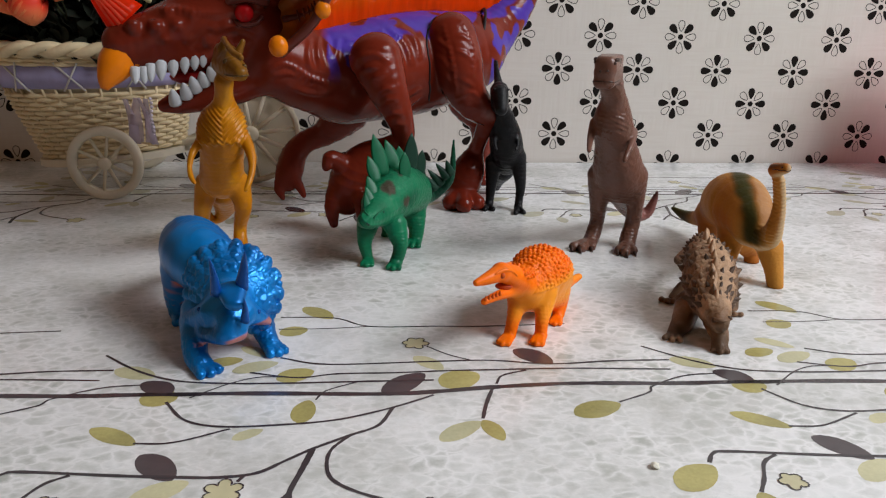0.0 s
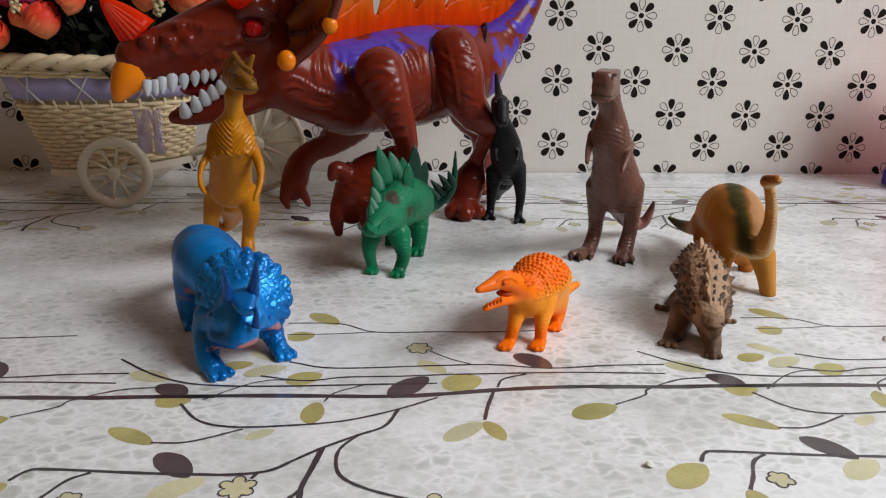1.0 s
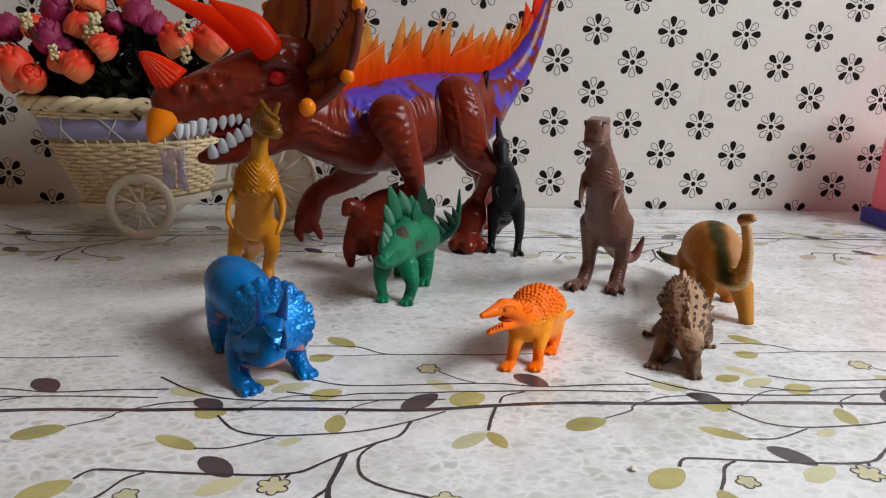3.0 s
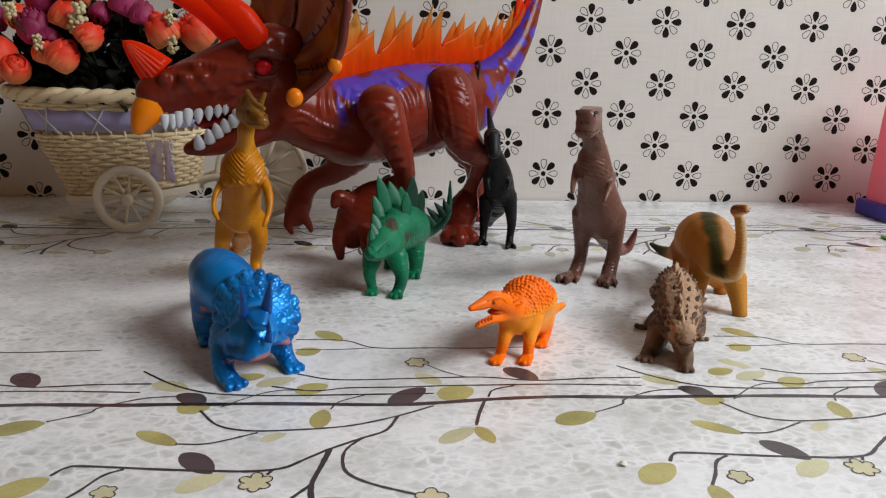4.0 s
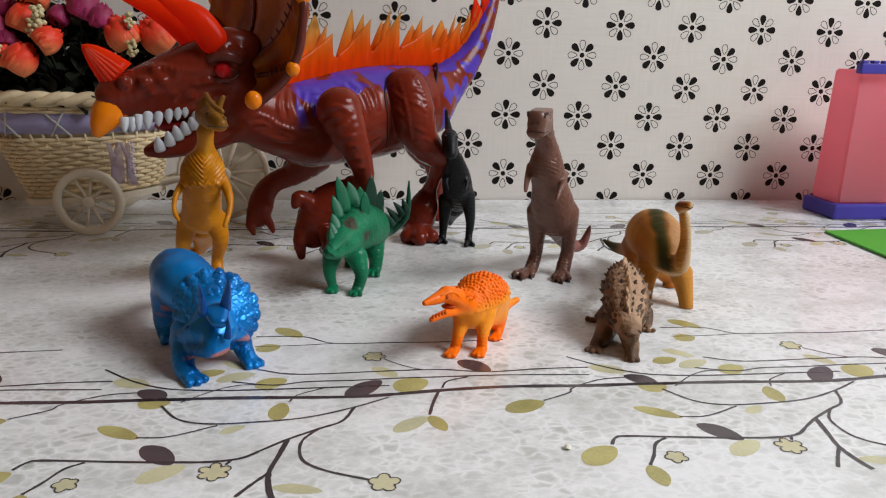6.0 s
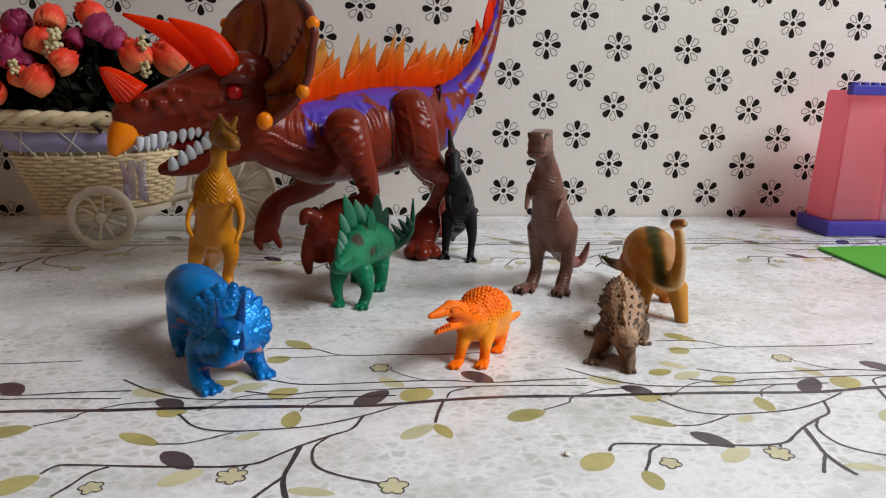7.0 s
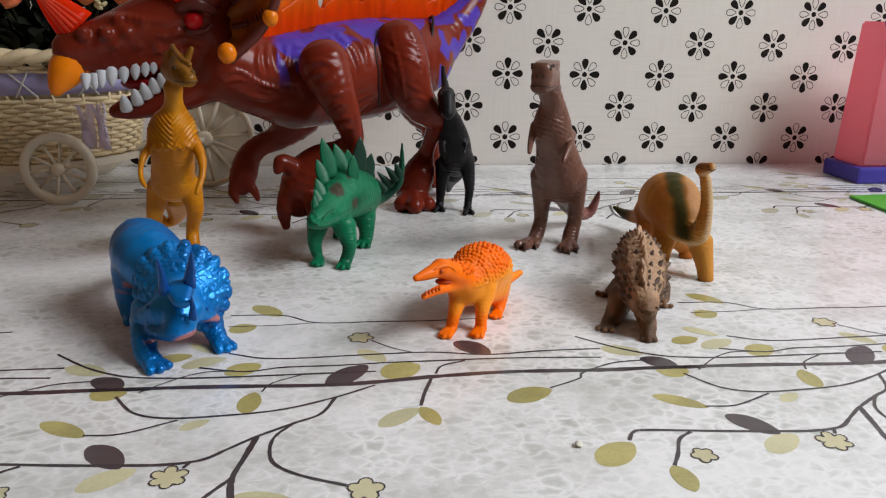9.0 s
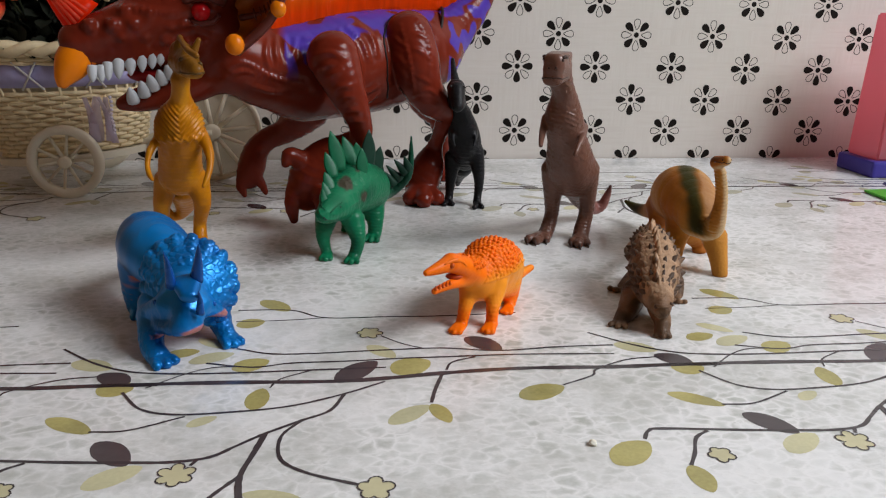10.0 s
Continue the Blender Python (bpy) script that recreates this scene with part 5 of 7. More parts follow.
def dilophosaur():
    at = (-0.297, 0.935, 0.0)
    s = []
    s.append(('body', [(12.7, -25.0, 97.1, 9.1), (10.2, -23.0, 88.4, 14.8), (7.3, -15.0, 70.6, 13.4), (4.2, -5.0, 53.7, 14.2)]))
    s.append(('neck', [(15.0, -33.0, 117.1, 5.8), (14.0, -30.0, 109.1, 5.5), (12.6, -25.0, 99.9, 8.0)]))
    s.append(('head', [(16, -30, 128, 7.93), (23, -43, 126, 6.99), (28, -51, 124, 4.6)]))
    s.append(('headtop', [(15, -27, 134, 5.97), (22, -37, 132, 5.48)]))
    s.append(('crestR', [(16, -33, 137, 3.14), (17, -32, 142, 1.57)]))
    s.append(('crestL', [(26, -41, 135, 2.33), (29, -41, 141, 1.55)]))
    s.append(('crestline', [(17, -35, 142, 1.56), (24, -50, 136, 1.91), (30, -57, 133, 1.89)]))
    s.append(('tail', [(-0.9, 20.0, 39.9, 11.8), (-3.4, 36.0, 25.0, 8.2), (-7.8, 42.0, 15.0, 4.6), (-13.2, 40.0, 12.2, 2.9), (-16.3, 38.0, 17.9, 2.1)]))
    s.append(('arm_r', [(-2.4, -23.0, 82.1, 3.9), (-6.5, -33.0, 74.6, 2.8), (-7.7, -38.0, 67.2, 2.1), (-6.0, -43.0, 61.9, 2.1), (-3.3, -47.0, 59.2, 1.4)]))
    s.append(('arm_l', [(23.4, -23.0, 82.0, 5.0), (27.8, -30.0, 74.0, 3.9), (29.4, -37.0, 66.1, 2.8), (27.8, -43.0, 58.1, 2.4), (26.4, -46.0, 54.6, 1.7)]))
    s.append(('leg_r', [(-6, 0, 48, 8.6), (-11, 0, 31, 5.62), (-13, 5, 16, 4.83), (-12, 3, 6, 4.83)]))
    s.append(('toe', [(-13, -10, 4, 3.01)]))
    s.append(('toe', [(-7, -11, 4, 3.01)]))
    s.append(('leg_l', [(14, -5, 49, 8.57), (17, -7, 35, 5.8), (13, 0, 19, 4.37), (13, -3, 9, 4.8)]))
    s.append(('toe', [(11, -15, 6, 3)]))
    s.append(('toe', [(16, -15, 5, 3)]))
    root = thing("toy_crested_theropod", at, "mustard yellow plastic dinosaur with two head crests", "toy dinosaur", "toy dinosaurs")
    mat = moulded("mustard_plastic", 0.32, 2.2, 0.05, 0.1, 0.0005, coat=0.03)
    mat_eye = plain("mustard_eye", (0.10, 0.05, 0.01), 0.35, 0.2, 90.0)
    mustard, brown, light = (0.53, 0.185, 0.004), (0.22, 0.09, 0.009), (0.64, 0.26, 0.010)

    def paint(co, n, key):
        c = lerp(mustard, light, smooth01(blotches(co, 0.08), -0.1, 0.6))
        head = smooth01(co[:, 2], 112, 126)
        return c * (1 - head)[:, None] + np.array(brown)[None] * head[:, None]

    def shape(co, n, key):
        # a mantle of folds that run down to the breastbone, with a ragged hem, and fine creases below
        mantle = smooth01(co[:, 2], 79, 83) * smooth01(105 - co[:, 2], 0, 8) * np.isin(key, ("body", "neck"))
        fold = np.sin((co[:, 2] - 1.15 * np.abs(co[:, 0] - 13)) / 3.4 * 2 * math.pi + 0.6 * blotches(co, 0.1))
        hem = 1.3 * np.exp(-((co[:, 2] - 81.5 - 0.9 * np.sin(co[:, 0] * 1.4)) / 1.7) ** 2) * np.isin(key, ("body", "neck"))
        low = creases(co, (0.0, 0.1, 1.0), 2.8, 0.08, smooth01(78 - co[:, 2], 0, 8) * (key == "body"))
        return 0.62 * mantle * fold + hem + low + 0.2 * blotches(co, 0.3)

    for k, r in s:
        if k.startswith("arm"):
            r[:] = [(x, y, z, q * 0.8) for x, y, z, q in r]
    strokes = [({"headtop": "head", "crestR": "crest", "crestL": "crest.l", "crestline": "crest"}.get(k, k), r) for k, r in pick(s, *BASIC)]
    _, sk, nn = figure(root, strokes, dict(LEGS2, **{"crest.l": "crest"}), paint, mat, 0.72, 2.0, 4, (), shape, {"crest": "raised head crest"})
    for p in ((31.5, -50.0, 129.0), (19.0, -47.0, 130.0)):
        ball_part("eye", on_skin(sk, nn, p, -0.3), 1.5, mat_eye, root)
    skin_line("mouth", sk, nn, [(17, -48, 122), (26, -60, 121.5), (33, -56, 122), (34, -46, 123)], 0.6, mat_eye, root, "dark mouth line")
    return root


triceratops()
stegosaur()
orange_reptile()
ankylosaur()
brachiosaur()
tyrannosaur()
hadrosaur()
dilophosaur()


# ---- the large horned toy ----
def ridge(name, rows, mat, parent, label="", sides=8, flat=1.0, flat_axis=(0, 1, 0)):
    return part(name, tube_bm(mm(spline(rows, 4)), sides, flat, flat_axis), mat, parent, label)


def frill_part(root, mat, mat_edge):
    """A dished collar of thick plastic round the back of the head."""
    hub = np.array((-88.0, -95.0, 150.0))
    rim = np.array(spline([(-72, -146, 132), (-45, -151, 158), (-38, -152, 184), (-36, -151, 207), (-50, -118, 228), (-72, -74, 234),
                           (-98, -36, 226), (-116, -14, 208), (-120, -18, 176), (-112, -40, 142), (-96, -70, 122)], 4))
    bm = bmesh.new()
    depth, layers = 8, []
    thick = np.array((2.2, 1.2, 0.6))
    for side in (-1, 1):
        grid = []
        for i in range(depth + 1):
            t = i / depth
            push = np.array((9.0, 4.0, -2.0)) * math.sin(math.pi * t) * 0.9
            row = []
            for k, p in enumerate(rim):
                scallop = 1.0 - 0.035 * (1 - abs(math.sin(k / 4 * math.pi))) * t
                q = hub + (p - hub) * (0.12 + 0.88 * t) * scallop + push + thick * side * (1.0 + 0.8 * (i == depth))
                q = q + np.array((2.0, 1.1, 0)) * math.sin(k * 0.9) * math.sin(math.pi * t)
                row.append(bm.verts.new(q * 0.001))
            grid.append(row)
        layers.append(grid)
        for r, s in zip(grid, grid[1:]):
            for k in range(len(rim) - 1):
                f = (r[k], r[k + 1], s[k + 1], s[k])
                bm.faces.new(f if side > 0 else f[::-1])
    a, b = layers
    for k in range(len(rim) - 1):
        bm.faces.new((a[-1][k], a[-1][k + 1], b[-1][k + 1], b[-1][k]))
        bm.faces.new((b[0][k], b[0][k + 1], a[0][k + 1], a[0][k]))
    for e in (0, -1):
        for i in range(depth):
            bm.faces.new((a[i][e], a[i + 1][e], b[i + 1][e], b[i][e]))
    bmesh.ops.recalc_face_normals(bm, faces=bm.faces[:])
    collar = part("frill", bm, mat, root, "dished brown and orange neck frill")
    ridge("frill_rim", [(*p, 3.2) for p in rim[::3]], mat_edge, collar, "rounded brown rim")
    for k in (5, 13, 21, 29):
        p = rim[k]
        pts = []
        for t in (0.2, 0.45, 0.7, 0.95):
            push = np.array((9.0, 4.0, -2.0)) * math.sin(math.pi * t) * 0.9
            pts.append((*(hub + (p - hub) * (0.12 + 0.88 * t) + push - thick * 1.2), 2.6 - 1.2 * t))
        ridge("strut", pts, mat_edge, collar, "brown rib across the frill")
        for t in (0.42, 0.52, 0.62, 0.72, 0.82):
            push = np.array((9.0, 4.0, -2.0)) * math.sin(math.pi * t) * 0.9
            c = hub + (p - hub) * (0.12 + 0.88 * t) + push - thick * 1.9
            side = np.cross(p - hub, thick)
            side /= np.linalg.norm(side)
            ridge("stitch", [(*(c - side * 4.5), 0.5), (*c, 0.9), (*(c + side * 4.5), 0.5)], mat_edge, collar, "moulded stitch mark", 6)
    return collar


def flame_plastic():
    """Clear orange plastic, deep at the root and thin and yellow at the tips."""
    m, nt, p = material("flame_clear_plastic", 0.28)
    paint = nt.nodes.new("ShaderNodeAttribute")
    paint.attribute_name = "paint"
    streak = ramp(nt, noise_tex(nt, coords(nt, 1.0, (1, 1, 0.2)), 190.0, 3.0), [(0.3, (0.8, 0.74, 0.6)), (0.7, (1, 1, 1))])
    col = mix(nt, 1.0, paint.outputs["Color"], streak, "MULTIPLY")
    nt.links.new(col, p.inputs["Base Color"])
    p.inputs["Specular IOR Level"].default_value = 0.22
    glow = nt.nodes.new("ShaderNodeBsdfTranslucent")
    nt.links.new(col, glow.inputs["Color"])
    clear = nt.nodes.new("ShaderNodeBsdfTransparent")
    nt.links.new(mix(nt, 0.5, col, (1.0, 0.8, 0.5)), clear.inputs["Color"])
    one, two = nt.nodes.new("ShaderNodeMixShader"), nt.nodes.new("ShaderNodeMixShader")
    one.inputs[0].default_value = 0.5
    nt.links.new(p.outputs[0], one.inputs[1])
    nt.links.new(glow.outputs[0], one.inputs[2])
    nt.links.new(math_node(nt, "MULTIPLY", paint.outputs["Alpha"], 0.62), two.inputs[0])
    nt.links.new(one.outputs[0], two.inputs[1])
    nt.links.new(clear.outputs[0], two.inputs[2])
    nt.links.new(two.outputs[0], nt.nodes["Material Output"].inputs["Surface"])
    bump(nt, p, noise_tex(nt, coords(nt, 1.0, (1, 1, 0.2)), 220.0, 2.0), 0.6, 0.0012)
    return m


def spine_fin(name, base, tips, shift, valley, mat, parent, label):
    """A jagged fin along the back: flame tips given by place along x, height and widths to both sides, in mm."""
    line = np.array(spline([(*b, 1.0) for b in base], 24))[:, :3]
    rows, cols, verts, colours = 9, len(line), [], []
    for side in (-1, 1):
        for i, b in enumerate(line):
            h, near = valley * (0.85 + 0.15 * math.sin(i * 0.31)), 0.0
            for x, height, left, right in tips:
                t = 1 - (x - b[0]) / left if b[0] < x else 1 - (b[0] - x) / right
                if t > 0:
                    h = max(h, valley + (height - valley) * (t ** 1.35 if b[0] < x else math.sin(math.pi / 2 * t) ** 0.9))
                    near = max(near, t)
            h *= min(1.0, 0.25 + (i / cols) * 12)
            for j in range(rows):
                f = j / (rows - 1)
                thick = 2.4 * (1 - f) ** 0.7 + 0.35
                wave = (1.4 * near + 0.8 * math.sin(i * 0.55)) * math.sin(math.pi * f)
                q = b + np.array((0.16 * h * f * f * near, shift * (0.4 + f) - wave + side * thick * 0.8, -8.0 + (h + 8.0) * f))
                verts.append(q * 0.001)
                k = min(1.0, max(0.0, ((h + 8) * f - 12) / 32))
                colours.append((0.98, 0.085 + 0.24 * k + 0.26 * k ** 2.5, 0.0005 + 0.16 * k ** 3, 0.12 + 0.88 * k ** 1.2))
    at = lambda s, i, j: (s * cols + i) * rows + j
    faces = []
    for i in range(cols - 1):
        for j in range(rows - 1):
            faces.append((at(0, i, j), at(0, i + 1, j), at(0, i + 1, j + 1), at(0, i, j + 1)))
            faces.append((at(1, i, j + 1), at(1, i + 1, j + 1), at(1, i + 1, j), at(1, i, j)))
        faces.append((at(0, i, rows - 1), at(0, i + 1, rows - 1), at(1, i + 1, rows - 1), at(1, i, rows - 1)))
        faces.append((at(1, i, 0), at(1, i + 1, 0), at(0, i + 1, 0), at(0, i, 0)))
    for i in (0, cols - 1):
        faces.extend((at(0, i, j), at(0, i, j + 1), at(1, i, j + 1), at(1, i, j)) for j in range(rows - 1))
    ob = mesh_object(name, verts, faces, mat, parent, label, smooth=True)
    attr = ob.data.color_attributes.new("paint", "FLOAT_COLOR", "POINT")
    attr.data.foreach_set("color", np.array(colours, np.float32).ravel())
    return ob


def frill_material():
    m, nt, p = material("frill_plastic", 0.3)
    p.inputs["Specular IOR Level"].default_value = 0.2
    v = coords(nt)
    a = ramp(nt, noise_tex(nt, coords(nt, 1.0, (1, 1, 0.5)), 38.0, 5.0), [(0.40, (0.22, 0.052, 0.014)), (0.55, (0.50, 0.16, 0.018))])
    fine = noise_tex(nt, v, 260.0, 5.0)
    nt.links.new(mix(nt, 0.25, a, ramp(nt, fine, [(0.4, (0.10, 0.026, 0.012)), (0.7, (0.34, 0.11, 0.022))])), p.inputs["Base Color"])
    bump(nt, p, fine, 0.35, 0.0008)
    glow = nt.nodes.new("ShaderNodeBsdfTranslucent")
    glow.inputs["Color"].default_value = (0.46, 0.12, 0.014, 1)
    both = nt.nodes.new("ShaderNodeMixShader")
    both.inputs[0].default_value = 0.35
    nt.links.new(p.outputs[0], both.inputs[1])
    nt.links.new(glow.outputs[0], both.inputs[2])
    nt.links.new(both.outputs[0], nt.nodes["Material Output"].inputs["Surface"])
    return m


def big_toy():
    at = (-0.180, 1.076, 0.0)
    s = []
    s.append(('body', [(-37, -56, 112, 35.1), (-13, -36, 115, 39.3), (24, -6, 119, 40.1), (61, 19, 125, 34)]))
    s.append(('neck', [(-83, -91, 125, 23.7), (-64, -76, 118, 29.1), (-37, -56, 112, 34.2)]))
    s.append(('tail', [(67, 24, 126, 28.7), (88, 39, 142, 21.4), (109, 54, 162, 16), (125, 64, 188, 12.1), (136, 74, 216, 8.98), (143, 79, 244, 6.65), (145, 84, 278, 4.03)]))
    s.append(('head', [(-87, -91, 146, 23.5), (-105, -98, 158, 21.7), (-127, -108, 152, 19.6), (-152, -116, 142, 17.1), (-174, -124, 137, 12.2)]))
    s.append(('headlow', [(-106, -101, 136, 13.3), (-138, -111, 129, 12.2), (-169, -121, 129, 10.2)]))
    s.append(('jaw', [(-90.2, -91.0, 118.9, 15.5), (-107.0, -98.0, 108.4, 12.8), (-125.0, -108.0, 102.3, 10.4), (-142.7, -114.0, 98.1, 8.1), (-152.8, -118.0, 95.9, 4.7)]))
    s.append(('headlow2', [(-103, -111, 172, 10.4), (-92, -111, 176, 11.2), (-80, -106, 174, 10.5)]))
    s.append(('beak', [(-174, -124, 130, 11.4), (-179, -128, 122, 10.9), (-183, -132, 114, 6.7), (-185, -134, 108, 2.51)]))
    s.append(('nosehorn', [(-169.5, -124.0, 150.3, 12.3), (-178.7, -126.0, 159.7, 7.3), (-191.4, -128.0, 171.9, 0.8)]))
    s.append(('browN', [(-102.9, -121.0, 178.2, 10.7), (-112.6, -123.0, 191.3, 10.2), (-126.0, -126.0, 200.1, 6.4), (-140.7, -129.0, 207.9, 1.2)]))
    s.append(('browF', [(-121.6, -81.0, 175.3, 10.5), (-138.0, -81.0, 191.7, 9.6), (-157.8, -83.0, 202.6, 6.4), (-183.6, -86.0, 211.9, 1.3)]))
    s.append(('leg_fn', [(-12.0, -101.0, 126.1, 18.9), (-4.5, -108.0, 108.2, 14.1), (2.5, -106.0, 91.2, 10.7), (6.7, -97.0, 72.6, 8.2), (-3.0, -91.0, 62.6, 9.2), (-16.7, -91.0, 55.9, 12.9), (-28.1, -91.0, 45.4, 15.7), (-32.7, -91.0, 34.0, 15.8), (-34.6, -91.0, 26.4, 13.5)]))
    s.append(('claw', [(-42, -96, 31, 7.57), (-45, -100, 20, 5.66), (-44, -102, 9, 3.31)]))
    s.append(('claw', [(-25, -104, 31, 6.1), (-23, -108, 20, 5.15), (-22, -111, 10, 2.81)]))
    s.append(('claw', [(-38, -98, 53, 7.96), (-45, -104, 58, 5.55), (-48, -106, 52, 3.23)]))
    s.append(('leg_ff', [(-38.2, 9.0, 76.3, 19.0), (-54.7, 14.0, 58.8, 11.7), (-71.9, 16.0, 50.1, 9.6), (-82.6, 16.0, 40.3, 10.7), (-88.0, 14.0, 25.3, 11.8), (-90.3, 14.0, 15.9, 10.2)]))
    s.append(('claw', [(-94, 9, 19, 6), (-97, 7, 10, 4.36), (-94, 6, 2, 2.19)]))
    s.append(('claw', [(-85, 9, 20, 5.46), (-79, 7, 11, 3.83), (-76, 6, 4, 2.19)]))
    s.append(('leg_hn', [(45.9, -36.0, 139.4, 19.5), (49.9, -41.0, 121.1, 20.0), (55.5, -41.0, 103.2, 16.7), (66.0, -37.0, 88.5, 13.5), (77.9, -30.0, 78.6, 9.6), (74.6, -18.0, 62.1, 6.7), (71.0, -6.0, 46.1, 6.9), (65.2, -6.0, 28.8, 13.8), (59.8, -6.0, 16.2, 14.9)]))
    s.append(('toe', [(49, -26, 15, 9.09)]))
    s.append(('toe', [(59, -34, 14, 9.02)]))
    s.append(('toe', [(71, -26, 14, 8.6)]))
    s.append(('leg_hf', [(60, 64, 113, 23.3), (71, 74, 79, 17.9), (86, 79, 58, 12.1), (90, 89, 25, 9.29), (86, 84, 8, 11.1)]))
    s.append(('toe', [(75, 69, 4, 6.68)]))
    s.append(('toe', [(88, 64, 4, 6.65)]))
    flames = [
    ((125, 60, 192), (121, 60, 226), 6.9),
    ((134, 67, 213), (130, 67, 250), 5.8),
    ((142, 74, 239), (133, 74, 277), 5.3),
    ]
    upper_teeth = [
    ((-166, -128, 117), (-165, -130, 111)),
    ((-161, -126, 117), (-160, -128, 111)),
    ((-157, -125, 119), (-156, -127, 112)),
    ((-151, -123, 121), (-150, -125, 115)),
    ((-144, -120, 123), (-143, -122, 117)),
    ((-137, -118, 126), (-136, -120, 119)),
    ((-131, -116, 127), (-130, -118, 121)),
    ((-126, -114, 128), (-125, -116, 123)),
    ]
    lower_teeth = [
    ((-144, -125, 100), (-143, -127, 109)),
    ((-137, -123, 104), (-136, -125, 113)),
    ((-131, -121, 108), (-131, -123, 117)),
    ((-126, -119, 112), (-125, -121, 120)),
    ((-120, -118, 116), (-120, -120, 123)),
    ((-118, -117, 120), (-117, -119, 127)),
    ]
    root = thing("toy_horned_monster", at, "large red-brown plastic horned dinosaur with purple back", "toy dinosaur", "toy dinosaurs")
    mat = moulded("red_brown_plastic", 0.22, 9.0, 0.08, 0.0, 0.0006, coat=0.0, spec=0.2, groove_dark=0.0)
    mat_knob = plain("orange_knob", (0.78, 0.20, 0.004), 0.28, 0.12, 60.0)
    mat_red = clear_plastic("red_clear_plastic", (0.95, 0.032, 0.003), (0.98, 0.06, 0.006), 0.55, 0.08)
    mat_rib = clear_plastic("pale_red_plastic", (0.96, 0.13, 0.06), (0.98, 0.20, 0.10), 0.55, 0.2)
    mat_flame = flame_plastic()
    mat_tooth = plain("grey_tooth", (0.52, 0.53, 0.54), 0.3, 0.12, 90.0)
    mat_mouth = plain("mouth_paint", (0.30, 0.010, 0.010), 0.4, 0.2, 60.0)
    mat_dark = plain("dark_slot", (0.012, 0.008, 0.008), 0.5, 0.2, 60.0)
    mat_eye = plain("red_eye", (0.45, 0.008, 0.010), 0.12, 0.2, 90.0)
    mat_brown = plain("brown_rim", (0.125, 0.026, 0.018), 0.3, 0.2, 60.0)
    brown, dark, purple = (0.19, 0.023, 0.010), (0.152, 0.018, 0.008), (0.085, 0.042, 0.36)

    def paint(co, n, key):
        c = lerp(dark, brown, smooth01(blotches(co, 0.02), -0.5, 0.3))
        x, y, z = co.T
        top = np.interp(x, [-60, -37, -13, 24, 61, 90], [148, 147, 154, 159, 159, 168])
        limit = top - 13 - 20 * np.clip(blotches(co, 0.055, 4.0) * 1.6, -1, 1)
        on_body = (x > -52) & (x < 82)
        fill = smooth01(z - limit, -1.0, 1.5) * on_body * smooth01(x, -52, -44)
        legs = np.isin(key, ("leg_fn", "leg_ff", "leg_hn", "leg_hf")).astype(float)
        spots = smooth01(blotches(co, 0.085, 9.0) + 0.012 * (z - 170) * (n[:, 2] - 0.2), 0.06, 0.14)
        tail = (x >= 82) * (1 - legs) * np.maximum(spots, smooth01(n[:, 2] - n[:, 0] + 0.5 * blotches(co, 0.08, 3.0), 0.25, 0.45))
        streak = smooth01(blotches(co * np.array((1.0, 1.0, 0.35)), 0.09, 1.0), 0.24, 0.34) * (x > -46) * (x < 40) * smooth01(z, 108, 122) * (1 - legs) * np.isin(key, ("body", "neck"))
        p = np.clip(np.maximum(np.maximum(fill * (1 - legs), tail), streak * 0.9), 0, 1)
        return c * (1 - p)[:, None] + np.array(purple)[None] * p[:, None]

    # moulded folds on the near flank, as lines of x and z
    arm_folds = [[(-22, 119), (-18, 122), (-12, 124)], [(-16, 114), (-11, 117), (-6, 119)], [(-11, 106), (-6, 109), (-1, 109)], [(-8, 98), (-4, 102), (2, 102)], [(-4, 90), (0, 92), (5, 92)], [(-2, 82), (2, 84), (7, 84)], [(-25, 128), (-14, 131), (-4, 127)], [(-31, 118), (-29, 106), (-22, 94)]]
    flank_folds = [[(-13, 139), (-6, 131), (-1, 121)], [(-8, 144), (1, 134), (7, 122), (8, 111)], [(-2, 146), (9, 136), (14, 122)], [(7, 147), (16, 139), (20, 126)], [(8, 97), (14, 99), (20, 102)], [(5, 88), (13, 91), (21, 96)], [(-32, 138), (-24, 137), (-13, 140)]]
    thigh_folds = [[(38, 148), (43, 129), (47, 108), (48, 95)], [(33, 139), (37, 136), (42, 132)], [(32, 127), (37, 124), (42, 119)], [(34, 117), (39, 113), (44, 107)], [(52, 152), (60, 136), (61, 114)], [(49, 142), (54, 141), (58, 138)], [(48, 131), (54, 129), (59, 125)], [(51, 110), (56, 108), (61, 105)], [(50, 96), (60, 100), (70, 93)], [(57, 89), (64, 88), (71, 85)], [(56, 80), (63, 79), (69, 75)]]
    neck_folds = [[(-83, 119), (-72, 123), (-58, 114), (-46, 110)], [(-80, 116), (-69, 117), (-52, 107)], [(-66, 121), (-52, 112), (-35, 108)], [(-57, 138), (-58, 128), (-56, 119)], [(-52, 140), (-52, 131), (-50, 123)], [(-47, 140), (-45, 134), (-44, 127)], [(-39, 138), (-40, 131), (-41, 124)], [(-71, 108), (-58, 103), (-44, 102)]]
    snout_folds = [[(-158, 154), (-144, 158), (-124, 156), (-112, 155)], [(-173, 146), (-163, 150), (-155, 151)], [(-125, 134), (-111, 136), (-93, 138)], [(-115, 146), (-104, 148), (-92, 143)]]

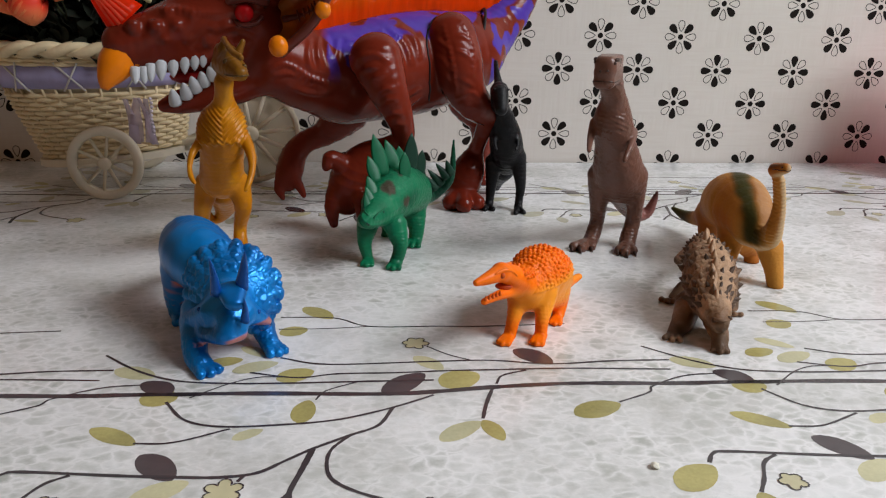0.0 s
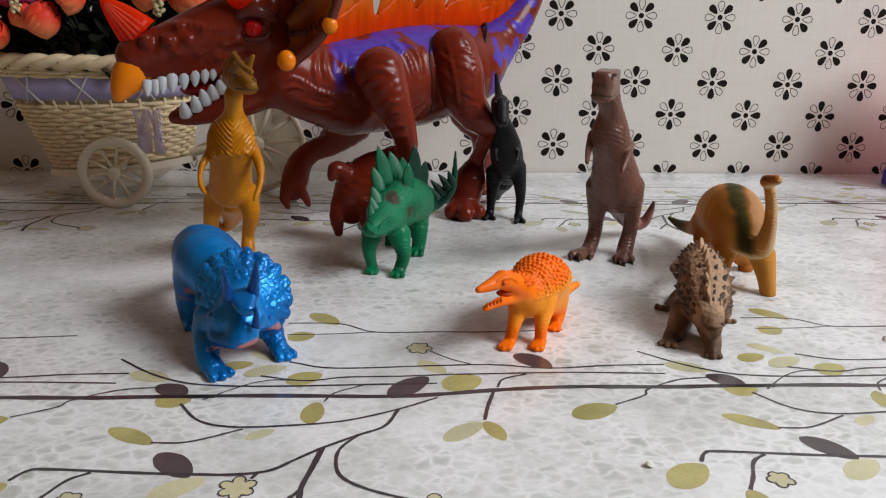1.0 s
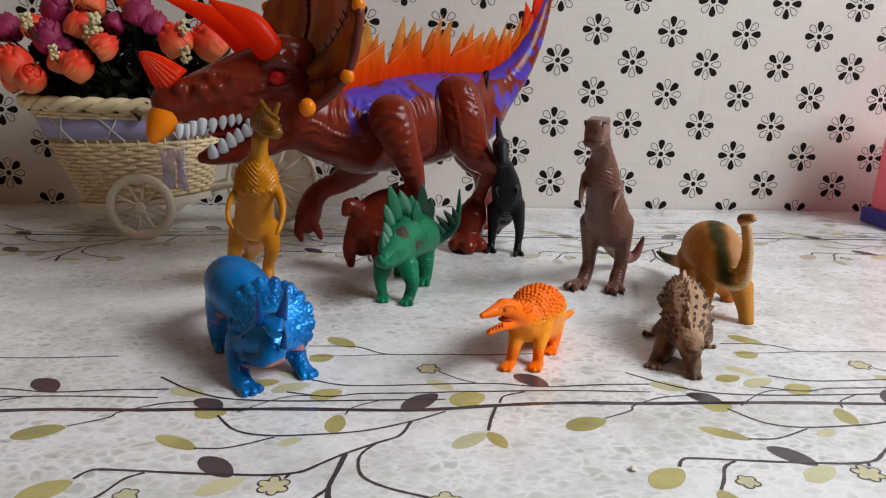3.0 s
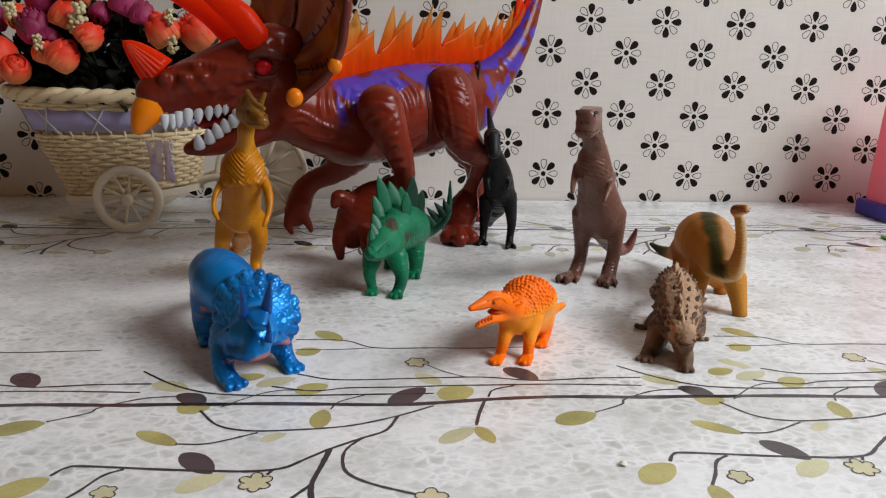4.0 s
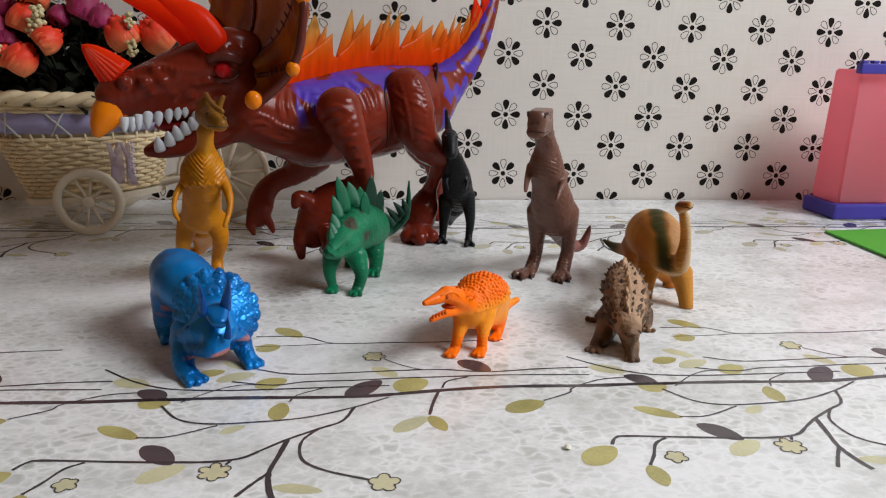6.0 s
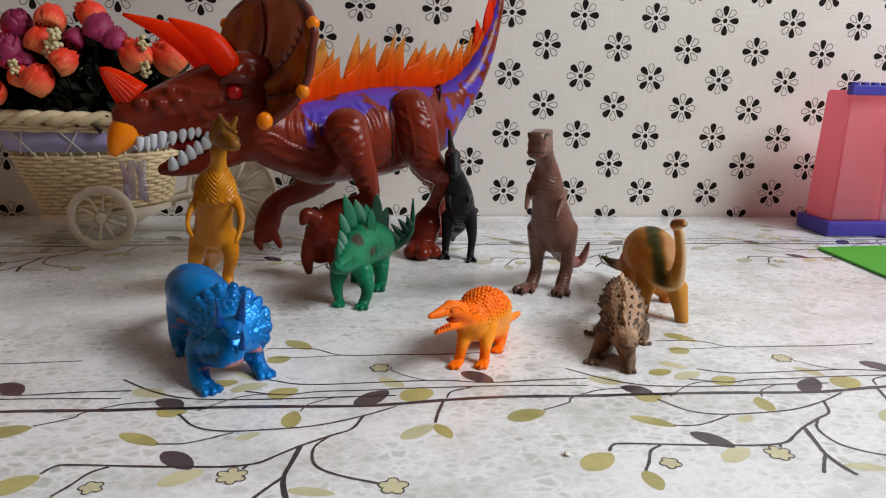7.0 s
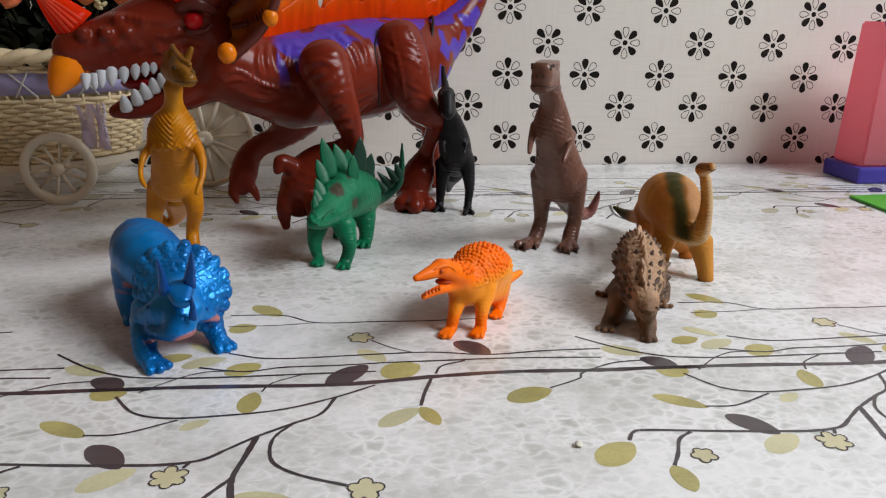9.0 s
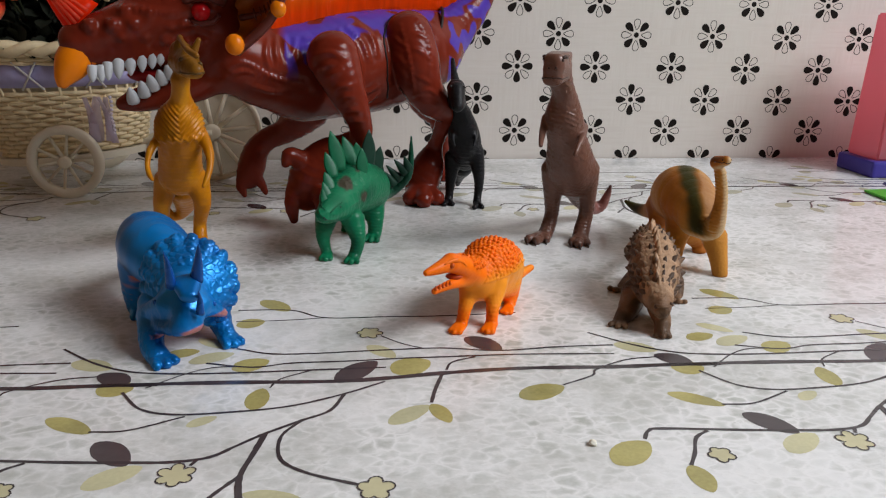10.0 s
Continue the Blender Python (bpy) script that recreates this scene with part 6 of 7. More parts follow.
    def shape(co, n, key):
        near = smooth01(-n[:, 1], -0.15, 0.2)
        trunk = np.isin(key, ("body", "neck", "tail"))
        head = np.isin(key, ("head", "jaw"))
        legs = np.isin(key, ("leg_fn", "leg_ff", "leg_hn", "leg_hf")) * smooth01(75 - co[:, 2], 0, 12)
        return (folds(co, arm_folds, 1.7, 1.1, near * (key == "leg_fn")) + folds(co, flank_folds, 1.7, 1.3, near * trunk) + folds(co, thigh_folds, 1.6, 0.85, near * (key == "leg_hn")) +
                folds(co, neck_folds, 1.7, 1.2, near * trunk) + folds(co, snout_folds, 2.2, 1.4, near * head) + wrinkles(co, (0.35, 0.1, 0.9), 6.5, 0.5, legs) + 0.3 * blotches(co, 0.09))

    body = [("head" if k.startswith("headlow") else k, r) for k, r in pick(s, "body", "neck", "tail", "head", "jaw", "leg", "claw", "toe")]
    out, last = [], None
    for k, r in body:
        out.append((last if k == "claw" else k, r))
        if k != "claw" and k != "toe":
            last = k
    rng = random.Random(8)
    bumps = [(-163, -133, 146, 4.6, "head"), (-150, -131, 147, 5.0, "head"), (-138, -128, 148, 4.6, "head"), (-128, -125, 153, 4.4, "head"),
             (-118, -121, 147, 4.2, "head"), (-146, -130, 140, 3.6, "head"), (-171, -132, 142, 3.6, "head"), (-98, -115, 166, 6.6, "head"),
             (-89, -114, 163, 6.0, "head"), (-107, -114, 164, 5.0, "head"),
             (-133, -124.5, 141, 4.6, "head"), (-121, -120, 139, 4.2, "head"), (-110, -117.5, 150, 4.8, "head"), (-156, -129, 138, 3.8, "head"),
             (-143, -126.5, 154, 4.4, "head"), (-116, -118.5, 157, 4.6, "head"), (-96, -119, 171, 7.4, "head"), (-85, -115, 170, 6.6, "head")]
    names = {"leg_fn": "front_leg", "leg_ff": "front_leg", "leg_hn": "hind_leg", "leg_hf": "hind_leg"}
    _, sk, nn = figure(root, out, names, paint, mat, 1.2, 7.0, 4, bumps, shape, {"leg_fn": "raised red-brown front leg", "tail": "purple and brown upswept tail", "jaw": "red-brown open lower jaw"},
           melt={"leg_fn": 1.5, "leg_ff": 3.0, "leg_hn": 1.5, "leg_hf": 3.0})

    beak = rows_of(s, "beak")
    ridge("beak", [(beak[0][0] + 6, beak[0][1] + 4, beak[0][2] + 1, 13.0), *beak], mat_knob, root, "bright orange beak", 16)
    nose = rows_of(s, "nosehorn")
    cone_part("nose_horn", nose[0][:3], nose[-1][:3], nose[0][3], mat_red, root, "clear red nose horn", flat=0.6, bend=(-2.0, 0, 3.0))
    # moulded ribs run up the horn to its tip
    axis = np.array(nose[-1][:3], float) - np.array(nose[0][:3], float)
    axis /= np.linalg.norm(axis)
    wide = np.cross(axis, (0, 1, 0))
    wide /= np.linalg.norm(wide)
    for k in range(7):
        u = (k - 3) / 3
        root_at = np.array(nose[0][:3], float) + wide * nose[0][3] * 0.86 * u - np.array((0, 1, 0)) * nose[0][3] * 0.6 * math.sqrt(1.05 - u * u)
        cone_part("horn_rib", root_at, np.array(nose[-1][:3], float) - axis * 1.5, 1.3, mat_rib, root, "paler rib on the nose horn", bend=(-2.6, -1.6, 3.6), sides=6)
    for key in ("browN", "browF"):
        h = [np.array(v, float) for v in rows_of(s, key)]
        d = (h[0] - h[1])[:3] / np.linalg.norm((h[0] - h[1])[:3])
        stub = [(*(h[0][:3] + d * h[0][3] * q), h[0][3] * w) for q, w in ((0.95, 0.35), (0.75, 0.7), (0.4, 0.95))]
        ridge("brow_horn", [*stub, *h], mat_red, root, "clear red brow horn", 12, 0.75)
    frill_part(root, frill_material(), mat_brown)
    for at_, r in (((-72, -151, 137), 5.8), ((-44, -152, 159), 4.8), ((-36, -152, 207), 4.6), ((-72, -74, 236), 4.6), ((-117, -12, 210), 4.6)):
        ball_part("frill_knob", at_, r, mat_knob, root, "orange frill knob", (1.05, 0.9, 1.15))
    ball_part("eye", (-97, -118.5, 156.0), 6.2, mat_eye, root, "glossy red eye")
    ridge("eyelid", [(-109, -116, 160, 2.4), (-103, -121.0, 165.0, 4.0), (-93, -122.0, 167, 4.6), (-82, -116, 162, 3.0)], mat_brown, root)
    ridge("lower_eyelid", [(-105, -117, 151.5, 1.4), (-98, -120, 148.8, 1.8), (-90, -118, 149.5, 1.6), (-86, -115, 154, 1.4)], mat_brown, root)
    for n, (base, tip) in enumerate(upper_teeth):
        cone_part("tooth", np.array(base) + (0, -1, 4), np.array(tip) + (-0.5, -3.5, 0.2 if n < 3 else -2.0), 3.7 if n < 3 else 4.2, mat_tooth, root, "grey-white tooth", sides=10, blunt=True)
    for base, tip in lower_teeth:
        cone_part("tooth", np.array(base) + (0, 2, -2), np.array(tip) + (-1.5, -1.5, -1.0), 4.2, mat_tooth, root, "grey-white tooth", sides=10, blunt=True)
    ball_part("tongue", (-132, -107, 114), 10.0, mat_mouth, root, "red tongue", (1.9, 1.0, 0.55))
    ball_part("mouth_lining", (-118, -104, 116), 10.0, mat_dark, root, "dark inside of the mouth", (1.6, 1.0, 0.9))
    spine = [(-56, -80, 146), (-37, -58, 151), (-18, -41, 155.5), (9, -16, 162), (42, 7, 164.5), (76, 31, 164), (95, 44, 166), (115, 57, 177), (131, 70, 195)]
    front = [(-22, 31, 30, 5), (10, 37, 22, 5), (37, 43, 18, 5), (70, 33, 26, 4), (99, 37, 15, 5), (122, 32, 16, 6)]
    back = [(-40, 49, 9, 17), (-9, 48, 7, 12), (20, 35, 7, 9), (49, 31, 8, 12), (77, 37, 9, 16), (108, 40, 9, 10), (128, 36, 9, 8)]
    spine_fin("spine_fin", spine, front, -1.6, 12.0, mat_flame, root, "clear orange flame-shaped spines")
    middle = [(-48, 26, 6, 14), (-28, 40, 12, 6), (2, 42, 10, 9), (27, 46, 9, 6), (58, 40, 10, 7), (84, 30, 9, 8), (92, 44, 6, 6), (116, 44, 9, 6)]
    spine_fin("spine_fin", spine, middle, 0.4, 10.0, mat_flame, root, "clear orange spines between")
    spine_fin("spine_fin", spine, back, 2.2, 9.0, mat_flame, root, "paler clear orange spines behind")
    for n, (base, tip, half) in enumerate(flames):
        plate_part("spine_flame", np.array(base, float) - (0, 0, 4), tip, half * 1.6, 4.0, mat_red, root, (0.55, 0.35, 0.75), "clear red tail spine", lean=0.4 if n % 3 else -0.3, flame=True)
    # the seam at which the tail and the front leg are plugged on
    seam = []
    for i in range(25):
        a = 2 * math.pi * i / 24
        seam.append((72 + 6 * math.sin(a), 24 + 33.5 * math.cos(a) * 0.9 - 3 * math.sin(a), 128 + 33 * math.sin(a), 1.4))
    # dark line laid on the skin for the shadow between thigh and body
    skin_line("hip_shadow_line", sk, nn, [(33, -36, 156), (28, -41, 147), (24, -46, 136), (22, -46, 123), (23, -46, 109), (27, -41, 94)], 0.8, mat_dark, root, "dark line for the shadow beside the hind leg")
    skin_line("shoulder_seam", sk, nn, [(-15, -76, 134), (-7, -76, 132), (0, -76, 126), (4, -76, 115), (5, -71, 104)], 0.8, mat_dark, root, "dark gap where the front leg is plugged on")
    part("tail_seam", tube_bm(mm(seam), 8), mat_dark, root, "dark seam ring")
    return root


big_toy()


# ---- the flower cart ----
M_WICKER = plain("cream_cane", (0.80, 0.66, 0.41), 0.55, 0.14, 120.0)
M_WHITE_PLASTIC = plain("cream_plastic", (0.82, 0.75, 0.59), 0.4, 0.06, 50.0)
M_LILAC = plain("lilac_ribbon", (0.44, 0.41, 0.66), 0.55, 0.14, 60.0)
M_FILM = clear_plastic("hazy_film", (0.74, 0.67, 0.54), (0.80, 0.73, 0.60), 0.5, 0.5, 0.6)
M_GAUZE = clear_plastic("lilac_gauze", (0.80, 0.74, 0.84), (0.86, 0.80, 0.90), 0.5, 0.55)
M_LACE = plain("white_lace", (0.74, 0.68, 0.80), 0.6, 0.1, 90.0)
M_THREAD = plain("white_cord", (0.70, 0.68, 0.64), 0.6, 0.1, 90.0)


def wheel(parent_thing, at, radius, width, rim, spokes, turn, tilt=0.0):
    """A spoked wheel: rim, hub and spokes under one part."""
    bm = bmesh.new()
    n, ring = 40, []
    prof = [(radius - rim, -width / 2), (radius - rim * 0.2, -width / 2), (radius, -width * 0.3), (radius, width * 0.3),
            (radius - rim * 0.2, width / 2), (radius - rim, width / 2)]
    for i in range(n):
        a = 2 * math.pi * i / n
        ring.append([bm.verts.new((r * math.cos(a) * 0.001, y * 0.001, r * math.sin(a) * 0.001)) for r, y in prof])
    for i in range(n):
        p, q = ring[i], ring[(i + 1) % n]
        for k in range(len(prof)):
            bm.faces.new((p[k], q[k], q[(k + 1) % len(prof)], p[(k + 1) % len(prof)]))
    bmesh.ops.recalc_face_normals(bm, faces=bm.faces[:])
    w = part("wheel", bm, M_WHITE_PLASTIC, parent_thing, "cream plastic spoked wheel")
    w.matrix_basis = pose(at[0] * 0.001, at[1] * 0.001, at[2] * 0.001, tilt, 0, turn)
    part("hub", tube_bm(mm([(0, -width * 0.75, 0, radius * 0.10), (0, -width * 0.6, 0, radius * 0.17), (0, width * 0.6, 0, radius * 0.17), (0, width * 0.75, 0, radius * 0.10)]), 16), M_WHITE_PLASTIC, w)
    for i in range(spokes):
        a = 2 * math.pi * (i + 0.25) / spokes
        c, sn = math.cos(a), math.sin(a)
        part("spoke", tube_bm(mm([(c * radius * 0.12, 0, sn * radius * 0.12, radius * 0.055), (c * (radius - rim * 0.8), 0, sn * (radius - rim * 0.8), radius * 0.04)]), 6), M_WHITE_PLASTIC, w)
    return w


def flower_cart():
    at = (-0.446, 1.150, 0.0)
    root = thing("flower_cart", at, "cream wicker tricycle planter with lilac ribbon band", "basket cart", turn=4.0)
    # basket: an oval tub that widens upwards, woven from cane over upright stakes
    z0, z1 = 32.0, 121.0
    stakes, rows_n = 40, 15

    def oval(t, a, grow=0.0):
        rx, ry = 60 + 28 * t + grow, 34 + 14 * t + grow
        shift = 14 - 14 * t
        return (shift + rx * math.cos(a), ry * math.sin(a), z0 + (z1 - z0) * t + 6.0 * (1 - t) * math.cos(a))

    bm = bmesh.new()
    rings = []
    for t in np.linspace(0, 1.0, 8):
        rings.append([bm.verts.new([v * 0.001 for v in oval(t, 2 * math.pi * i / 40, -2.2)]) for i in range(40)])
    for r, q in zip(rings, rings[1:]):
        for i in range(40):
            bm.faces.new((r[i], r[(i + 1) % 40], q[(i + 1) % 40], q[i]))
    bm.faces.new(rings[0][::-1])
    basket = part("basket", bm, plain("inner_cane", (0.60, 0.51, 0.34), 0.7, 0.15, 120.0), root, "woven cream wicker basket")
    for row in range(rows_n + 4):
        t = 0.02 + 0.62 * row / rows_n if row < rows_n else 0.885 + 0.035 * (row - rows_n)
        pts = []
        for i in range(121):
            a = 2 * math.pi * i / 120
            wob = 1.5 * math.cos(a * stakes / 2 + math.pi * row)
            pts.append((*oval(t, a, wob), 2.0))
        part("cane", tube_bm(mm(pts), 6), M_WICKER, basket)
    for i in range(stakes):
        a = 2 * math.pi * i / stakes
        part("stake", tube_bm(mm([(*oval(t, a, 0.0), 1.2) for t in (0.0, 0.35, 0.66)]), 6), M_WICKER, basket)
    # lilac band, its crossed cords and the plaited rim
    bm = bmesh.new()
    lo, hi = [], []
    for i in range(80):
        a = 2 * math.pi * i / 80
        g = 0.8 + 0.5 * math.sin(a * 13)
        lo.append(bm.verts.new([v * 0.001 for v in oval(0.66, a, g)]))
        hi.append(bm.verts.new([v * 0.001 for v in oval(0.87, a, g)]))
    for i in range(80):
        bm.faces.new((lo[i], lo[(i + 1) % 80], hi[(i + 1) % 80], hi[i]))
    band = part("ribbon_band", bm, M_LILAC, root, "lilac ribbon band")
    mod = band.modifiers.new("thick", "SOLIDIFY")
    mod.thickness = 0.0008
    for i in range(10):
        a = 2 * math.pi * (i + 0.35) / 10
        for d in (-0.11, 0.11):
            part("cord", tube_bm(mm([(*oval(0.64, a - d, 2.2), 0.9), (*oval(0.90, a + d, 2.2), 0.9)]), 6), M_THREAD, band)
    for strand in range(3):
        pts = []
        for i in range(181):
            a = 2 * math.pi * i / 180
            ph = a * 9 + strand * 2 * math.pi / 3
            x, y, z = oval(1.0, a, 2.0 + 4.2 * math.cos(ph))
            pts.append((x, y, z + 2 + 2.4 * math.sin(ph * 2) * 0.6 + 1.6 * math.sin(ph), 4.5))
        part("rim_plait", tube_bm(mm(pts), 8), M_WICKER, root, "plaited cane rim")
    # base board, frame and wheels
    bm = bmesh.new()
    low, high = [], []
    for i in range(40):
        a = 2 * math.pi * i / 40
        x, y, z = oval(0.0, a, 6.0)
        low.append(bm.verts.new((x * 0.001, y * 0.001, (z - 7) * 0.001)))
        high.append(bm.verts.new((x * 0.001, y * 0.001, (z - 1) * 0.001)))
    for i in range(40):
        bm.faces.new((low[i], low[(i + 1) % 40], high[(i + 1) % 40], high[i]))
    bm.faces.new(low[::-1])
    bm.faces.new(high)
    part("base_board", bm, M_WHITE_PLASTIC, root, "cream plastic base", smooth=False)
    wheel(root, (20.5, -64, 31.0), 31.0, 8.0, 7.2, 10, -4.0)
    wheel(root, (20.5, 64, 31.0), 31.0, 8.0, 7.2, 10, -4.0)
    part("axle", tube_bm(mm([(20.5, -62, 31, 3.0), (20.5, 62, 31, 3.0)]), 10), M_WHITE_PLASTIC, root)
    front = wheel(root, (136, -6, 46.0), 46.0, 7.0, 4.5, 12, -6.0)
    bm = bmesh.new()
    rings = [[bm.verts.new((q * 42.5 * math.cos(a) * 0.001, (4.0 + 0.8 * math.sin(5 * a + 3 * q)) * 0.001, q * 42.5 * math.sin(a) * 0.001)) for a in np.linspace(0, 2 * math.pi, 40, endpoint=False)] for q in (0.17, 0.45, 0.75, 1.0)]
    for r, q in zip(rings, rings[1:]):
        for i in range(40):
            bm.faces.new((r[i], r[(i + 1) % 40], q[(i + 1) % 40], q[i]))
    film = part("wheel_film", bm, M_FILM, front, "hazy clear film over the wheel")
    mod = film.modifiers.new("thick", "SOLIDIFY")
    mod.thickness = 0.0003
    part("front_fork", tube_bm(mm(spline([(66, -4, 34, 4.0), (96, -16, 44, 3.5), (136, -14, 46, 3.0)], 5)), 10), M_WHITE_PLASTIC, root)
    part("front_fork", tube_bm(mm(spline([(66, 4, 34, 4.0), (96, 12, 44, 3.5), (136, 8, 46, 3.0)], 5)), 10), M_WHITE_PLASTIC, root)
    # the lilac gauze bow with its beaded cord, hung from the band
    for k, (dx, w) in enumerate(((0, 6), (8, 4), (-8, 4), (3, 3))):
        bm = bmesh.new()
        left, right = [], []
        for i in range(9):
            t = i / 8
            x, y, z = 48 + dx + 5 * t * (k - 1), -50 - 3 * math.sin(t * 5 + k) - 2 * k, 84 - 38 * t
            left.append(bm.verts.new(((x - w * (0.5 + 0.6 * t)) * 0.001, (y + 2 * math.sin(t * 7)) * 0.001, z * 0.001)))
            right.append(bm.verts.new(((x + w * (0.5 + 0.6 * t)) * 0.001, (y - 2 * math.sin(t * 6 + 1)) * 0.001, z * 0.001)))
        for i in range(8):
            bm.faces.new((left[i], right[i], right[i + 1], left[i + 1]))
        tail = part("bow_tail", bm, M_GAUZE, root, "pale lilac gauze bow tail")
        mod = tail.modifiers.new("thick", "SOLIDIFY")
        mod.thickness = 0.0006
    for i in range(12):
        ball_part("bead", (60 + 0.6 * math.sin(i), -57, 84 - 3.4 * i), 1.5, M_LACE, root, seg=8)
    return root


flower_cart()


# ---- the silk flowers in the basket ----
def rose_material(name, outer, inner):
    m, nt, p = material(name, 0.6)
    v = coords(nt)
    tc = nt.nodes.new("ShaderNodeTexCoord")
    sep = nt.nodes.new("ShaderNodeSeparateXYZ")
    nt.links.new(tc.outputs["Generated"], sep.inputs[0])
    fade = math_node(nt, "ADD", sep.outputs["Z"], math_node(nt, "MULTIPLY_ADD", noise_tex(nt, v, 90.0), 0.5, -0.25))
    nt.links.new(ramp(nt, fade, [(0.12, outer), (0.72, inner)]), p.inputs["Base Color"])
    p.inputs["Sheen Weight"].default_value = 0.05
    p.inputs["Subsurface Weight"].default_value = 0.1
    p.inputs["Subsurface Radius"].default_value = (0.004, 0.002, 0.001)
    bump(nt, p, noise_tex(nt, coords(nt, 1.0, (1, 1, 0.3)), 300.0), 0.35, 0.0006)
    return m


M_CORAL = rose_material("coral_silk", (0.88, 0.25, 0.085), (0.82, 0.038, 0.006))
M_MAGENTA = rose_material("magenta_silk", (0.46, 0.03, 0.15), (0.26, 0.008, 0.06))
M_BERRY = plain("cream_berry", (0.62, 0.54, 0.30), 0.55, 0.2, 120.0)
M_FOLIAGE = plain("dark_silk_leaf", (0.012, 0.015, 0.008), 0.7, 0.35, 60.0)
M_STALK = plain("dark_stalk", (0.03, 0.035, 0.015), 0.6, 0.2, 60.0)


def rose(kind, at, r, lean, seed):
    """A silk rosebud: overlapping cupped petals round a closed heart, on a stalk."""
    rng = random.Random(seed)
    mat = M_CORAL if kind == "coral" else M_MAGENTA
    label = "coral silk rosebud in the basket" if kind == "coral" else "magenta silk rosebud in the basket"
    root = thing("silk_rose", [v * 0.001 for v in at], label, "artificial flower", "silk roses")
    turn = Euler([radians(a) for a in lean]).to_matrix()

    def petal(a0, width, top, radius, open_out):
        bm = bmesh.new()
        grid = []
        for i in range(7):
            t = i / 6
            row = []
            for k in range(7):
                u = (k / 6 - 0.5) * 2
                prof = radius * (0.35 + 0.65 * math.sin(math.pi * min(1.0, 0.25 + 0.62 * t))) + open_out * t ** 3 * r
                edge = 1 - 0.22 * u * u * t
                a = a0 + u * width * (0.55 + 0.45 * math.sin(math.pi * (0.2 + 0.6 * t)))
                z = (-0.85 + (top + 0.85) * t * edge) * r
                row.append(bm.verts.new(turn @ Vector((prof * math.cos(a), prof * math.sin(a), z)) * 0.001))
            grid.append(row)
        for p, q in zip(grid, grid[1:]):
            for k in range(6):
                bm.faces.new((p[k], p[k + 1], q[k + 1], q[k]))
        ob = part("petal", bm, mat, root)
        mod = ob.modifiers.new("thick", "SOLIDIFY")
        mod.thickness = 0.0007

    for layer, (count, rad, top, out) in enumerate(((3, 0.42, 0.92, -0.10), (4, 0.66, 0.82, -0.10), (5, 0.9, 0.62, 0.02))):
        for i in range(count):
            petal(2 * math.pi * (i + 0.4 * layer + 0.2 * rng.random()) / count, 1.15 if layer else 1.3, top, r * rad, out)
    ball = bmesh.new()
    bmesh.ops.create_uvsphere(ball, u_segments=12, v_segments=8, radius=0.001 * r * 0.62)
    for v in ball.verts:
        v.co = turn @ Vector((v.co.x, v.co.y, v.co.z * 1.25))
    part("heart", ball, mat, root)
    foot = turn @ Vector((0, 0, -0.8 * r))
    low = Vector((-437 + (at[0] + 437) * 0.35 - at[0], 1150 + (at[1] - 1150) * 0.3 - at[1], 104 - at[2]))
    part("stalk", tube_bm(mm(spline([(*foot, 1.2), (*((foot + low) * 0.5 + Vector((0, 0, 6))), 1.1), (*low, 1.2)], 4)), 6), M_STALK, root, "dark stalk")
    for i in range(4):
        a = 2 * math.pi * i / 4 + seed
        tip = foot + turn @ Vector((math.cos(a) * r * 0.75, math.sin(a) * r * 0.75, r * 0.55))
        plate_part("sepal", foot, tip, r * 0.22, 0.8, M_FOLIAGE, root, turn @ Vector((-math.sin(a), math.cos(a), 0)), "dark green sepal")
    return root


BERRY = {}


def berry_spray(at, r, seed):
    rng = random.Random(seed)
    root = thing("berry_spray", [v * 0.001 for v in at], "spray of small cream berries among the roses", "artificial flower", "berry sprays")
    if "mesh" not in BERRY:
        bm = bmesh.new()
        bmesh.ops.create_icosphere(bm, subdivisions=2, radius=0.00034)
        BERRY["mesh"] = bpy.data.meshes.new("berry")
        bm.to_mesh(BERRY["mesh"])
        bm.free()
        BERRY["mesh"].materials.append(M_BERRY)
        BERRY["mesh"].polygons.foreach_set("use_smooth", [True] * len(BERRY["mesh"].polygons))
    for i in range(26):
        z = (rng.random() - 0.5) * 2.6 * r
        a, q = rng.random() * 6.28, r * (0.4 + 0.5 * rng.random()) * math.sqrt(max(0.1, 1 - (z / (1.5 * r)) ** 2))
        berry = new("berry", BERRY["mesh"])
        berry.parent = root
        berry.matrix_basis = Matrix.Translation(Vector((q * math.cos(a), q * math.sin(a), z)) * 0.001) @ Matrix.Scale(r, 4)
    low = (-437 + (at[0] + 437) * 0.4 - at[0], 1150 + (at[1] - 1150) * 0.35 - at[1], 104 - at[2])
    part("stalk", tube_bm(mm([(0, 0, -r, 0.9), (low[0] * 0.5, low[1] * 0.5, low[2] * 0.5 + 3, 0.9), (*low, 0.9)]), 6), M_STALK, root)


CORAL = [(-526, 1098, 160, 15.0), (-508, 1092, 147, 12.2), (-484, 1100, 162, 10.5), (-466, 1092, 159, 13.2), (-443, 1094, 175, 11.4), (-468, 1112, 193, 13.0),
         (-461, 1120, 213, 13.0), (-510, 1112, 191, 10.5), (-386, 1104, 183, 14.4), (-358, 1112, 182, 15.5), (-428, 1120, 218, 12.0), (-536, 1120, 144, 11.0), (-560, 1130, 165, 13.0)]
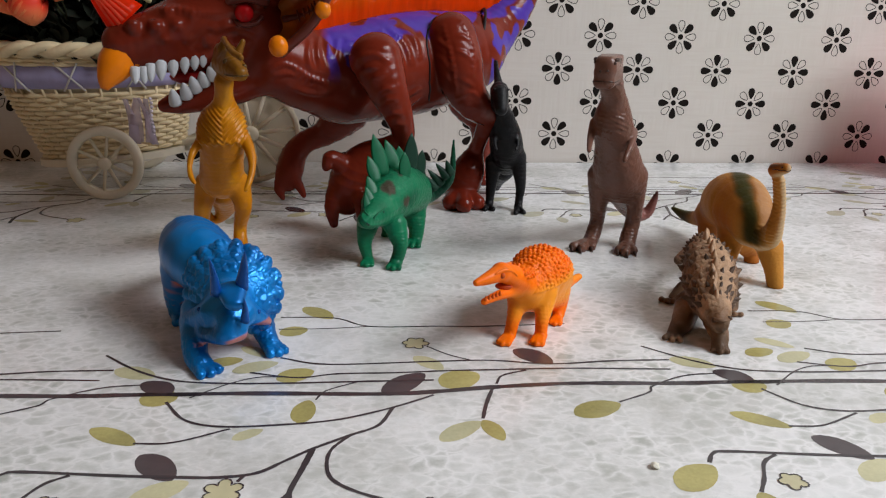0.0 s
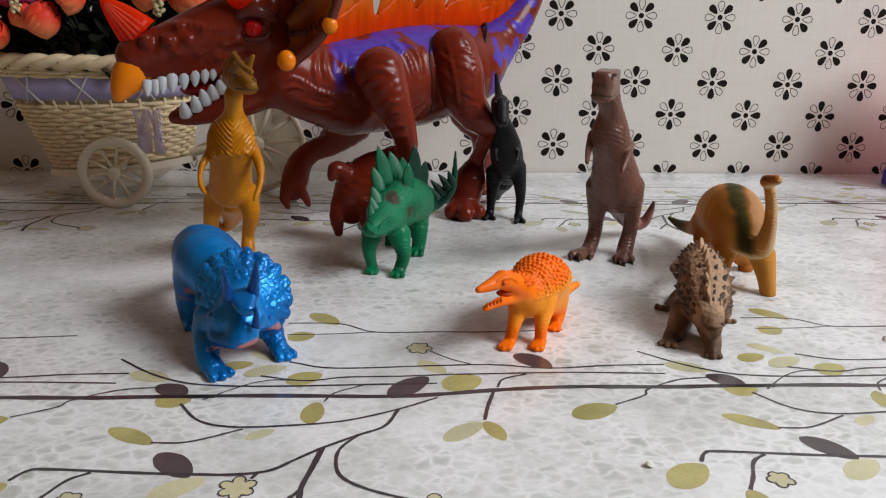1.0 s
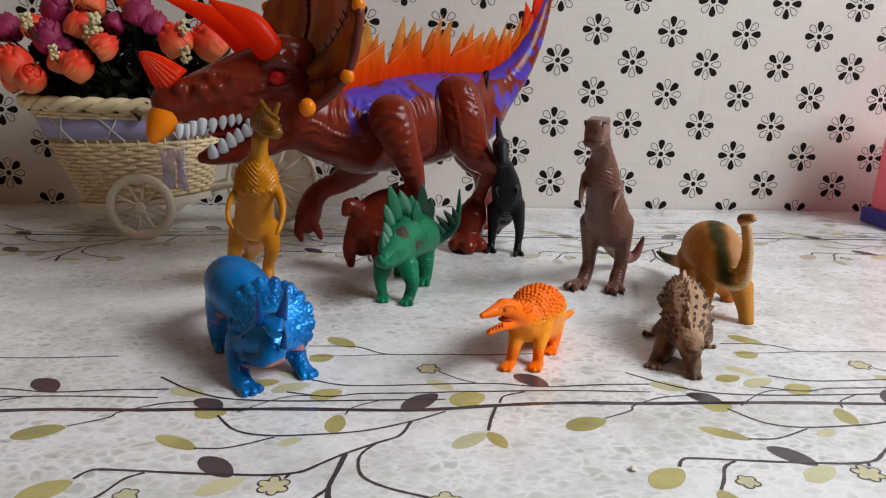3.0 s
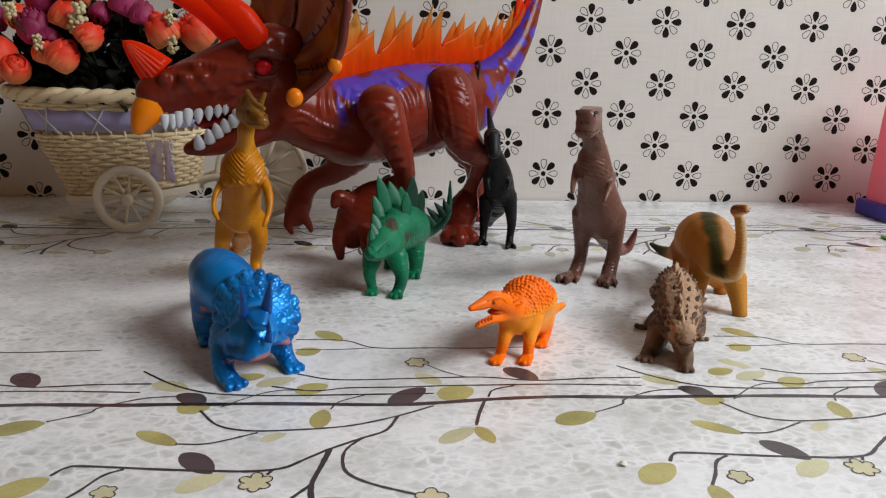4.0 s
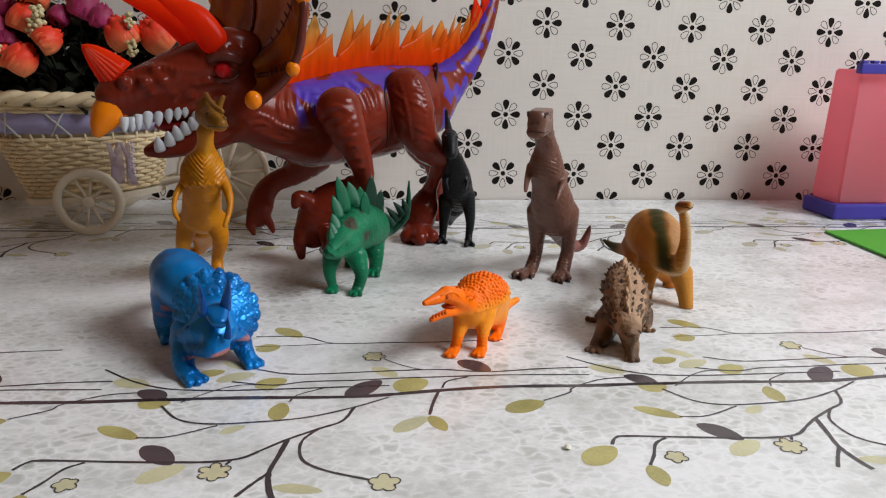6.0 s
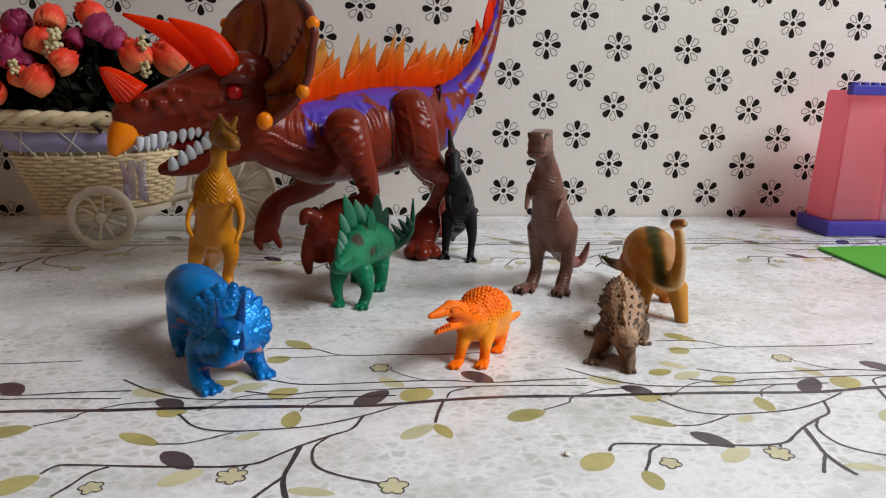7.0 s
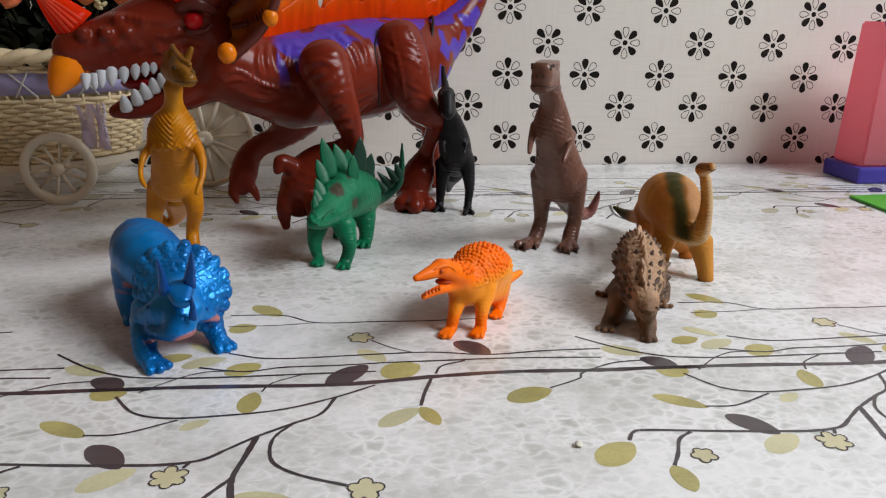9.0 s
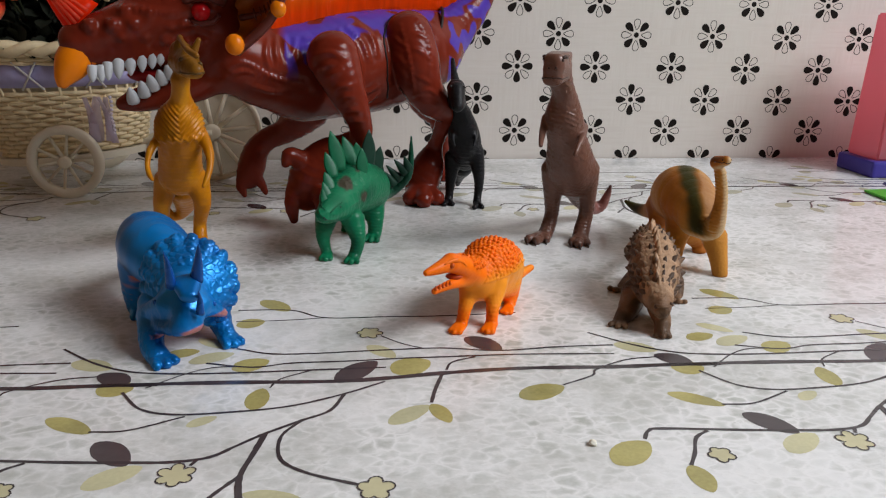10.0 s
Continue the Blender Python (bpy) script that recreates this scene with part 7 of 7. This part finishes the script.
MAGENTA = [(-496, 1108, 184, 14.0), (-492, 1124, 208, 13.0), (-416, 1112, 206, 12.8), (-401, 1106, 196, 10.5), (-438, 1112, 196, 9.0), (-484, 1108, 172, 11.5), (-540, 1130, 190, 12.0)]
for n, (x, y, z, r) in enumerate(CORAL):
    rose("coral", (x, y, z), r * 1.2, (38 + 22 * math.sin(n * 2.1), (x + 450) * 0.22 + 12 * math.sin(n), 30 * n), n)
for n, (x, y, z, r) in enumerate(MAGENTA):
    rose("magenta", (x, y, z), r * 1.2, (30 + 20 * math.sin(n * 1.7), (x + 450) * 0.2 + 10 * math.sin(n + 1), 40 * n), 50 + n)
for n, (x, y, z, r) in enumerate([(-506, 1090, 194, 5.5), (-450, 1092, 194, 7.0), (-374, 1092, 192, 4.6), (-373, 1088, 169, 5.2), (-484, 1084, 168, 4.6), (-456, 1092, 184, 5.2)]):
    berry_spray((x, y, z), r, n)


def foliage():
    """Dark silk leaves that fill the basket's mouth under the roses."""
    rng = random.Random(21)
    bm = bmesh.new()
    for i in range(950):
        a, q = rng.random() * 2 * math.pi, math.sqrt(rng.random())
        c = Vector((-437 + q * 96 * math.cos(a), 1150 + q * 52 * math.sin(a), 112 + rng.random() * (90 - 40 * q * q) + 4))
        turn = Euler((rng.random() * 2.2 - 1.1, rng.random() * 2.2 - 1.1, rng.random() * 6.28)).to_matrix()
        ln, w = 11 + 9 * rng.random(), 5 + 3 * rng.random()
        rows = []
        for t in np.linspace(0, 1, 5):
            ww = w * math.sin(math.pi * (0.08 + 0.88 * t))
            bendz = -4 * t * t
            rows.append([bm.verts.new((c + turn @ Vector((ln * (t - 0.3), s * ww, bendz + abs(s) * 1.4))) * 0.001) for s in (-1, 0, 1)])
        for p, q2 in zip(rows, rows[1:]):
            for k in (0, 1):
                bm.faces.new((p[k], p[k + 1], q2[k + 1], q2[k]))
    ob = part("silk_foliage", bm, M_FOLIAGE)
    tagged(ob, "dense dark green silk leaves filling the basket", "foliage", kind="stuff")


foliage()


# ---- the pink play tower, the green card and the crumb ----
M_PINK = clear_plastic("pink_plastic", (0.95, 0.40, 0.46), (0.95, 0.44, 0.50), 0.62, 0.3, 0.0)
M_PINK_LIGHT = clear_plastic("light_pink_plastic", (0.96, 0.52, 0.60), (0.96, 0.55, 0.62), 0.62, 0.3, 0.0)
M_VIOLET = plain("violet_plastic", (0.065, 0.05, 0.33), 0.42, 0.12, 60.0)
M_GREEN = plain("green_card", (0.075, 0.36, 0.035), 0.5, 0.08, 60.0)
M_CRUMB = plain("crumb", (0.86, 0.82, 0.70), 0.7, 0.2, 200.0)


def taper_bm(lo, hi, z0, z1, shrink, bevel=0.002):
    bm = box_bm((lo[0], lo[1], z0), (hi[0], hi[1], z1))
    cx, cy = (lo[0] + hi[0]) / 2, (lo[1] + hi[1]) / 2
    for v in bm.verts:
        if v.co.z > (z0 + z1) / 2:
            v.co.x, v.co.y = cx + (v.co.x - cx) * shrink, cy + (v.co.y - cy) * shrink
    bmesh.ops.bevel(bm, geom=bm.edges[:], offset=bevel, segments=2, affect="EDGES")
    return bm


def play_tower():
    root = thing("toy_tower", (0.42, 1.168, 0.0), "pink plastic toy castle tower with violet base", "toy castle")
    part("base", box_bm((-0.066, -0.032, 0.0), (0.14, 0.03, 0.0175), 0.003), M_VIOLET, root, "violet plastic base", smooth=False)
    tower = part("tower", taper_bm((-0.060, -0.027), (0.0, 0.024), 0.0175, 0.164, 0.86), M_PINK, root, "pink tapered tower", smooth=False)
    part("parapet", box_bm((-0.062, -0.034, 0.160), (-0.004, -0.024, 0.171), 0.0015), M_VIOLET, tower, "violet parapet", smooth=False)
    for i in range(5):
        part("merlon", box_bm((-0.061 + 0.012 * i, -0.0335, 0.171), (-0.054 + 0.012 * i, -0.0265, 0.174), 0.001), M_VIOLET, tower, smooth=False)
    wall = part("wall_panel", box_bm((0.002, -0.026, 0.0175), (0.13, 0.018, 0.147), 0.002), M_PINK_LIGHT, root, "light pink brick-marked wall", smooth=False)
    part("trim", box_bm((-0.002, -0.031, 0.100), (0.13, -0.0265, 0.112), 0.0012), M_VIOLET, wall, smooth=False)
    for r in range(4):
        for k in range(5):
            part("brick", box_bm((0.006 + 0.012 * k + 0.006 * (r % 2), -0.028, 0.045 + 0.011 * r), (0.015 + 0.012 * k + 0.006 * (r % 2), -0.0255, 0.053 + 0.011 * r), 0.0008), M_PINK, wall, smooth=False)
    return root


play_tower()
bm = bmesh.new()
low = [bm.verts.new(v) for v in ((0.0, 0.0, 0.0), (-0.005, -0.155, 0.0), (0.25, -0.155, 0.0), (0.25, 0.02, 0.0))]
top = [bm.verts.new((v.co.x, v.co.y, 0.0022)) for v in low]
for i in range(4):
    bm.faces.new((low[i], low[(i + 1) % 4], top[(i + 1) % 4], top[i]))
bm.faces.new(low[::-1])
bm.faces.new(top)
bmesh.ops.recalc_face_normals(bm, faces=bm.faces[:])
card = part("green_mat", bm, M_GREEN, None, smooth=False)
card.matrix_basis = pose(0.3045, 1.076, 0.0007)
tagged(card, "bright green foam sheet lying on the oilcloth", "mat")

bm = bmesh.new()
bmesh.ops.create_icosphere(bm, subdivisions=3, radius=0.0016)
for v in bm.verts:
    v.co *= 1 + 0.45 * noise.noise(v.co * 900)
    v.co.z *= 0.7
crumb = part("crumb", bm, M_CRUMB)
crumb.matrix_basis = pose(-0.0883, 0.6708, 0.0010)
tagged(crumb, "small pale food crumb on the oilcloth", "crumb")
